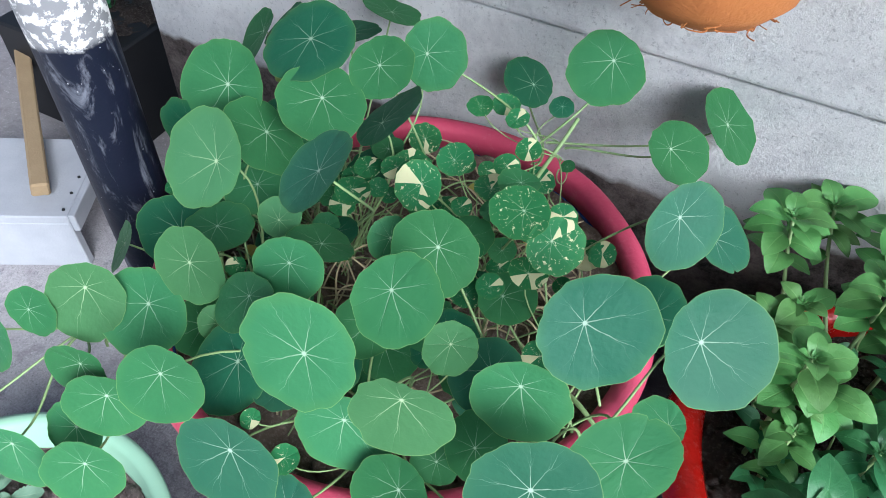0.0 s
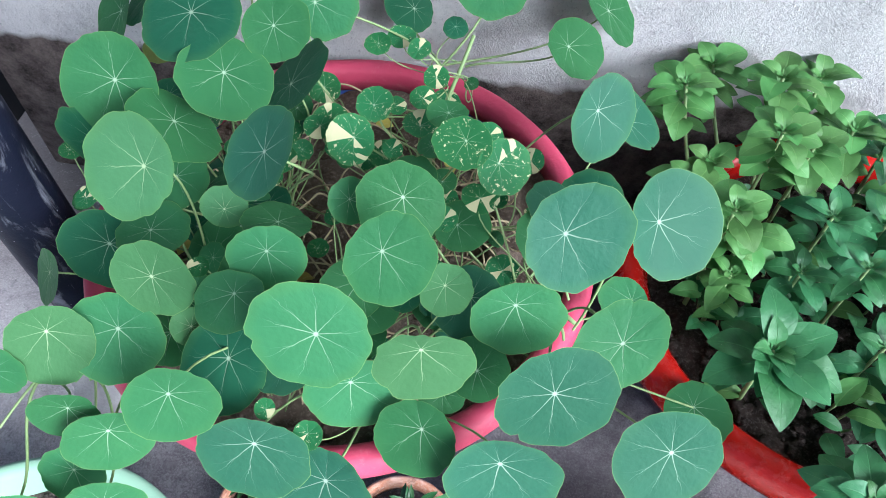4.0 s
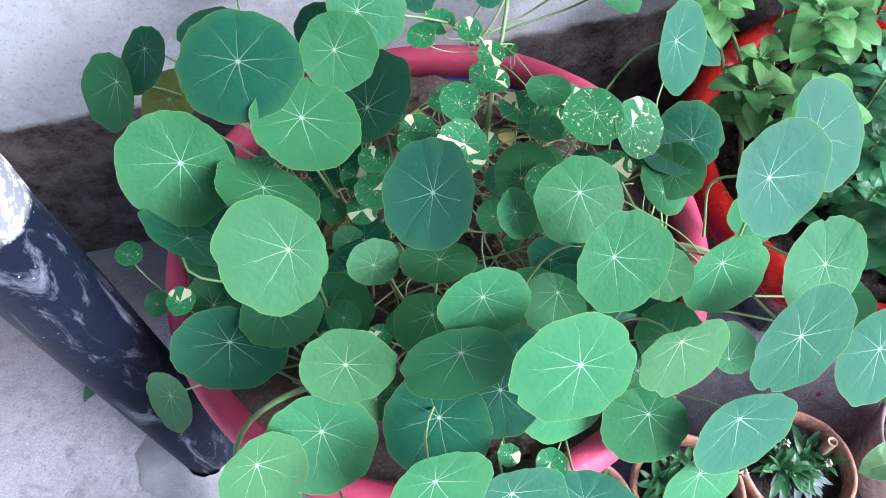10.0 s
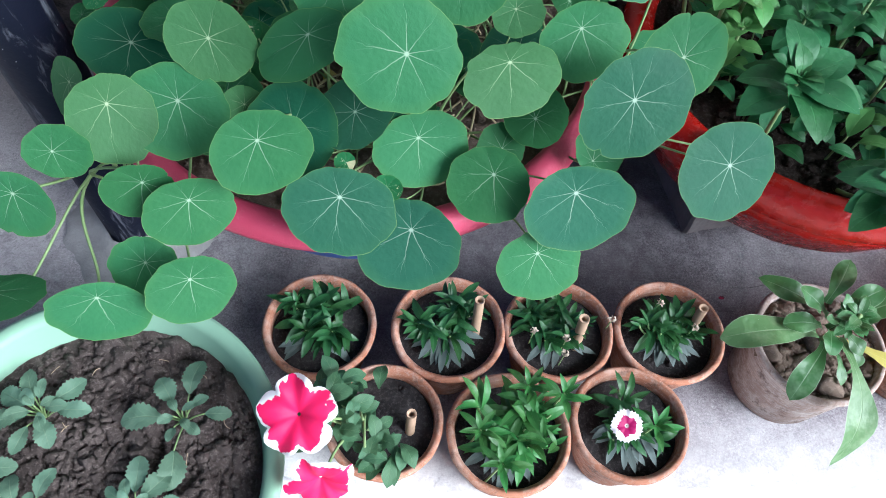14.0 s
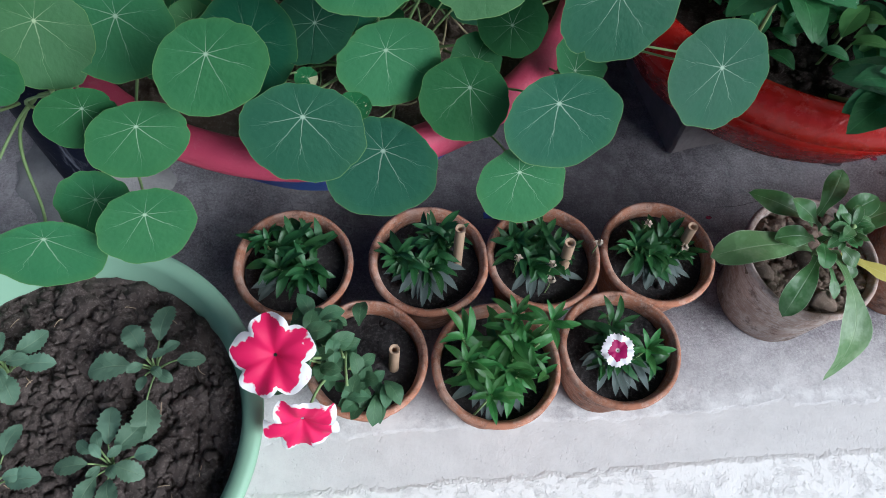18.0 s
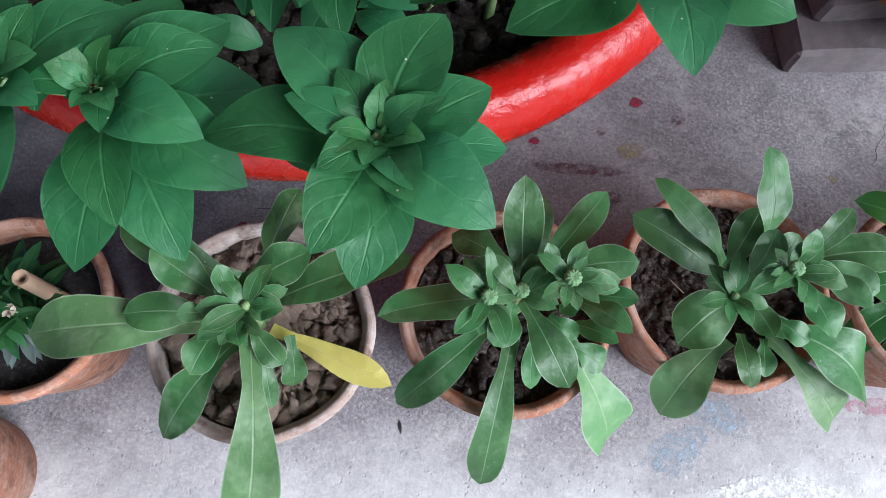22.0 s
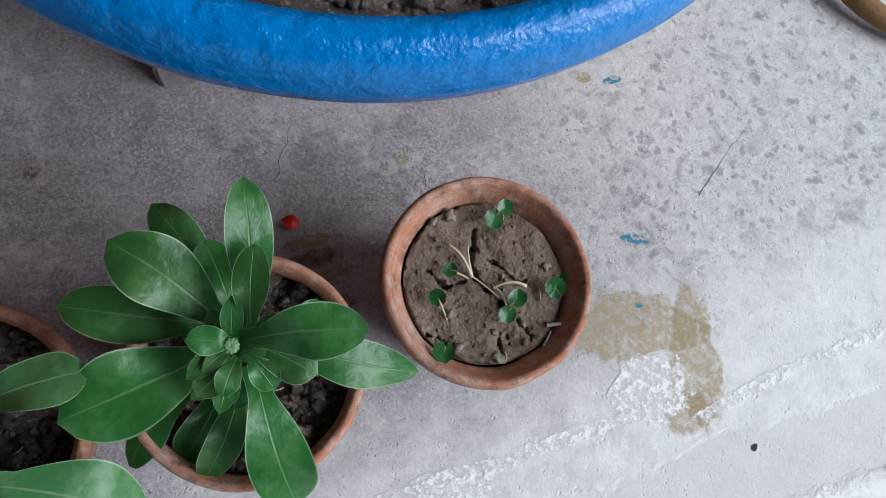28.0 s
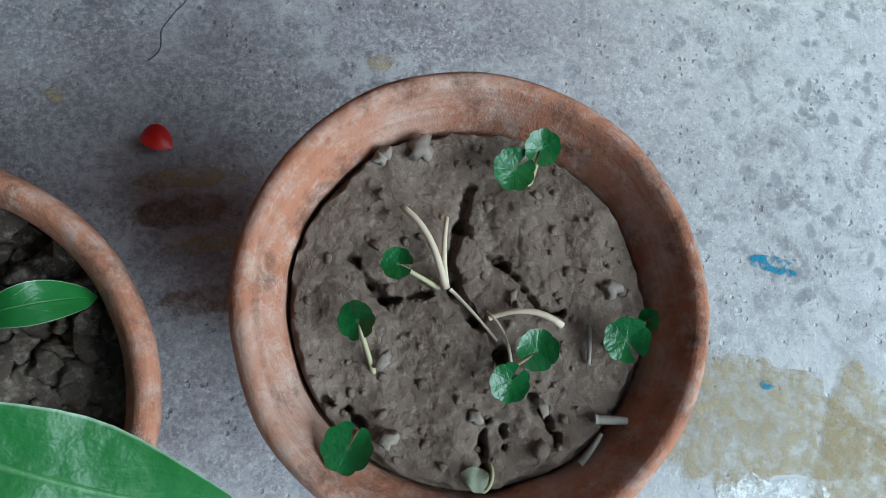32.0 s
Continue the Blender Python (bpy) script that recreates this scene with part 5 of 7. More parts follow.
def bud(plant, x, y, z, r):
    """A round green bud wrapped in narrow bracts."""
    o = plant.location
    V, Fc, seg = [], [], 44
    prof = ((0.55, -0.8), (0.95, -0.35), (1.02, 0.1), (0.9, 0.48), (0.62, 0.68), (0.3, 0.66), (0.1, 0.58))
    for q, h in prof:
        for k in range(seg):
            a = 2 * math.pi * k / seg
            ridge = 1 + 0.07 * math.cos(11 * a + 2 * h) * min(1.0, q * 1.6)
            V.append((r * q * ridge * math.cos(a), r * q * ridge * math.sin(a), r * (h + 0.05 * math.cos(11 * a) * q)))
    for i in range(len(prof) - 1):
        for k in range(seg):
            b, c = i * seg + k, i * seg + (k + 1) % seg
            Fc.append((b, c, c + seg, b + seg))
    Fc.append(tuple(range((len(prof) - 1) * seg, len(prof) * seg)))
    ob = link_mesh("bud", V, Fc, bud_green, plant, "round pale green ribbed bud")
    ob.location = (x - o.x, y - o.y, z - o.z)


def calendula(name, x, y, z0, heads, label):
    """Stems of a calendula from its root up to the given heads."""
    ob = empty(name, x, y, z0, label, "plant", "calendulas")
    for hx, hy, hz in heads:
        tube("stem", [(0, 0, 0), ((hx - x) * 0.3, (hy - y) * 0.3, (hz - z0) * 0.6), (hx - x, hy - y, hz - z0)], 0.0038, 0.0024, stalk_green, ob, sides=8)
        rg = random.Random(hx)
        for k in range(11):
            a = rg.uniform(0, 6.283)
            ln = rg.uniform(0.013, 0.03)
            b = Vector((hx - x, hy - y, hz - z0 - 0.006))
            blade("young_leaf", b, b + Vector((math.cos(a) * ln, math.sin(a) * ln, rg.uniform(0.001, 0.014))), ln * 0.45, glossy_leaf if name == "calendula_plant" and x > 0.75 else calendula_leaf, ob, 0.15, 0.6, 0.7, n=8, foot=0.4)
    return ob


calendula_grey = calendula("calendula_plant", 0.336, 0.236, 0.1, [(0.342, 0.232, 0.19), (0.335, 0.226, 0.182)], "calendula with grey-green oblong leaves, one yellowing and drooping")
calendula_budding = calendula("calendula_plant", 0.495, 0.245, 0.1, [(0.521, 0.245, 0.206), (0.495, 0.241, 0.192), (0.476, 0.235, 0.2)], "calendula with three round green buds and oblong leaves")
calendula_leafy = calendula("calendula_plant", 0.64, 0.25, 0.1, [(0.637, 0.248, 0.222), (0.614, 0.239, 0.2)], "leafy calendula with a single green bud")
calendula_glossy = calendula("calendula_plant", 0.802, 0.265, 0.095, [(0.803, 0.269, 0.188), (0.799, 0.262, 0.178)], "young calendula with broad glossy green leaves")
for bx, by, bz, br in ((0.521, 0.245, 0.211, 0.0048), (0.495, 0.241, 0.197, 0.0044), (0.476, 0.235, 0.205, 0.0046)):
    bud(calendula_budding, bx, by, bz, br)
bud(calendula_leafy, 0.637, 0.248, 0.226, 0.0042)
bud(calendula_glossy, 0.803, 0.269, 0.194, 0.004)

long_leaf(calendula_grey, (0.314, 0.230, 0.150), (0.207, 0.221, 0.150), 0.0382, calendula_pale, 0.16)
long_leaf(calendula_grey, (0.316, 0.233, 0.160), (0.268, 0.230, 0.170), 0.0235, calendula_leaf, 0.12)
long_leaf(calendula_grey, (0.327, 0.257, 0.150), (0.257, 0.287, 0.165), 0.0259, calendula_leaf, 0.12)
long_leaf(calendula_grey, (0.322, 0.242, 0.165), (0.286, 0.263, 0.190), 0.0233, calendula_leaf, 0.10)
long_leaf(calendula_grey, (0.332, 0.238, 0.180), (0.327, 0.252, 0.200), 0.0123, calendula_leaf, 0.12)
long_leaf(calendula_grey, (0.334, 0.243, 0.165), (0.377, 0.264, 0.190), 0.0246, calendula_leaf, 0.12)
long_leaf(calendula_grey, (0.334, 0.238, 0.140), (0.434, 0.274, 0.150), 0.0305, calendula_leaf, 0.15)
long_leaf(calendula_grey, (0.331, 0.234, 0.170), (0.363, 0.230, 0.190), 0.0173, calendula_leaf, 0.12)
long_leaf(calendula_grey, (0.324, 0.230, 0.180), (0.305, 0.226, 0.190), 0.0118, calendula_leaf, 0.12)
long_leaf(calendula_grey, (0.324, 0.228, 0.160), (0.310, 0.196, 0.170), 0.0208, calendula_leaf, 0.12)
long_leaf(calendula_grey, (0.328, 0.222, 0.140), (0.283, 0.164, 0.120), 0.0274, calendula_leaf, 0.14)
long_leaf(calendula_grey, (0.337, 0.225, 0.150), (0.328, 0.104, 0.085), 0.034, calendula_pale, 0.24, power=0.7)
long_leaf(calendula_grey, (0.346, 0.230, 0.132), (0.422, 0.197, 0.122), 0.0193, yellow_leaf, 0.05)
long_leaf(calendula_grey, (0.359, 0.225, 0.140), (0.359, 0.197, 0.115), 0.0165, calendula_leaf, 0.20)
long_leaf(calendula_grey, (0.342, 0.219, 0.130), (0.347, 0.183, 0.115), 0.0120, calendula_leaf, 0.12)
long_leaf(calendula_grey, (0.336, 0.227, 0.180), (0.341, 0.209, 0.190), 0.0129, calendula_leaf, 0.12)
long_leaf(calendula_grey, (0.339, 0.228, 0.160), (0.358, 0.205, 0.150), 0.0176, calendula_leaf, 0.12)
long_leaf(calendula_grey, (0.341, 0.271, 0.140), (0.364, 0.310, 0.170), 0.0247, calendula_leaf, 0.12)
long_leaf(calendula_budding, (0.499, 0.250, 0.170), (0.497, 0.305, 0.210), 0.0236, calendula_leaf, 0.12)
long_leaf(calendula_budding, (0.509, 0.259, 0.160), (0.549, 0.304, 0.190), 0.0209, calendula_leaf, 0.16)
long_leaf(calendula_budding, (0.522, 0.259, 0.170), (0.565, 0.261, 0.190), 0.0218, calendula_leaf, 0.12)
long_leaf(calendula_budding, (0.519, 0.248, 0.180), (0.508, 0.265, 0.210), 0.0118, calendula_leaf, 0.12)
long_leaf(calendula_budding, (0.500, 0.245, 0.180), (0.520, 0.239, 0.200), 0.0118, calendula_leaf, 0.12)
long_leaf(calendula_budding, (0.526, 0.242, 0.170), (0.556, 0.218, 0.195), 0.0164, calendula_leaf, 0.12)
long_leaf(calendula_budding, (0.529, 0.234, 0.140), (0.558, 0.219, 0.160), 0.0148, calendula_leaf, 0.12)
long_leaf(calendula_budding, (0.499, 0.239, 0.180), (0.525, 0.191, 0.170), 0.0239, calendula_leaf, 0.12)
long_leaf(calendula_budding, (0.497, 0.228, 0.140), (0.481, 0.138, 0.080), 0.0263, calendula_leaf, 0.16)
long_leaf(calendula_budding, (0.528, 0.230, 0.130), (0.570, 0.165, 0.060), 0.0390, calendula_pale, 0.20)
long_leaf(calendula_budding, (0.495, 0.244, 0.160), (0.415, 0.228, 0.185), 0.0257, calendula_leaf, 0.12)
long_leaf(calendula_budding, (0.491, 0.240, 0.140), (0.425, 0.188, 0.100), 0.0262, calendula_leaf, 0.16)
long_leaf(calendula_budding, (0.492, 0.239, 0.200), (0.477, 0.256, 0.215), 0.0101, calendula_leaf, 0.12)
long_leaf(calendula_budding, (0.478, 0.236, 0.195), (0.474, 0.259, 0.220), 0.0071, calendula_leaf, 0.12)
long_leaf(calendula_budding, (0.478, 0.237, 0.195), (0.462, 0.247, 0.205), 0.0092, calendula_leaf, 0.12)
long_leaf(calendula_budding, (0.491, 0.235, 0.190), (0.479, 0.210, 0.195), 0.0192, calendula_leaf, 0.12)
long_leaf(calendula_budding, (0.498, 0.270, 0.140), (0.459, 0.293, 0.140), 0.0239, calendula_leaf, 0.12)
long_leaf(calendula_budding, (0.540, 0.253, 0.150), (0.571, 0.245, 0.165), 0.0136, calendula_leaf, 0.12)
long_leaf(calendula_budding, (0.491, 0.258, 0.150), (0.470, 0.268, 0.160), 0.0143, calendula_leaf, 0.12)
long_leaf(calendula_budding, (0.511, 0.267, 0.150), (0.514, 0.309, 0.170), 0.0145, calendula_leaf, 0.12)
long_leaf(calendula_budding, (0.523, 0.268, 0.150), (0.537, 0.278, 0.170), 0.0149, calendula_leaf, 0.12)
long_leaf(calendula_budding, (0.523, 0.239, 0.160), (0.534, 0.238, 0.180), 0.0131, calendula_leaf, 0.12)
long_leaf(calendula_budding, (0.534, 0.224, 0.130), (0.558, 0.210, 0.120), 0.0193, calendula_leaf, 0.12)
long_leaf(calendula_budding, (0.510, 0.232, 0.150), (0.509, 0.195, 0.130), 0.0129, calendula_leaf, 0.12)
long_leaf(calendula_budding, (0.515, 0.233, 0.170), (0.531, 0.220, 0.170), 0.0136, calendula_leaf, 0.12)
long_leaf(calendula_leafy, (0.629, 0.263, 0.150), (0.566, 0.294, 0.180), 0.0286, calendula_leaf, 0.12)
long_leaf(calendula_leafy, (0.627, 0.270, 0.160), (0.578, 0.314, 0.190), 0.0175, calendula_leaf, 0.20)
long_leaf(calendula_leafy, (0.633, 0.270, 0.150), (0.649, 0.302, 0.175), 0.0218, calendula_leaf, 0.12)
long_leaf(calendula_leafy, (0.648, 0.279, 0.170), (0.643, 0.329, 0.205), 0.0251, calendula_leaf, 0.12)
long_leaf(calendula_leafy, (0.629, 0.255, 0.190), (0.633, 0.272, 0.220), 0.0187, calendula_leaf, 0.12)
long_leaf(calendula_leafy, (0.617, 0.244, 0.190), (0.612, 0.254, 0.205), 0.0118, calendula_leaf, 0.12)
long_leaf(calendula_leafy, (0.630, 0.245, 0.170), (0.586, 0.215, 0.180), 0.0325, calendula_leaf, 0.12)
long_leaf(calendula_leafy, (0.636, 0.229, 0.130), (0.599, 0.183, 0.100), 0.0348, calendula_pale, 0.16)
long_leaf(calendula_leafy, (0.646, 0.232, 0.130), (0.645, 0.196, 0.140), 0.0170, calendula_leaf, 0.12)
long_leaf(calendula_leafy, (0.661, 0.229, 0.130), (0.659, 0.204, 0.130), 0.0134, calendula_leaf, 0.12)
long_leaf(calendula_leafy, (0.628, 0.243, 0.180), (0.636, 0.217, 0.195), 0.0164, calendula_leaf, 0.12)
long_leaf(calendula_leafy, (0.653, 0.256, 0.200), (0.682, 0.230, 0.215), 0.0158, calendula_leaf, 0.12)
long_leaf(calendula_leafy, (0.662, 0.261, 0.190), (0.697, 0.243, 0.200), 0.0212, calendula_leaf, 0.12)
long_leaf(calendula_leafy, (0.656, 0.253, 0.190), (0.670, 0.217, 0.195), 0.0215, calendula_leaf, 0.12)
long_leaf(calendula_leafy, (0.660, 0.236, 0.140), (0.735, 0.194, 0.110), 0.0421, calendula_leaf, 0.16)
long_leaf(calendula_leafy, (0.664, 0.232, 0.130), (0.731, 0.181, 0.070), 0.0267, calendula_pale, 0.20)
long_leaf(calendula_leafy, (0.646, 0.255, 0.210), (0.646, 0.267, 0.235), 0.0112, calendula_leaf, 0.12)
long_leaf(calendula_leafy, (0.648, 0.257, 0.210), (0.671, 0.281, 0.230), 0.0139, calendula_leaf, 0.12)
long_leaf(calendula_leafy, (0.646, 0.253, 0.210), (0.621, 0.236, 0.230), 0.0087, calendula_leaf, 0.12)
long_leaf(calendula_leafy, (0.644, 0.250, 0.210), (0.634, 0.229, 0.230), 0.0074, calendula_leaf, 0.12)
long_leaf(calendula_leafy, (0.649, 0.264, 0.170), (0.667, 0.283, 0.180), 0.0168, calendula_leaf, 0.12)
long_leaf(calendula_leafy, (0.656, 0.235, 0.160), (0.674, 0.221, 0.160), 0.0155, calendula_leaf, 0.12)
long_leaf(calendula_leafy, (0.631, 0.249, 0.170), (0.606, 0.252, 0.180), 0.0143, calendula_leaf, 0.12)
long_leaf(calendula_leafy, (0.673, 0.271, 0.160), (0.732, 0.276, 0.170), 0.0290, calendula_leaf, 0.12)
long_leaf(calendula_glossy, (0.801, 0.282, 0.165), (0.754, 0.335, 0.190), 0.0362, glossy_leaf, 0.12)
long_leaf(calendula_glossy, (0.797, 0.288, 0.140), (0.718, 0.314, 0.160), 0.0315, glossy_leaf, 0.12)
long_leaf(calendula_glossy, (0.798, 0.274, 0.150), (0.712, 0.254, 0.165), 0.0438, glossy_leaf, 0.12)
long_leaf(calendula_glossy, (0.812, 0.280, 0.170), (0.825, 0.352, 0.200), 0.0254, glossy_leaf, 0.12)
long_leaf(calendula_glossy, (0.813, 0.276, 0.180), (0.824, 0.315, 0.205), 0.0190, glossy_leaf, 0.12)
long_leaf(calendula_glossy, (0.808, 0.271, 0.190), (0.869, 0.260, 0.215), 0.0278, glossy_leaf, 0.12)
long_leaf(calendula_glossy, (0.822, 0.271, 0.165), (0.899, 0.236, 0.142), 0.0265, glossy_leaf, 0.12, power=0.72, widest=0.54)
long_leaf(calendula_glossy, (0.810, 0.263, 0.160), (0.816, 0.181, 0.120), 0.0357, glossy_leaf, 0.16)
long_leaf(calendula_glossy, (0.802, 0.260, 0.130), (0.767, 0.206, 0.110), 0.0219, glossy_leaf, 0.12)
long_leaf(calendula_glossy, (0.795, 0.263, 0.120), (0.755, 0.218, 0.100), 0.0251, glossy_leaf, 0.12)
long_leaf(calendula_glossy, (0.779, 0.261, 0.120), (0.727, 0.225, 0.100), 0.0240, glossy_leaf, 0.12)
long_leaf(calendula_glossy, (0.798, 0.300, 0.140), (0.772, 0.363, 0.150), 0.0239, glossy_leaf, 0.12)
long_leaf(calendula_glossy, (0.804, 0.289, 0.150), (0.797, 0.334, 0.160), 0.0234, glossy_leaf, 0.12)
long_leaf(calendula_glossy, (0.806, 0.270, 0.190), (0.783, 0.276, 0.200), 0.0149, glossy_leaf, 0.12)
long_leaf(calendula_glossy, (0.809, 0.271, 0.180), (0.841, 0.246, 0.185), 0.0227, glossy_leaf, 0.12)
long_leaf(calendula_glossy, (0.809, 0.271, 0.190), (0.833, 0.274, 0.200), 0.0136, glossy_leaf, 0.12)
long_leaf(calendula_glossy, (0.805, 0.268, 0.180), (0.781, 0.250, 0.180), 0.0163, glossy_leaf, 0.12)
long_leaf(calendula_glossy, (0.805, 0.265, 0.185), (0.794, 0.246, 0.190), 0.0128, glossy_leaf, 0.12)
long_leaf(calendula_glossy, (0.809, 0.266, 0.185), (0.819, 0.244, 0.180), 0.0153, glossy_leaf, 0.12)
long_leaf(calendula_glossy, (0.804, 0.265, 0.150), (0.794, 0.241, 0.140), 0.0174, glossy_leaf, 0.12)
long_leaf(calendula_glossy, (0.822, 0.284, 0.112), (0.857, 0.292, 0.106), 0.011, glossy_leaf, 0.42)


# thin trailing stems tangled over the soil
for k in range(95):
    rg = random.Random(6100 + k)
    a, q = rg.uniform(0, 6.283), 0.2 * math.sqrt(rg.random())
    c = Vector((q * math.cos(a), q * math.sin(a), rg.uniform(0.012, 0.022)))
    h, ln = rg.uniform(0, 6.283), rg.uniform(0.03, 0.09)
    d, side = Vector((math.cos(h), math.sin(h), 0)), Vector((-math.sin(h), math.cos(h), 0))
    e = c + d * ln
    if e.xy.length > 0.215:
        d = -d
        e = c + d * ln
    lift = rg.uniform(0.012, 0.06)
    w1, w2 = rg.uniform(-0.02, 0.02), rg.uniform(-0.02, 0.02)
    pts = [c, c + d * ln * 0.3 + side * w1 + Vector((0, 0, lift)), c + d * ln * 0.7 + side * w2 + Vector((0, 0, lift * 0.9)), e + Vector((0, 0, rg.uniform(0.0, lift)))]
    tube("trailing_stem", pts, rg.uniform(0.0009, 0.0016), 0.0008, stalk_brown if k % 3 else stalk_green, nasturtium, sides=5)
for fx, fy, fz, fa, fs in ((-0.29, 0.515, 0.306, 0.6, 0.028), (-0.255, 0.48, 0.305, 2.0, 0.022), (-0.2, 0.43, 0.306, 4.0, 0.02)):
    tagged(blade("fallen_leaf", (fx, fy, fz), (fx + fs * math.cos(fa), fy + fs * math.sin(fa), fz + 0.006), fs * 0.75, yellow_leaf, None, 0.25, 0.5, 0.6, 0.3, 15, 0.1), "small curled yellow leaf fallen on the pot soil", "leaf", "fallen leaves on the soil", "thing")

# ---- bushy seedlings in the red pot ----
def toward(a, up):
    return Vector((math.cos(a) * math.cos(up), math.sin(a) * math.cos(up), math.sin(up)))


def pointed_leaf(plant, at, az, ln, up, mat, rg, width=0.52):
    """A smooth pointed oval leaf that dips at its tip."""
    a = radians(az)
    b = at + toward(a, 0.3) * 0.003
    blade("leaf", b, b + toward(a, up) * ln, ln * width * rg.uniform(0.94, 1.08), mat, plant, rg.uniform(0.1, 0.17), 0.46, 0.74, 0.26, rg.uniform(-12, 12), 0.03, seed=rg.random() + 0.01, stalk=0.04, n=18, foot=0.2, curl=rg.uniform(0.02, 0.12))


def bushy(x, y, z, size, az, pairs=4, mat=None, lean=(0.0, 0.0), leaves=()):
    """An upright stem with crossed pairs of pointed oval leaves round a small curled tip.
    leaves: (azimuth, length, tier) of single leaves, where a plant is seen from close by."""
    mat = mat or bushy_leaf
    root = Vector((x + lean[0] - 0.369, (y + lean[1] - 0.523) / 0.93))
    if root.length > 0.18:
        root *= 0.18 / root.length
    lean = (root.x + 0.369 - x, root.y * 0.93 + 0.523 - y)
    ob = empty("bushy_seedling", x + lean[0], y + lean[1], 0.235, "bushy green seedling with pointed oval leaves in crossed pairs", "plant", "seedlings in the red pot")
    top = Vector((-lean[0], -lean[1], z - 0.235))
    tube("stem", [(0, 0, 0), (top.x * 0.7, top.y * 0.7, top.z * 0.45), top], 0.0028, 0.0018, stalk_green, ob, sides=6)
    rg = random.Random(x * 31 + y * 17)
    for k in range(13):
        a = 2.4 * k + rg.uniform(-0.3, 0.3)
        ln = size * (0.08 + 0.012 * k) * rg.uniform(0.85, 1.15)
        b = top + Vector((math.cos(a), math.sin(a), 0)) * size * 0.035 + Vector((0, 0, 0.002))
        blade("bud_leaf", b, b + toward(a, 1.35 - 0.075 * k) * ln, ln * 0.44, bushy_young if mat == bushy_young else bushy_tip, ob, -0.12, 0.5, 0.8, 0.5, n=7, curl=0.25)
    exact = bool(leaves)
    tiers = ((0.36, 0.75, 0.02), (0.62, 0.5, 0.06), (0.9, 0.22, 0.14), (1.0, 0.1, 0.24), (1.02, 0.0, 0.36), (0.95, -0.08, 0.5), (0.95, -0.05, 0.75), (0.9, 0.0, 1.0), (0.85, 0.05, 1.3))
    if not leaves:
        turn, rows = az, []
        for w in range(pairs):
            rows += [(turn + rg.uniform(-14, 14), size * tiers[w][0] * rg.uniform(0.9, 1.08), w), (turn + 180 + rg.uniform(-14, 14), size * tiers[w][0] * rg.uniform(0.9, 1.08), w)]
            turn += 90 + rg.uniform(-12, 12)
        leaves = rows
    turn = az + 30
    if exact:
        for k in range(4):
            leaves = (*leaves, (az + 45 + 90 * k + rg.uniform(-15, 15), size * rg.uniform(0.24, 0.34), 0), (az + 90 * k + rg.uniform(-15, 15), size * rg.uniform(0.42, 0.54), 1))
    for w in () if exact else (5, 6, 7, 8):
        if size * tiers[w][2] < top.z - 0.02:
            leaves = (*leaves, (turn, size * tiers[w][0] * rg.uniform(0.8, 1.05), w), (turn + 180 + rg.uniform(-20, 20), size * tiers[w][0] * rg.uniform(0.8, 1.05), w))
            turn += 90 + rg.uniform(-20, 20)
    for a, ln, w in leaves:
        pointed_leaf(ob, top - Vector((0, 0, size * tiers[w][2])), a, ln, tiers[w][1] + rg.uniform(-0.08, 0.08), (bushy_tip if w == 0 and mat == bushy_leaf else mat), rg, 0.7 if mat == bushy_young else 0.6)
    return ob


bushy(0.296, 0.264, 0.372, 0.055, 70, leaves=((170, 0.032, 1), (5, 0.022, 0), (-100, 0.02, 0), (60, 0.02, 0), (175, 0.047, 2), (-86, 0.06, 2), (92, 0.046, 2), (38, 0.046, 2), (-112, 0.052, 3), (192, 0.05, 4), (120, 0.05, 4), (-100, 0.062, 3), (150, 0.052, 4), (-150, 0.056, 4), (80, 0.052, 5)))
bushy(0.324, 0.268, 0.36, 0.045, 20, leaves=((-50, 0.02, 0), (60, 0.018, 0), (150, 0.02, 0), (26, 0.042, 2), (-26, 0.042, 2), (-78, 0.046, 3), (44, 0.052, 4), (-30, 0.056, 4), (-62, 0.058, 5), (18, 0.052, 5), (70, 0.05, 4), (-102, 0.056, 5)))
bushy(0.422, 0.25, 0.365, 0.058, 40, leaves=((160, 0.031, 1), (-60, 0.027, 1), (85, 0.016, 0), (-140, 0.017, 0), (30, 0.02, 0), (178, 0.058, 3), (132, 0.052, 2), (64, 0.05, 2), (28, 0.042, 2), (-38, 0.048, 2), (-114, 0.044, 2), (-98, 0.044, 4), (98, 0.05, 4), (10, 0.045, 4), (150, 0.046, 5)), lean=(-0.01, 0.06))
bushy(0.531, 0.34, 0.352, 0.058, 35, leaves=((230, 0.022, 1), (-50, 0.022, 1), (95, 0.022, 0), (20, 0.022, 0), (186, 0.054, 2), (-84, 0.056, 2), (36, 0.055, 2), (-20, 0.058, 3), (118, 0.056, 3), (203, 0.062, 4), (70, 0.05, 4)), lean=(-0.04, 0.05))
bushy(0.594, 0.408, 0.348, 0.05, 80, leaves=((215, 0.02, 0), (-60, 0.018, 0), (15, 0.042, 2), (-78, 0.052, 2), (92, 0.046, 2), (140, 0.036, 1), (-30, 0.046, 3), (150, 0.05, 3), (205, 0.046, 4)), lean=(-0.07, 0.03))
bushy(0.476, 0.384, 0.365, 0.056, 60, 5)
bushy(0.511, 0.466, 0.36, 0.054, 10, 5)
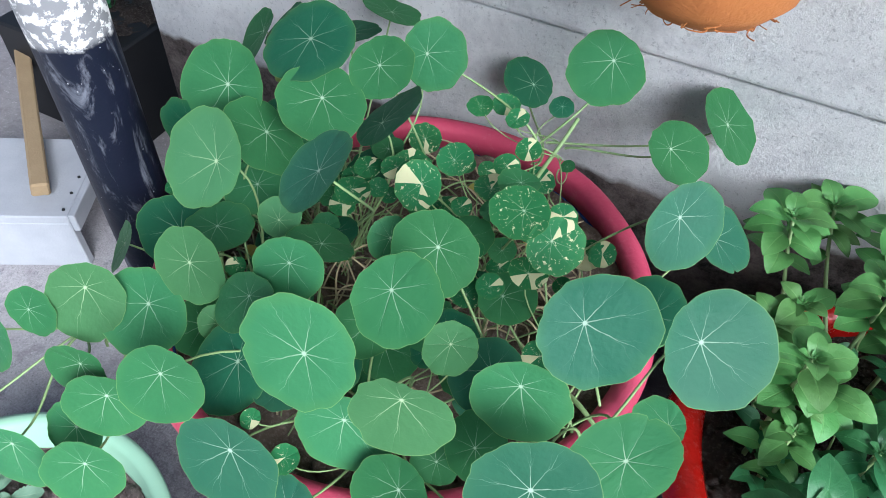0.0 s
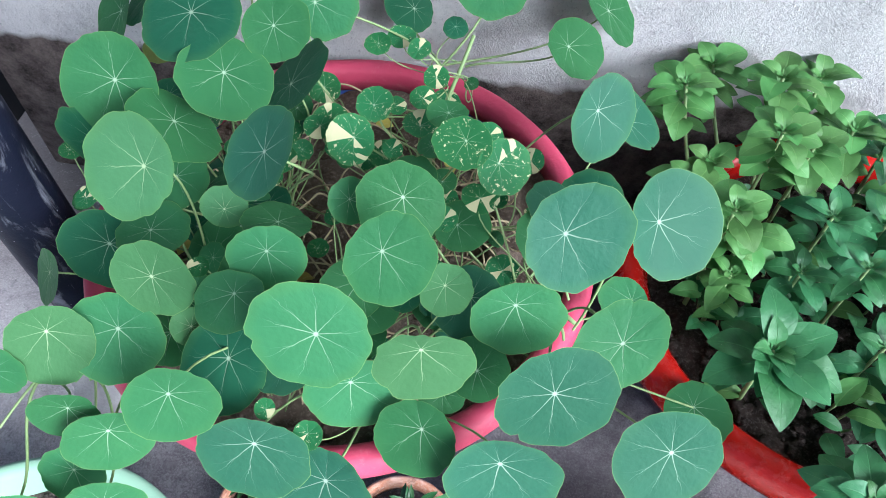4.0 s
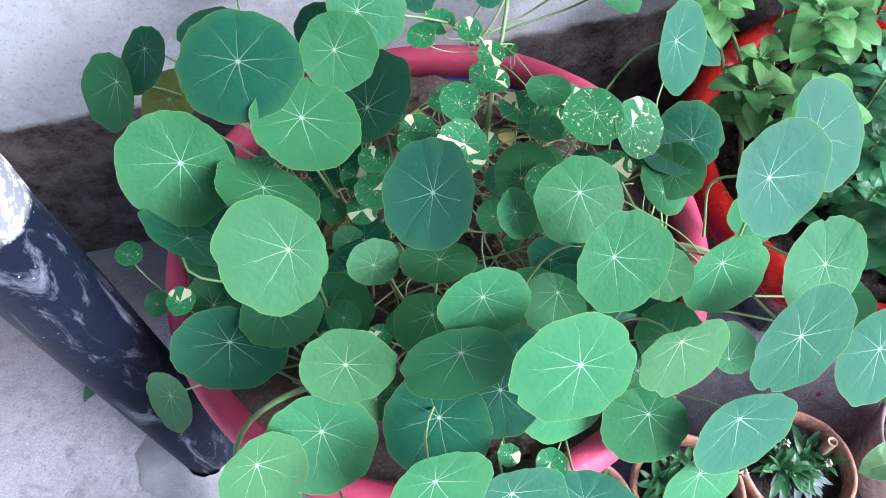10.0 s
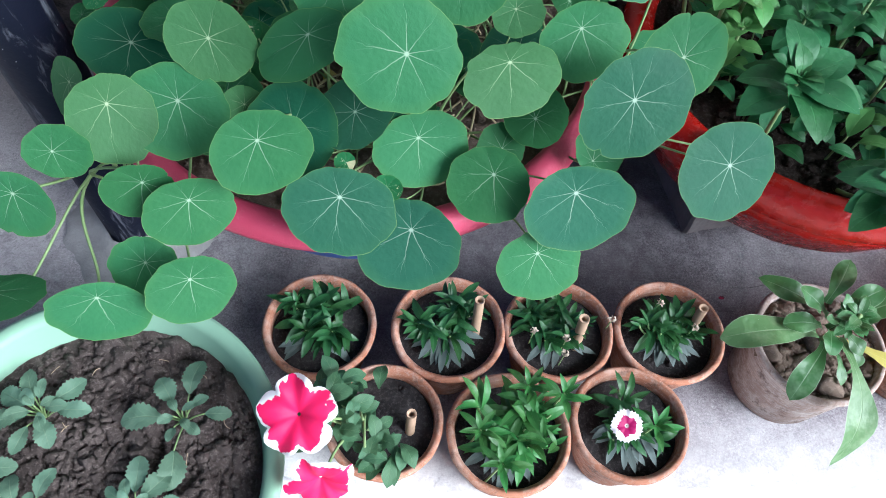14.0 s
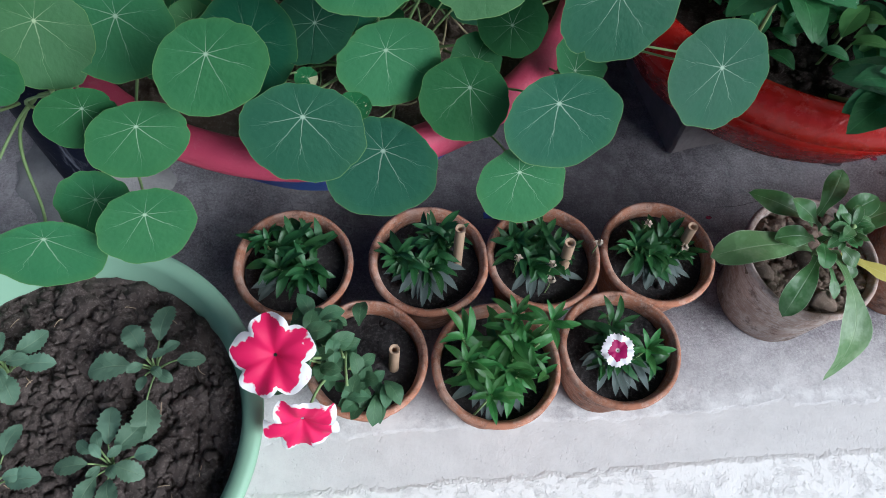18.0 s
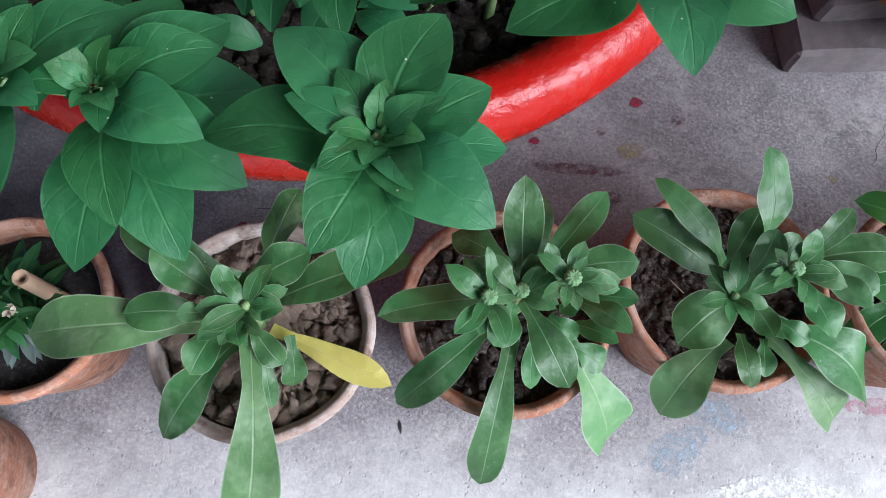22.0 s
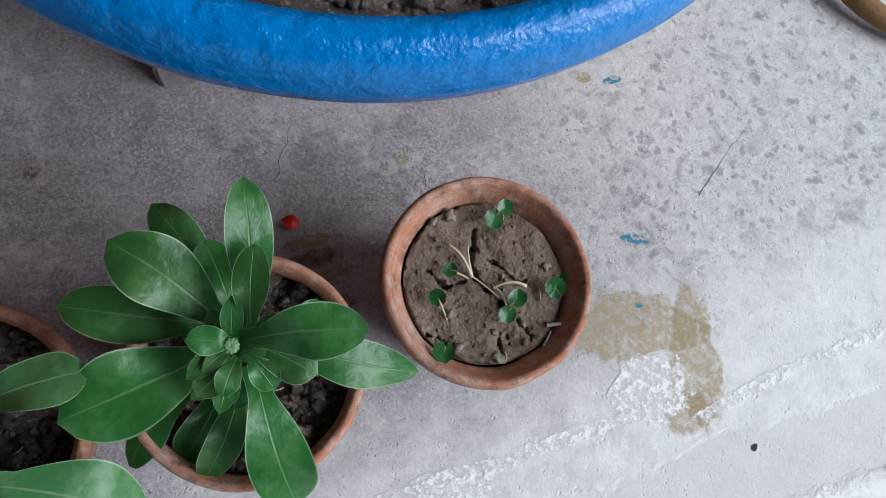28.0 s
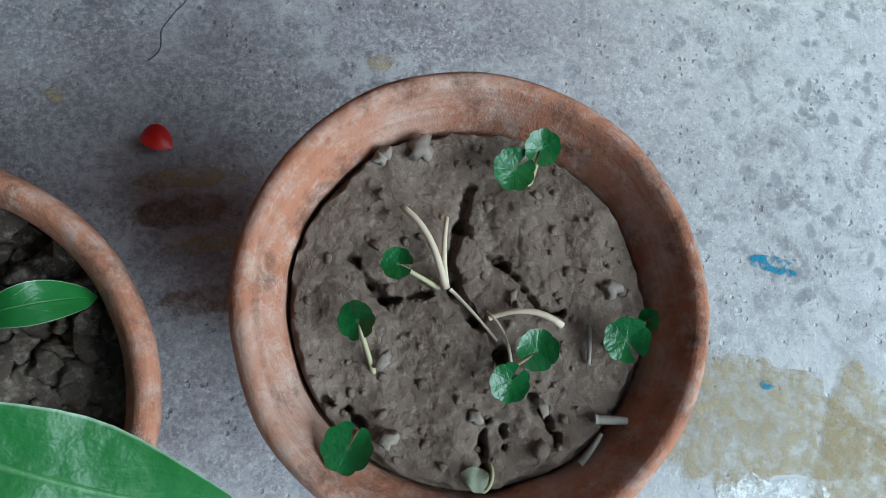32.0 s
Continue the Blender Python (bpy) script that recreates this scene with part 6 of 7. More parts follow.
bushy(0.231, 0.387, 0.369, 0.064, 110, leaves=((100, 0.03, 0), (-60, 0.024, 0), (200, 0.026, 0), (95, 0.058, 1), (70, 0.05, 2), (25, 0.06, 2), (-20, 0.062, 3), (-50, 0.06, 2), (-88, 0.068, 3), (-110, 0.046, 2), (170, 0.05, 3), (205, 0.058, 4), (40, 0.06, 4), (130, 0.05, 4)))
bushy(0.15, 0.663, 0.417, 0.043, 30, 5, bushy_young)
bushy(0.255, 0.7, 0.412, 0.043, 50, 5, bushy_young)
bushy(0.247, 0.617, 0.411, 0.043, 15, 5, bushy_young)
bushy(0.195, 0.512, 0.405, 0.041, 10, 5, bushy_young)
bushy(0.22, 0.522, 0.37, 0.045, 65, 4, bushy_young)
bushy(0.212, 0.488, 0.336, 0.035, 40, 3, bushy_young)
bushy(0.326, 0.489, 0.375, 0.034, 25, 4)
bushy(0.31, 0.56, 0.36, 0.048, 80, 4)
bushy(0.35, 0.43, 0.335, 0.045, 70, 3)
bushy(0.3, 0.42, 0.31, 0.035, 0, 3)
bushy(0.4, 0.375, 0.318, 0.045, 45, 3)
bushy(0.37, 0.57, 0.35, 0.05, 20, 4)
bushy(0.43, 0.47, 0.345, 0.05, 75, 4)
bushy(0.44, 0.62, 0.35, 0.05, 5, 4)
bushy(0.35, 0.69, 0.36, 0.048, 60, 4, bushy_young)
bushy(0.51, 0.58, 0.34, 0.05, 30, 4)
bushy(0.19, 0.735, 0.39, 0.046, 20, 4, bushy_young)
bushy(0.185, 0.6, 0.375, 0.04, 55, 3, bushy_young)

bushy(0.29, 0.63, 0.385, 0.046, 35, 5, bushy_young)
bushy(0.165, 0.57, 0.37, 0.044, 60, 4, bushy_young)
bushy(0.28, 0.5, 0.34, 0.04, 15, 4)
bushy(0.42, 0.54, 0.35, 0.05, 50, 4)
bushy(0.26, 0.45, 0.32, 0.034, 70, 3)
bushy(0.31, 0.74, 0.385, 0.048, 10, 4, bushy_young)
bushy(0.4, 0.7, 0.36, 0.048, 65, 4)
bushy(0.55, 0.5, 0.345, 0.05, 20, 4)
undergrowth = empty("bushy_seedling", 0.369, 0.523, 0.24, "low tangle of green leaves over dark soil", "plant", "seedlings in the red pot")
for k in range(170):
    rg = random.Random(3000 + k)
    a, q = rg.uniform(0, 6.283), 0.19 * math.sqrt(rg.random())
    c = Vector((q * math.cos(a), q * math.sin(a) * 0.93, rg.uniform(0.012, 0.055)))
    h, up, ln = rg.uniform(0, 6.283), rg.uniform(-0.2, 0.5), rg.uniform(0.028, 0.042)
    blade("leaf", c, c + toward(h, up) * ln, ln * rg.uniform(0.5, 0.6), bushy_leaf if k % 3 else bushy_young, undergrowth, 0.15, 0.44, 0.86, 0.3, rg.uniform(-20, 20), n=9)
    if k % 3 == 0:
        tube("stem", [(c.x * 0.95, c.y * 0.95, 0.0), (c.x * 0.97, c.y * 0.97, c.z * 0.5), c], 0.0016, 0.001, stalk_green, undergrowth, sides=5)


# ---- pinks in the small pots ----
def pinks(x, y, z, n, ln, mat, seed, grey=14, shoots=3, rise=0.035, pot_r=0.05):
    """A tuft of narrow leaves: greyish ones lying on the soil, green shoots above."""
    ob = empty("dianthus_plant", x, y, z, "tufted dianthus with narrow dark green leaves", "plant", "dianthus plants")
    rg = random.Random(seed)
    for k in range(grey):
        a = rg.uniform(-2.9, -0.2)
        l2 = ln * rg.uniform(1.0, 1.3)
        b = Vector((rg.uniform(-0.008, 0.008), rg.uniform(-0.012, 0.004), 0.006))
        blade("basal_leaf", b, b + Vector((math.cos(a) * l2, math.sin(a) * l2, rg.uniform(-0.004, 0.004))), ln * 0.24, grey_blade, ob, 0.1, 0.6, 0.8, n=7)
    n, shoots, ln = int(n * 1.7), int(shoots * 1.6), ln * 1.4
    for sh in range(shoots):
        c = Vector((rg.uniform(-0.75, 0.75) * pot_r, rg.uniform(-0.5, 0.75) * pot_r, rg.uniform(0.35, 1.0) * rise))
        tube("stem", [(c.x * 0.4, c.y * 0.4, 0), (c.x * 0.8, c.y * 0.8, c.z * 0.5), c], 0.0015, 0.001, stalk_green, ob, sides=5)
        for k in range(n // shoots):
            a = rg.uniform(0, 6.283)
            t = rg.random()
            l2 = ln * rg.uniform(0.45, 0.95) * (1 - 0.35 * t)
            up = -0.1 + 0.95 * t + rg.uniform(-0.2, 0.2)
            b = c * (0.35 + 0.65 * t)
            e = b + Vector((math.cos(a) * math.cos(up), math.sin(a) * math.cos(up), math.sin(up))) * l2
            blade("leaf", b, e, l2 * rg.uniform(0.2, 0.28), mat, ob, rg.uniform(0.05, 0.22), 0.55, 0.75, 0.35, rg.uniform(-25, 25), 0.02, n=7)
    return ob


pinks(-0.224, 0.245, 0.089, 56, 0.042, pink_leaf, 21, 5, 6, 0.03)
pinks(-0.083, 0.248, 0.089, 60, 0.036, pink_leaf, 22, 22, 5, 0.035)
pinks(0.04, 0.25, 0.089, 66, 0.034, pink_leaf, 23, 6, 7, 0.035)
pinks(0.166, 0.252, 0.089, 60, 0.034, pink_leaf, 24, 20, 6, 0.04)
pinks(-0.02, 0.13, 0.089, 66, 0.043, fresh_blade, 25, 6, 9, 0.06, 0.062)
pinks(0.112, 0.143, 0.089, 42, 0.034, pink_leaf, 26, 24, 4, 0.025)
for sx, sy, sz in ((0.032, 0.152, 0.165), (-0.03, 0.086, 0.15), (-0.05, 0.12, 0.145), (0.0, 0.165, 0.15), (0.13, 0.13, 0.135)):
    shoot = empty("dianthus_shoot", sx, sy, 0.09, "bright green young dianthus shoot", "plant", "dianthus plants")
    tube("stem", [(-0.012, -0.004, 0), (-0.004, 0, (sz - 0.09) * 0.5), (0, 0, sz - 0.09)], 0.0014, 0.001, stalk_green, shoot, sides=5)
    for k in range(9):
        a, up = k * 2.4, 0.15 + 0.08 * k
        l2 = 0.032 - 0.0015 * k
        b = Vector((0, 0, (sz - 0.09) * (0.75 + 0.03 * k)))
        blade("leaf", b, b + Vector((math.cos(a) * math.cos(up), math.sin(a) * math.cos(up), math.sin(up))) * l2, l2 * 0.26, fresh_blade, shoot, 0.15, 0.5, 0.75, 0.35, n=8)

# spent blooms among the small pots' leaves
spent = plain_material("papery_spent_petal", (0.4, 0.31, 0.22), (0.62, 0.55, 0.46), 200, 0.85, 0.4, translucent=0.2)
for k, (sx, sy) in enumerate(((0.01, 0.23), (0.045, 0.222), (0.042, 0.205), (0.097, 0.246), (0.187, 0.238), (0.153, 0.267))):
    bl = empty("spent_bloom", sx, sy, 0.09, "small papery spent dianthus bloom on a thin stem", "flower", "spent blooms")
    tube("stem", [(0.002, 0.006, 0), (0.001, 0.003, 0.025), (0, 0, 0.047)], 0.0008, 0.0007, stalk_green, bl, sides=5)
    for q in range(6):
        a, up = 1.05 * q + k, 0.5 + 0.12 * q
        blade("petal", (0, 0, 0.046), (0.0065 * math.cos(a) * math.cos(up), 0.0065 * math.sin(a) * math.cos(up), 0.046 + 0.0065 * math.sin(up)), 0.0035, spent, bl, 0.3, 0.6, 0.6, 0.5, 20 * q, 0.15, n=5)

# cut bamboo stakes
cane = plain_material("dry_pale_cane", (0.3, 0.19, 0.12), (0.46, 0.33, 0.22), 70, 0.75, 0.3)
for bx, by, tx, ty, tz, rr in ((-0.049, 0.247, -0.05, 0.252, 0.166, 0.0055), (0.066, 0.234, 0.061, 0.236, 0.16, 0.006), (0.2, 0.254, 0.196, 0.256, 0.15, 0.0055), (-0.121, 0.134, -0.119, 0.135, 0.145, 0.0055), (-0.012, 0.12, 0.005, 0.118, 0.118, 0.003)):
    stake = tube("cut_stake", [(bx, by, 0.07), ((bx + tx) / 2, (by + ty) / 2, 0.5 * (0.07 + tz)), (tx, ty, tz), (tx, ty, tz - 0.0008), (tx + 0.0001, ty, tz - 0.014)][:3], rr, rr * 0.95, cane, None, sides=12, cap=False)
    tagged(stake, "short cut hollow cane stake stuck in a small pot", "stake", "cut cane stakes", "thing")
    pith = lathe("bore", [(rr * 0.95, tz + 0.0005), (rr * 0.55, tz + 0.0002), (rr * 0.45, tz - 0.01), (0, tz - 0.01)], cane, stake, seg=12, cx=tx, cy=ty)


# ---- flowers ----
def petal_material(name, inner, outer, eye, cut, wob, fine):
    """Colour by distance from the throat, with a ragged border between the two colours."""
    m, nt, p = material(name, 0.55, 0, 0.3)
    uv = nt.nodes.new("ShaderNodeUVMap")
    sep = nt.nodes.new("ShaderNodeSeparateXYZ")
    nt.links.new(uv.outputs[0], sep.inputs[0])
    oc = coords(nt)
    v = calc(nt, "MULTIPLY_ADD", noise_node(nt, oc, fine, 3), wob, calc(nt, "SUBTRACT", sep.outputs[1], wob * 0.5))
    lobe = calc(nt, "PINGPONG", sep.outputs[0], 0.5)
    v = calc(nt, "ADD", v, calc(nt, "MULTIPLY", lobe, -0.22))
    col = mix(nt, calc(nt, "MULTIPLY", calc(nt, "SUBTRACT", v, cut), 28, clamp=True), inner, outer)
    col = mix(nt, calc(nt, "MULTIPLY", calc(nt, "SUBTRACT", eye, sep.outputs[1]), 14, clamp=True), col, (0.55, 0.5, 0.5) if eye > 0.12 else (0.12, 0.03, 0.1))
    paint(nt, p, col)
    bump(nt, p, noise_node(nt, oc, 300, 3), 0.2, 0.001)
    soften(nt, p, col, 0.25)
    return m


petunia_petal = petal_material("pink_red_petal_with_white_edge", (0.75, 0.012, 0.11), (0.8, 0.78, 0.79), 0.07, 0.77, 0.95, 48)
dianthus_petal = petal_material("magenta_petal_with_white_fringe", (0.36, 0.004, 0.1), (0.85, 0.82, 0.84), 0.16, 0.52, 0.5, 130)


def corolla(name, centre, nrm, r, mat, parent, lobes=5, notch=0.16, ruffle=0.08, throat=0.35, seed=3, fringe=0.0):
    """A funnel of joined petals with a wavy edge."""
    rg = random.Random(seed)
    seg, rings = lobes * 14, (0.04, 0.12, 0.25, 0.42, 0.6, 0.78, 0.9, 1.0)
    verts, faces, uvs = [], [], []
    for s in rings:
        for j in range(seg):
            a = 2 * math.pi * j / seg
            f = (j % 14) / 14
            e = 1 - notch * (abs(2 * f - 1) ** 3) + 0.05 * noise.noise((2 * math.cos(a), 2 * math.sin(a), seed))
            if fringe:
                e *= 1 + fringe * math.sin(j * 2.4)
            d = r * s * (1 + (e - 1) * s ** 2)
            z = r * (-throat * (1 - s) ** 3 + ruffle * s * s * math.sin(3 * lobes * a / 2 + seed) - 0.12 * s ** 3 * rg.uniform(0.6, 1.2) + 0.05 * s * s * math.cos(2 * math.pi * f))
            verts.append((d * math.cos(a), d * math.sin(a), z))
    for i in range(len(rings) - 1):
        for j in range(seg):
            b, c = i * seg, (i + 1) * seg
            faces.append((b + j, c + j, c + (j + 1) % seg, b + (j + 1) % seg))
            uvs += [(j / 14, rings[i]), (j / 14, rings[i + 1]), ((j + 1) / 14, rings[i + 1]), ((j + 1) / 14, rings[i])]
    ob = link_mesh(name, verts, faces, mat, parent, "", uvs)
    ob.matrix_local = Matrix.Translation(Vector(centre) - parent.location) @ Vector(nrm).to_track_quat("Z", "Y").to_matrix().to_4x4()
    return ob


petunia = empty("petunia_plant", -0.16, 0.135, 0.088, "sprawling petunia with dull green leaves and two pink-and-white flowers", "plant")
flower = corolla("flower", (-0.221, 0.107, 0.222), (-0.1, -0.45, 0.9), 0.037, petunia_petal, petunia, 5, 0.24, 0.1, 0.35, 3)
flower["label"] = "open pink-red flower with white ruffled edge"
flower = corolla("flower", (-0.2, 0.058, 0.172), (0.1, -0.92, 0.4), 0.034, petunia_petal, petunia, 5, 0.24, 0.12, 0.35, 8)
flower["label"] = "pink-red flower with white edge, half turned away"
for tx, ty, tz in ((-0.221, 0.107, 0.222), (-0.2, 0.058, 0.172)):
    tube("flower_stalk", [(0.0, 0.0, 0.0), (-0.03, -0.01, 0.05), (tx + 0.16, ty - 0.135 + 0.012, tz - 0.088 - 0.02)], 0.0018, 0.0015, stalk_green, petunia)
for k in range(120):
    rg = random.Random(160 + k)
    t = rg.random()
    c = Vector((-0.012 - 0.055 * t + rg.uniform(-0.02, 0.02), 0.02 - 0.035 * t + rg.uniform(-0.03, 0.025), 0.035 + 0.055 * t + rg.uniform(-0.02, 0.02)))
    if k > 94:
        c = Vector((0.012 + rg.uniform(-0.02, 0.025), -0.03 + rg.uniform(-0.015, 0.012), 0.035 + rg.uniform(-0.01, 0.01)))
    a, up, ln = rg.uniform(0, 6.283), rg.uniform(-0.2, 0.7), rg.uniform(0.018, 0.031)
    blade("leaf", c, c + Vector((math.cos(a) * math.cos(up), math.sin(a) * math.cos(up), math.sin(up))) * ln, ln * 0.55, velvet_leaf, petunia, rg.uniform(0.05, 0.25), 0.55, 0.8, 0.25, rg.uniform(-25, 25), 0.09, n=10)
for k in range(5):
    rg = random.Random(80 + k)
    tube("stem", [(0, 0, 0), (rg.uniform(-0.04, 0), rg.uniform(-0.03, 0.03), 0.05), (-0.06 * rg.random(), rg.uniform(-0.04, 0.03), 0.08)], 0.002, 0.0014, stalk_green, petunia)
bloom = empty("dianthus_flower", 0.095, 0.124, 0.095, "single dianthus flower, magenta with white fringed edge", "flower")
corolla("petals", (0.095, 0.124, 0.152), (0.0, -0.3, 0.95), 0.0162, dianthus_petal, bloom, 5, 0.1, 0.06, 0.25, 5, 0.06)
tube("stem", [(0.004, 0.006, 0), (0.002, 0.004, 0.03), (0, 0.002, 0.052)], 0.0011, 0.0013, stalk_green, bloom)


# ---- seedlings in the mint tub ----
def tub_seedling(x, y, seed, leaves=()):
    """A loose rosette of toothed oval leaves on thin stalks. leaves: (azimuth, reach of the tip, length of the leaf)."""
    ob = empty("tub_seedling", x, y, 0.11, "low seedling with toothed bluish-green oval leaves", "plant", "seedlings in the tub")
    rg = random.Random(seed)
    if not leaves:
        leaves = [(50 * k + rg.uniform(-16, 16), rg.uniform(0.042, 0.056), rg.uniform(0.026, 0.034)) for k in range(7)] + [(72 * k + rg.uniform(-20, 20), rg.uniform(0.025, 0.036), rg.uniform(0.016, 0.022)) for k in range(5)]
    for k, (az, reach, ln) in enumerate([*leaves, *[(40 + 90 * q, 0.02, 0.015) for q in range(4)]]):
        a = radians(az)
        d = Vector((math.cos(a), math.sin(a), 0))
        rise = 0.012 + 0.012 * min(1.0, 0.03 / reach) + rg.uniform(0.0, 0.008)
        b = d * (reach - ln) + Vector((0, 0, rise))
        tube("leaf_stalk", [(0, 0, 0.0), (b.x * 0.45, b.y * 0.45, rise * 0.75), b], 0.0011, 0.0008, stalk_green, ob, sides=5)
        blade("leaf", b, d * reach + Vector((0, 0, rise + rg.uniform(-0.006, 0.008))), ln * rg.uniform(0.58, 0.7), tooth_leaf, ob, rg.uniform(0.06, 0.16), 0.52, 0.62, 0.22, rg.uniform(-14, 14), 0.05, 8, n=30, foot=0.15)
    return ob


tub_seedling(-0.35, 0.133, 31, ((80, 0.063, 0.038), (126, 0.05, 0.032), (186, 0.058, 0.041), (3, 0.052, 0.026), (38, 0.033, 0.019), (-38, 0.031, 0.018), (-90, 0.072, 0.038), (-95, 0.03, 0.016)))
tub_seedling(-0.378, 0.043, 32, ((95, 0.052, 0.035), (50, 0.046, 0.034), (8, 0.048, 0.022), (-20, 0.036, 0.028), (185, 0.044, 0.03), (145, 0.036, 0.02), (240, 0.042, 0.028), (-70, 0.046, 0.03), (112, 0.03, 0.018)))
tub_seedling(-0.489, 0.136, 33)
tub_seedling(-0.478, 0.03, 34)
tub_seedling(-0.545, 0.08, 35)

# ---- seedlings in the silt pot ----
def sprout_material():
    m, nt, p = material("glossy_seedling_leaf", 0.32, 0, 0.5)
    uv = nt.nodes.new("ShaderNodeUVMap")
    sep = nt.nodes.new("ShaderNodeSeparateXYZ")
    nt.links.new(uv.outputs[0], sep.inputs[0])
    oc = coords(nt)
    col = mix(nt, noise_node(nt, oc, 180, 4), (0.008, 0.062, 0.014), (0.03, 0.14, 0.027))
    ray = calc(nt, "MULTIPLY", calc(nt, "SUBTRACT", 0.1, calc(nt, "PINGPONG", sep.outputs[0], 0.5)), 6, clamp=True)
    col = mix(nt, calc(nt, "MULTIPLY", ray, 0.02), col, (0.14, 0.3, 0.1))
    col = mix(nt, calc(nt, "MULTIPLY", calc(nt, "SUBTRACT", 0.16, sep.outputs[1]), 4.0, clamp=True), col, (0.16, 0.27, 0.12))
    paint(nt, p, col)
    bump(nt, p, calc(nt, "MULTIPLY_ADD", ray, -0.15, calc(nt, "MULTIPLY", noise_node(nt, oc, 260, 3), 2.0)), 0.5, 0.0008)
    soften(nt, p, col, 0.15)
    return m


seed_leaf = sprout_material()


def sprout_leaf(plant, x, y, z, r, az, tip, roll, cup=0.26, gap=10):
    """A tiny round leaf with a scalloped edge, cupped, and cut in to its stalk at azimuth az."""
    lobes, per = 8, 6
    n = lobes * per
    rings = (0.08, 0.3, 0.55, 0.78, 0.92, 1.0)
    V, Fc, uvs = [Vector((0, 0, 0))], [], []
    for q in rings:
        for k in range(n + 1):
            a = radians(gap) + (2 * math.pi - 2 * radians(gap)) * k / n
            e = 0.93 + 0.08 * abs(math.sin(math.pi * k / per)) ** 0.7 + 0.05 * math.cos(a - 2.5) + 0.05 * noise.noise((3 * math.cos(a), 3 * math.sin(a), 900 * r))
            h = r * (cup * q ** 1.6 - 0.05 * q + 0.07 * q * q * math.sin(3 * a + 50 * r * x) + 0.02 * q * math.sin(math.pi * (k % per) / per))
            V.append(Vector((r * q * e * math.cos(a), r * q * e * math.sin(a), h)))
    for k in range(n):
        Fc.append((0, 1 + k, 2 + k))
        uvs += [(k / per, 0), (k / per, rings[0]), ((k + 1) / per, rings[0])]
    for i in range(len(rings) - 1):
        for k in range(n):
            b, c = 1 + i * (n + 1), 1 + (i + 1) * (n + 1)
            Fc.append((b + k, c + k, c + k + 1, b + k + 1))
            uvs += [(k / per, rings[i]), (k / per, rings[i + 1]), ((k + 1) / per, rings[i + 1]), ((k + 1) / per, rings[i])]
    ob = link_mesh("seed_leaf", V, Fc, seed_leaf, plant, "", uvs)
    ob.matrix_local = pose(x - plant.location.x, y - plant.location.y, z - plant.location.z, tip, roll, az)
    return ob


def sprout(x, y, leaves, label="tiny sprout with rounded glossy scalloped leaves"):
    """leaves: (x, y, z, radius, azimuth of the cut, tip, roll); each has a pale stalk from the root at x, y."""
    sp = empty("sprout", x, y, 0.098, label, "plant", "sprouts in the silt pot")
    for lx, ly, lz, r, az, tip, roll in leaves:
        sprout_leaf(sp, lx, ly, lz, r, az, tip, roll)
        d = Vector((lx - x, ly - y, lz - 0.098))
        tube("stalk", [(0, 0, 0), (d.x * 0.35, d.y * 0.35, d.z * 0.5), (d.x * 0.93, d.y * 0.93, d.z - 0.0012)], 0.0009, 0.0007, sprout_stalk, sp, sides=6)


sprout_stalk = plain_material("pale_sprout_stalk", (0.3, 0.27, 0.14), (0.42, 0.37, 0.22), 90, 0.6, 0.2)
sprout(0.9545, 0.2885, ((0.9402, 0.296, 0.1085, 0.0048, -20, 6, -12),))
sprout(0.9318, 0.265, ((0.9275, 0.2802, 0.1085, 0.0058, -75, 28, 0),))
sprout(0.926, 0.249, ((0.923, 0.2455, 0.1075, 0.0072, 62, -8, 6),))
sprout(0.972, 0.2635, ((0.9783, 0.268, 0.11, 0.0062, 215, 4, 4), (0.9702, 0.2598, 0.1075, 0.006, 50, 6, -14)))
sprout(0.985, 0.321, ((0.978, 0.3235, 0.108, 0.0068, 40, 10, -4), (0.9865, 0.3292, 0.1105, 0.0058, 235, -8, 10)))
sprout(1.003, 0.266, ((1.0065, 0.269, 0.1085, 0.007, -60, 18, 6), (1.014, 0.2745, 0.11, 0.0036, 200, 10, 50)))
withered = empty("sprout", 0.962, 0.234, 0.098, "withered grey sprout bent over on the silt", "plant", "sprouts in the silt pot")
grey_leaf = plain_material("withered_grey_leaf", (0.13, 0.14, 0.09), (0.24, 0.24, 0.17), 200, 0.8, 0.5)
tube("stalk", [(0.001, 0.003, 0.0), (0.0025, 0.002, 0.006), (0.001, -0.004, 0.005), (-0.002, -0.0045, 0.0045)], 0.0008, 0.0006, sprout_stalk, withered, sides=6)
blade("dry_leaf", (-0.001, -0.004, 0.0045), (-0.008, 0.0015, 0.005), 0.007, grey_leaf, withered, 0.2, 0.5, 0.6, 0.5, 15, 0.2, n=10)
root_white = plain_material("pale_dry_root", (0.46, 0.36, 0.25), (0.62, 0.52, 0.39), 90, 0.8, 0.2)
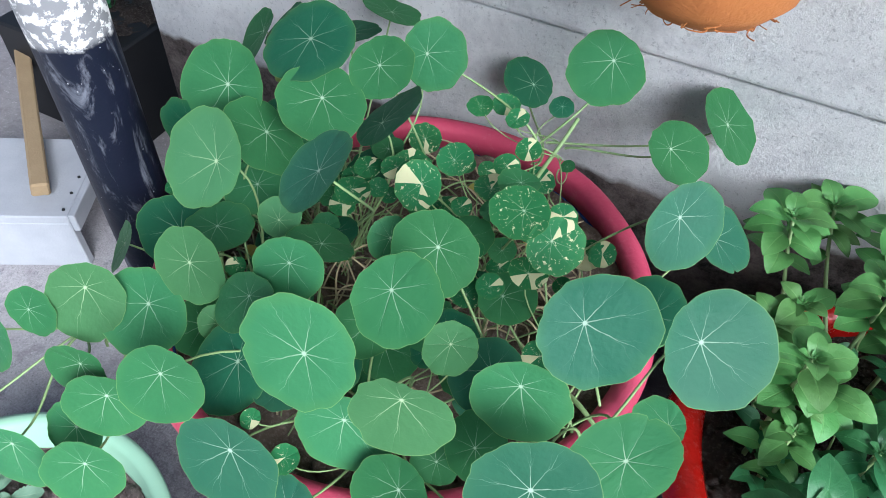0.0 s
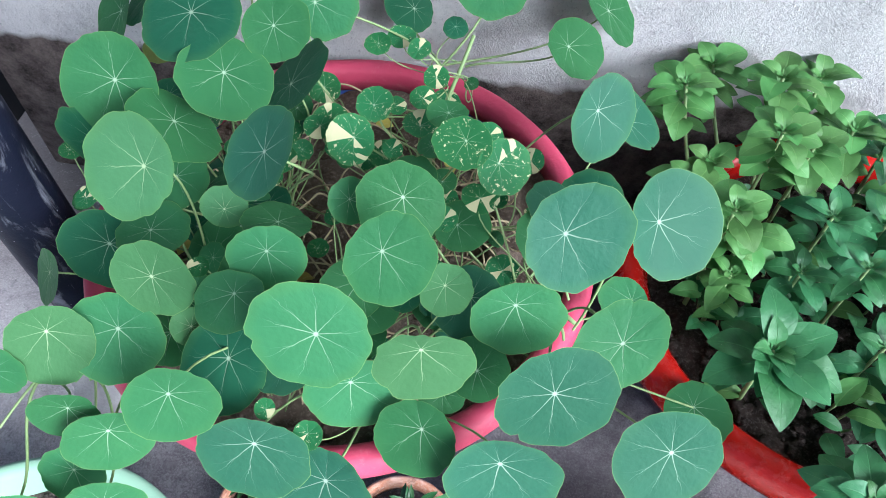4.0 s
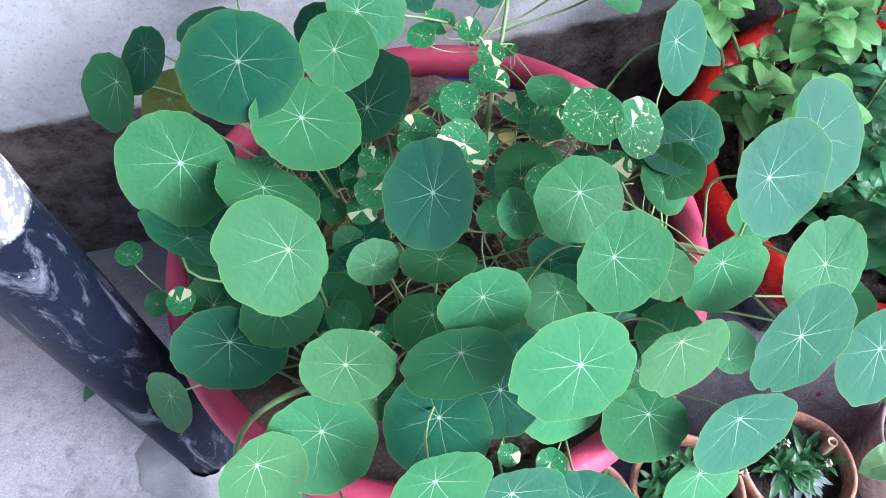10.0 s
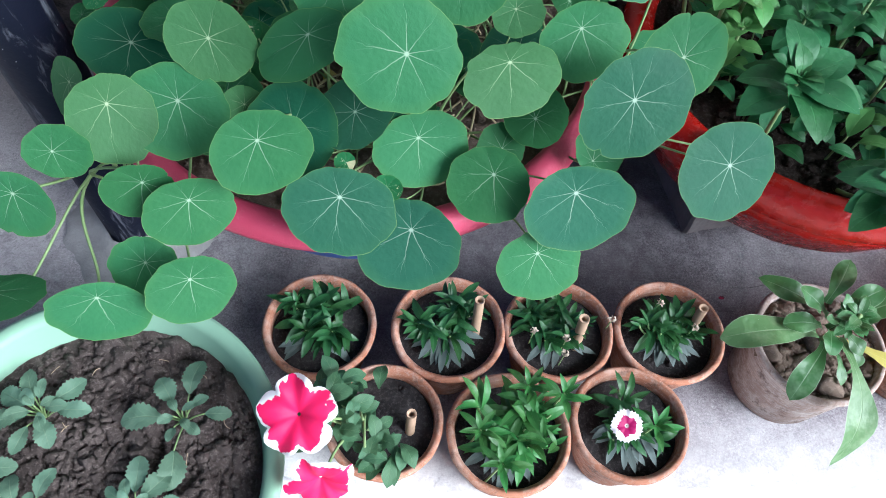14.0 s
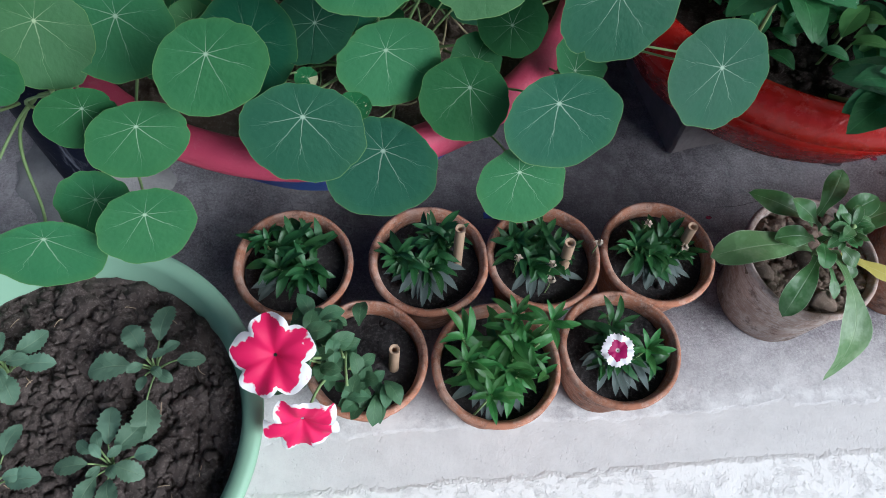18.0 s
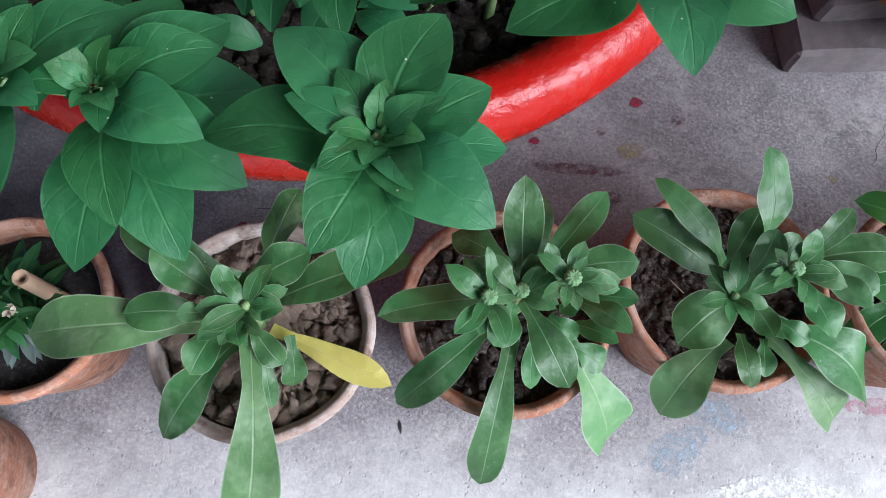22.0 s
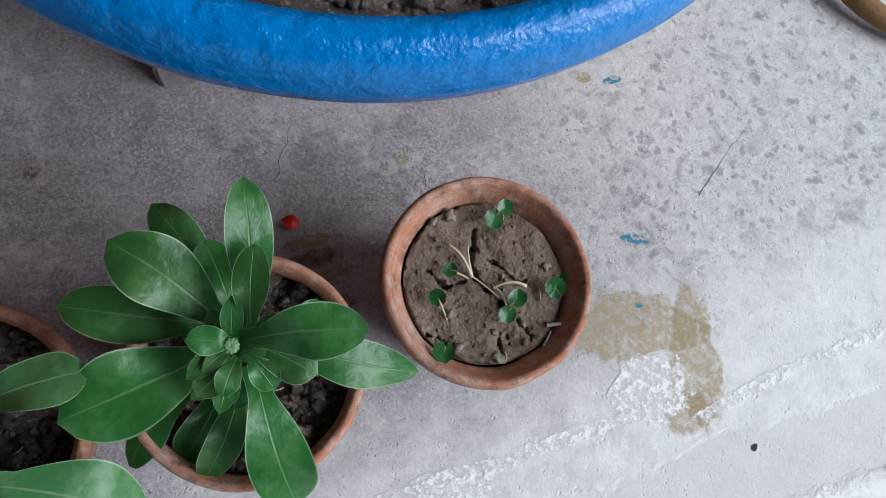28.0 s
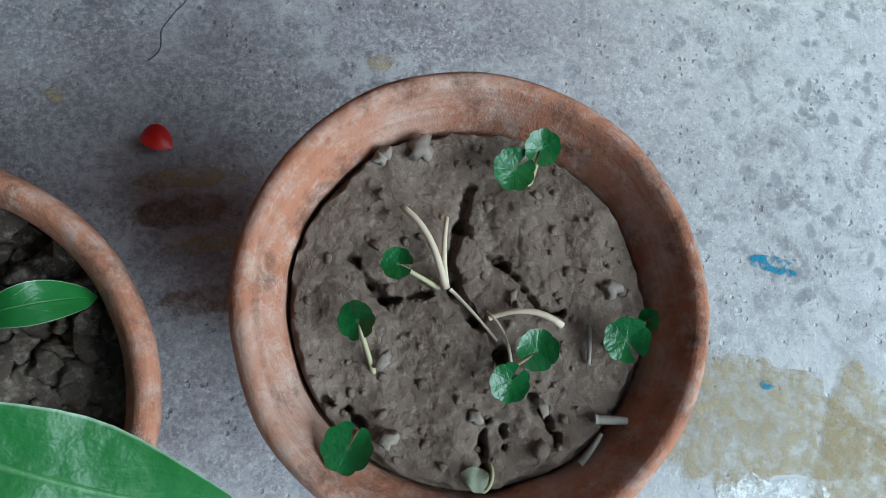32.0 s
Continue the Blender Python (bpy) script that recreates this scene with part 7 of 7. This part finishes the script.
for pts, r0, r1 in (((( 0.9545, 0.289, 0.102), (0.952, 0.3, 0.1075), (0.95, 0.307, 0.108), (0.943, 0.314, 0.106)), 0.0012, 0.0009), (((0.955, 0.289, 0.102), (0.9535, 0.299, 0.1065), (0.9562, 0.31, 0.106)), 0.0009, 0.0007), (((0.967, 0.279, 0.102), (0.979, 0.283, 0.108), (0.9885, 0.275, 0.105)), 0.0008, 0.0011), (((0.956, 0.2885, 0.102), (0.962, 0.281, 0.1045), (0.9685, 0.272, 0.103)), 0.0006, 0.0004), (((0.972, 0.262, 0.102), (0.972, 0.274, 0.109), (0.966, 0.281, 0.104)), 0.0006, 0.0004)):
    tagged(tube("dry_rootlet", pts, r0, r1, root_white, None, sides=7), "pale dry rootlet lying on the silt", "twig", "dry rootlets", "thing")
chip_grey = plain_material("weathered_grey_wood", (0.2, 0.17, 0.14), (0.36, 0.32, 0.28), 150, 0.9, 0.5)
for pts, r0, r1 in ((((0.9975, 0.275, 0.103), (0.997, 0.269, 0.1035), (0.9958, 0.263, 0.103)), 0.0008, 0.0007), (((0.996, 0.2468, 0.1025), (1.001, 0.2462, 0.1035), (1.0055, 0.2455, 0.103)), 0.0015, 0.0012), (((0.9905, 0.2345, 0.1005), (0.994, 0.238, 0.102), (0.9975, 0.2425, 0.102)), 0.0012, 0.0007)):
    tagged(tube("wood_chip", pts, r0, r1, chip_grey, None, sides=6), "thin weathered grey wood chip on the silt", "twig", "wood chips", "thing")

grit_stone = plain_material("pale_grit_stone", (0.17, 0.135, 0.11), (0.28, 0.23, 0.19), 90, 0.9, 0.5)
for k, (gx, gy, gs) in enumerate(((0.951, 0.333, 0.0052), (0.938, 0.331, 0.003), (0.9805, 0.2515, 0.0022), (0.934, 0.2465, 0.0038), (0.9765, 0.2825, 0.0022), (0.975, 0.285, 0.0016), (1.0065, 0.285, 0.004), (0.9398, 0.3322, 0.003), (0.9344, 0.269, 0.0024), (0.9602, 0.2507, 0.003))):
    cv, cf = CLODS[k % 6]
    grit = link_mesh("pebble", [Vector((c.x * gs * (1.3 if k % 3 == 2 else 0.85), c.y * gs * 0.8, c.z * gs * 0.7)) for c in cv], cf, grit_stone)
    grit.matrix_world = pose(gx, gy, 0.1012 + 0.2 * gs, 0, 0, 50 * k)
    tagged(grit, "small pale pebble lying on the cracked silt", "pebble", "pebbles on the silt", "thing")

# dry fibres among the crumbs of the calendula pots
fibre_tan = plain_material("dry_tan_fibre", (0.3, 0.22, 0.14), (0.45, 0.35, 0.24), 90, 0.85, 0.2)
for k in range(100):
    rg = random.Random(4100 + k)
    qx, qy, qr = (-0.423, 0.075, 0.145) if k > 69 else (0.934, 0.613, 0.2) if k > 25 else ((0.803, 0.26, 0.048), (0.646, 0.268, 0.05), (0.495, 0.251, 0.05), (0.803, 0.26, 0.048))[k % 4]
    a, q = rg.uniform(0, 6.283), qr * rg.uniform(0.4, 1.0)
    if 25 < k < 70:
        a = rg.uniform(3.5, 5.9)
    c = Vector((qx + q * math.cos(a), qy + q * math.sin(a), 0.1045 if k < 26 else 0.293 if k < 70 else 0.1155))
    h, ln = rg.uniform(0, 6.283), rg.uniform(0.006, 0.016)
    dv = Vector((math.cos(h) * ln, math.sin(h) * ln, 0))
    e = c + dv
    if math.hypot(e.x - qx, e.y - qy) > qr * 1.08:
        e = c - dv
    tagged(tube("dry_fibre", [c, (c + e) / 2 + Vector((rg.uniform(-0.004, 0.004), rg.uniform(-0.004, 0.004), 0.003)), e], 0.0005, 0.0003, fibre_tan, None, sides=5), "thin tan dry fibre lying on crumbly pot soil", "twig", "dry fibres", "thing")

# ---- plants in the blue pot ----
woody = plain_material("woody_stem", (0.3, 0.19, 0.13), (0.42, 0.3, 0.2), 80, 0.8, 0.4)
jagged = blade_material("jagged_green_leaf", (0.05, 0.15, 0.05), (0.11, 0.24, 0.08), (0.22, 0.36, 0.15), 0.55, 0.7)
for sx, sy, hx, hy, hz, rr, n in ((0.824, 0.514, 0.829, 0.53, 0.33, 0.0062, 0), (0.976, 0.486, 0.978, 0.484, 0.315, 0.004, 10), (0.94, 0.515, 0.936, 0.512, 0.31, 0.0035, 8), (0.99, 0.46, 0.988, 0.455, 0.305, 0.003, 6),
                                   (1.035, 0.482, 1.036, 0.48, 0.315, 0.004, 9), (1.075, 0.515, 1.077, 0.512, 0.315, 0.004, 9), (1.0, 0.6, 1.0, 0.61, 0.35, 0.005, 9), (0.88, 0.62, 0.875, 0.63, 0.35, 0.005, 9), (1.1, 0.6, 1.1, 0.6, 0.34, 0.004, 8)):
    shrub = empty("cut_back_shrub", sx, sy, 0.268, "cut-back woody stem with jagged green shoots" if n else "bare cut woody stem in crumbly soil", "plant", "stems in the blue pot")
    v = Vector((hx - sx, hy - sy, hz - 0.268))
    tube("stem", [(0, 0, 0), v * 0.5 + Vector((0.004, 0, 0)), v], rr, rr * 0.8, woody, shrub, sides=9)
    for k in range(n):
        rg = random.Random(int(sx * 1000) + k)
        b = v * rg.uniform(0.35, 1.0)
        a, up, ln = 2.4 * k + rg.uniform(-0.4, 0.4), rg.uniform(-0.25, 0.45), rg.uniform(0.032, 0.052)
        blade("leaf", b, b + Vector((math.cos(a) * math.cos(up), math.sin(a) * math.cos(up), math.sin(up))) * ln, ln * 0.78, jagged if k % 3 else bushy_young, shrub, 0.15, 0.52, 0.6, 0.2, rg.uniform(-20, 20), 0.08, 5, stalk=0.2, n=20)

# ---- things at the edges ----
coir = plain_material("orange_coir_fibre", (0.3, 0.085, 0.02), (0.42, 0.17, 0.045), 25, 0.95, 0.8)
basket = empty("coir_basket", 0.005, 0.668, 0.6, "round hanging basket of orange-brown coir fibre against the wall", "hanging basket")
lathe("coir_liner", [(0.0, -0.012), (0.03, -0.008), (0.055, 0.003), (0.072, 0.022), (0.079, 0.05), (0.081, 0.09), (0.076, 0.092), (0.07, 0.06), (0.0, 0.05)], coir, basket, seg=56, wob=0.05)
for k in range(70):
    rg = random.Random(1500 + k)
    a, q = rg.uniform(0, 6.283), rg.uniform(0.03, 0.078)
    z = -0.008 + 0.03 * (q / 0.075) ** 3
    c = Vector((q * math.cos(a), q * math.sin(a), z))
    tube("fibre", [c, c + Vector((rg.uniform(-0.01, 0.01), rg.uniform(-0.01, 0.01), -0.004)), c + Vector((rg.uniform(-0.018, 0.018), rg.uniform(-0.018, 0.018), rg.uniform(-0.003, 0.004)))], 0.0007, 0.0005, coir, basket, sides=4)
tube("hook_wire", [(0, 0.07, 0.085), (0, 0.076, 0.12), (0, 0.082, 0.15)], 0.0015, 0.0015, pipe_black, basket)

matte_black = plain_material("matte_black_plastic", (0.006, 0.006, 0.007), (0.012, 0.012, 0.013), 20, 0.6, 0.1)
planter = empty("square_planter", -1.02, 0.86, 0, "black square plastic planter with a broad-leaved plant", "planter")
slab("box", -0.13, -0.13, 0.0, 0.13, 0.13, 0.2, matte_black, planter, bevel=0.004)
soil(planter, 0, 0, 0.12, 0.202, soil_dark, 40, 0.006, 77)
for k in range(12):
    a = 2.4 * k
    b = Vector((0.02 * math.cos(a), 0.02 * math.sin(a), 0.2))
    blade("leaf", b, b + Vector((0.13 * math.cos(a), 0.13 * math.sin(a), 0.12 - 0.008 * k)), 0.06, bushy_leaf, planter, 0.2, 0.5, stalk=0.15)
timber = plain_material("rough_yellow_timber", (0.26, 0.18, 0.1), (0.38, 0.28, 0.16), 30, 0.85, 0.5)
plank = slab("timber_batten", -0.013, -0.26, -0.012, 0.013, 0.26, 0.012, timber, bevel=0.003, wob=0.001)
plank.matrix_world = pose(-1.02, 0.66, 0.135, 0, 12, 52)
tagged(plank, "rough yellowish timber batten leaning by the white board", "timber", kind="thing")
white_board_mat = plain_material("chipped_white_board", (0.3, 0.31, 0.335), (0.46, 0.47, 0.49), 22, 0.75, 0.4)
board = empty("board_box", -0.89, 0.5, 0, "low white-painted wooden box with nailed edge", "box")
slab("top_board", -0.13, -0.07, 0.1, 0.11, 0.11, 0.115, white_board_mat, board, bevel=0.002)
slab("side_board", -0.128, -0.068, 0.0, 0.108, -0.05, 0.099, white_board_mat, board, bevel=0.002)
slab("side_board", -0.128, 0.09, 0.0, 0.108, 0.108, 0.099, white_board_mat, board, bevel=0.002)
slab("edge_strip", 0.111, -0.07, 0.085, 0.121, 0.11, 0.118, white_board_mat, board, bevel=0.0015)
for k in range(5):
    lathe("nail_head", [(0.0, 0.1175), (0.0022, 0.1172), (0.0026, 0.1155)], matte_black, board, seg=10, cx=0.1, cy=-0.055 + 0.036 * k)
board.rotation_euler = (0, 0, radians(28))

teal = empty("painted_pot", 1.62, 0.68, 0, "large faded teal pot standing at the platform's end", "plant pot", "painted tubs")
lathe("pot_body", [(0.1, 0.0), (0.12, 0.002), (0.165, 0.2), (0.175, 0.22), (0.175, 0.25), (0.16, 0.252), (0.15, 0.23), (0.14, 0.2), (0.0, 0.2)], teal_paint, teal, seg=64, wob=0.01)
husk = plain_material("dry_brown_husk", (0.12, 0.06, 0.02), (0.3, 0.18, 0.08), 50, 0.9, 0.6)
ring = tube("dry_husk", [(1.466, 0.526, 0.014), (1.37, 0.53, 0.02), (1.41, 0.46, 0.018), (1.52, 0.41, 0.014)], 0.014, 0.009, husk, None, "", 8)
tagged(ring, "curled dry brown husk lying on the concrete", "debris", kind="thing")
petal_red = plain_material("fallen_red_petal", (0.55, 0.01, 0.01), (0.4, 0.005, 0.005), 90, 0.4, 0.2)
tagged(blade("fallen_petal", (0.843, 0.38, 0.002), (0.856, 0.372, 0.004), 0.011, petal_red, None, 0.3, 0.6, 0.5, 0.6), "small curled red petal fallen on the concrete", "petal", kind="thing")
tagged(blade("fallen_leaf", (-0.66, 0.53, 0.002), (-0.63, 0.555, 0.004), 0.02, velvet_leaf, None, 0.25, 0.5), "small dull green leaf fallen on the concrete", "leaf", kind="thing")


# ---- paint and stains on the concrete ----
crack_dark = plain_material("dark_crack", (0.05, 0.046, 0.046), (0.09, 0.084, 0.084), 60, 0.95, 0.2)
for cx0, cy0, cx1, cy1, seed in ((0.845, 0.415, 0.872, 0.47, 1), (0.962, 0.37, 0.965, 0.4, 2), (1.2, 0.33, 1.26, 0.38, 3), (0.3, 0.36, 0.5, 0.375, 4), (0.0, 0.33, -0.25, 0.35, 6)):
    n = 24
    line = [(cx0 + (cx1 - cx0) * t / n + 0.004 * noise.noise((t * 0.2, seed, 0)), cy0 + (cy1 - cy0) * t / n + 0.004 * noise.noise((t * 0.2, 0, seed)), 0.0) for t in range(n + 1)]
    tube("crack", line, 0.0004, 0.00015, crack_dark, floor, "fine dark crack", sides=4, cap=False)

def mark(x, y, w, d, rot, col, seed, lift=0.0006):
    """A thin ragged film of dried paint."""
    rg = random.Random(seed)
    n = 26
    V = [(0, 0, 0)]
    for j in range(n):
        a = 2 * math.pi * j / n
        k = 1 + 0.5 * noise.noise((1.6 * math.cos(a) + seed, 1.6 * math.sin(a), 0.5)) + 0.3 * noise.noise((5 * math.cos(a), 5 * math.sin(a) + seed, 0.2))
        V.append((w * 0.5 * k * math.cos(a), d * 0.5 * k * math.sin(a), 0))
    ob = link_mesh("paint_mark", V, [(0, 1 + j, 1 + (j + 1) % n) for j in range(n)], col, floor)
    ob.matrix_local = pose(x, y, lift, 0, 0, rot)
    return ob


def film(name, a, b, lo=0.42, hi=0.6, most=1.0, edge=4.0):
    """Worn paint: patchy, with the concrete showing through."""
    m, nt, p = material(name, 0.75, 0, 0.3)
    oc = coords(nt)
    paint(nt, p, mix(nt, noise_node(nt, oc, 60, 5), a, b))
    hole = ramp(nt, noise_node(nt, oc, 120, 7, 0.75), [(lo, (0,)), (hi, (1,))])
    gen = nt.nodes.new("ShaderNodeVectorMath")
    gen.operation = "MULTIPLY_ADD"
    gen.inputs[1].default_value, gen.inputs[2].default_value = (2, 2, 0), (-1, -1, 0)
    nt.links.new(coords(nt, "Generated"), gen.inputs[0])
    size = nt.nodes.new("ShaderNodeVectorMath")
    size.operation = "LENGTH"
    nt.links.new(gen.outputs[0], size.inputs[0])
    worn = calc(nt, "ADD", size.outputs["Value"], calc(nt, "MULTIPLY_ADD", noise_node(nt, oc, 90, 6, 0.75), 1.6, -0.8))
    nt.links.new(calc(nt, "MULTIPLY", hole, calc(nt, "MULTIPLY", calc(nt, "MULTIPLY", calc(nt, "SUBTRACT", 0.95, worn), edge, clamp=True), most)), p.inputs["Alpha"])
    return m


drip_red = film("dried_crimson_paint", (0.24, 0.015, 0.045), (0.32, 0.03, 0.07), 0.34, 0.5)
drip_rose = film("faint_rose_stain", (0.45, 0.2, 0.27), (0.5, 0.26, 0.32), 0.42, 0.7)
drip_wine = film("dried_wine_paint", (0.16, 0.05, 0.08), (0.22, 0.09, 0.11), 0.4, 0.7)
drip_blue = film("dried_blue_paint", (0.02, 0.16, 0.28), (0.05, 0.25, 0.38), 0.42, 0.56)
drip_ochre = film("ochre_wash_stain", (0.36, 0.27, 0.13), (0.46, 0.37, 0.21), 0.36, 0.58, 0.62, 5.0)
drip_white = film("lime_splash", (0.82, 0.81, 0.79), (0.74, 0.73, 0.71), 0.41, 0.57, 1.0, 6.0)
drip_slate = film("pale_blue_wash", (0.3, 0.38, 0.46), (0.36, 0.42, 0.48), 0.42, 0.66)
drip_rust_shade = film("rust_and_shade_wash", (0.14, 0.07, 0.035), (0.2, 0.11, 0.06), 0.34, 0.75)
tar = film("black_tar_spot", (0.012, 0.012, 0.014), (0.02, 0.02, 0.02), 0.1, 0.2)
mark(0.634, 0.47, 0.011, 0.011, 0, drip_red, 0.3, 0.000300)
mark(0.671, 0.453, 0.014, 0.012, 20, drip_wine, 2.0, 0.000312)
mark(0.55, 0.474, 0.008, 0.008, 0, drip_red, 3.7, 0.000324)
mark(0.606, 0.376, 0.024, 0.018, 30, drip_wine, 5.4, 0.000336)
mark(0.579, 0.403, 0.085, 0.012, -4, drip_wine, 7.1, 0.000348)
mark(0.6, 0.44, 0.012, 0.008, 10, drip_wine, 8.8, 0.000360)
mark(0.54, 0.43, 0.01, 0.008, 0, drip_red, 10.5, 0.000372)
mark(0.625, 0.422, 0.03, 0.02, 0, drip_ochre, 12.2, 0.000384)
mark(0.807, 0.2, 0.05, 0.02, 0, drip_rose, 13.9, 0.000396)
mark(1.127, 0.305, 0.03, 0.009, -20, drip_blue, 15.6, 0.000408)
mark(1.154, 0.45, 0.022, 0.008, 0, drip_blue, 17.3, 0.000420)
mark(1.126, 0.457, 0.014, 0.012, 0, drip_ochre, 19.0, 0.000432)
mark(0.645, 0.163, 0.06, 0.035, 30, drip_slate, 20.7, 0.000444)
mark(0.68, 0.19, 0.05, 0.03, -30, drip_slate, 22.4, 0.000456)
mark(0.641, 0.117, 0.018, 0.008, -40, drip_blue, 24.1, 0.000468)
tagged(slab("plastic_scrap", -0.003, 0.35, 0.001, 0.018, 0.359, 0.0025, navy_paint, bevel=0.0004), "small flat blue plastic scrap on the concrete", "scrap", kind="thing")
mark(1.1, 0.236, 0.125, 0.062, -14, drip_ochre, 27.5, 0.000492)
mark(1.148, 0.192, 0.05, 0.105, -12, drip_ochre, 29.2, 0.000504)
mark(1.132, 0.158, 0.045, 0.03, 20, drip_ochre, 30.9, 0.000516)
mark(1.104, 0.184, 0.075, 0.062, 0, drip_white, 32.6, 0.000528)
mark(1.028, 0.164, 0.13, 0.016, 2, drip_white, 34.3, 0.000540)
mark(0.93, 0.157, 0.12, 0.016, -2, drip_white, 36.0, 0.000552)
mark(1.2, 0.163, 0.14, 0.014, 10, drip_white, 52.1, 0.000556)
mark(1.3, 0.174, 0.12, 0.012, 6, drip_white, 55.3, 0.000560)
mark(1.177, 0.115, 0.008, 0.006, 40, tar, 37.7, 0.000564)
mark(0.426, 0.18, 0.003, 0.012, 10, tar, 39.4, 0.000576)
mark(1.115, 0.25, 0.008, 0.005, 0, drip_blue, 41.1, 0.000588)
mark(0.9, 0.14, 0.1, 0.03, 10, drip_white, 42.8, 0.000600)
mark(0.72, 0.13, 0.12, 0.03, 0, drip_white, 44.5, 0.000612)
mark(0.29, 0.345, 0.008, 0.007, 0, drip_red, 46.2, 0.000624)
mark(0.24, 0.36, 0.006, 0.006, 0, drip_wine, 47.9, 0.000636)
mark(0.86, 0.36, 0.05, 0.012, 0, drip_ochre, 49.6, 0.000648)
mark(0.87, 0.33, 0.04, 0.01, 5, drip_ochre, 51.3, 0.000660)
# rust stain and the silt pot's brown shadow, both painted as film
mark(0.862, 0.346, 0.055, 0.016, 4, drip_rust_shade, 53.0, 0.000672)
mark(0.870, 0.305, 0.05, 0.012, 0, drip_rust_shade, 54.7, 0.000684)
mark(0.948, 0.411, 0.014, 0.01, 0, drip_ochre, 56.4, 0.000696)
mark(0.807, 0.399, 0.01, 0.009, 0, drip_ochre, 58.1, 0.000708)
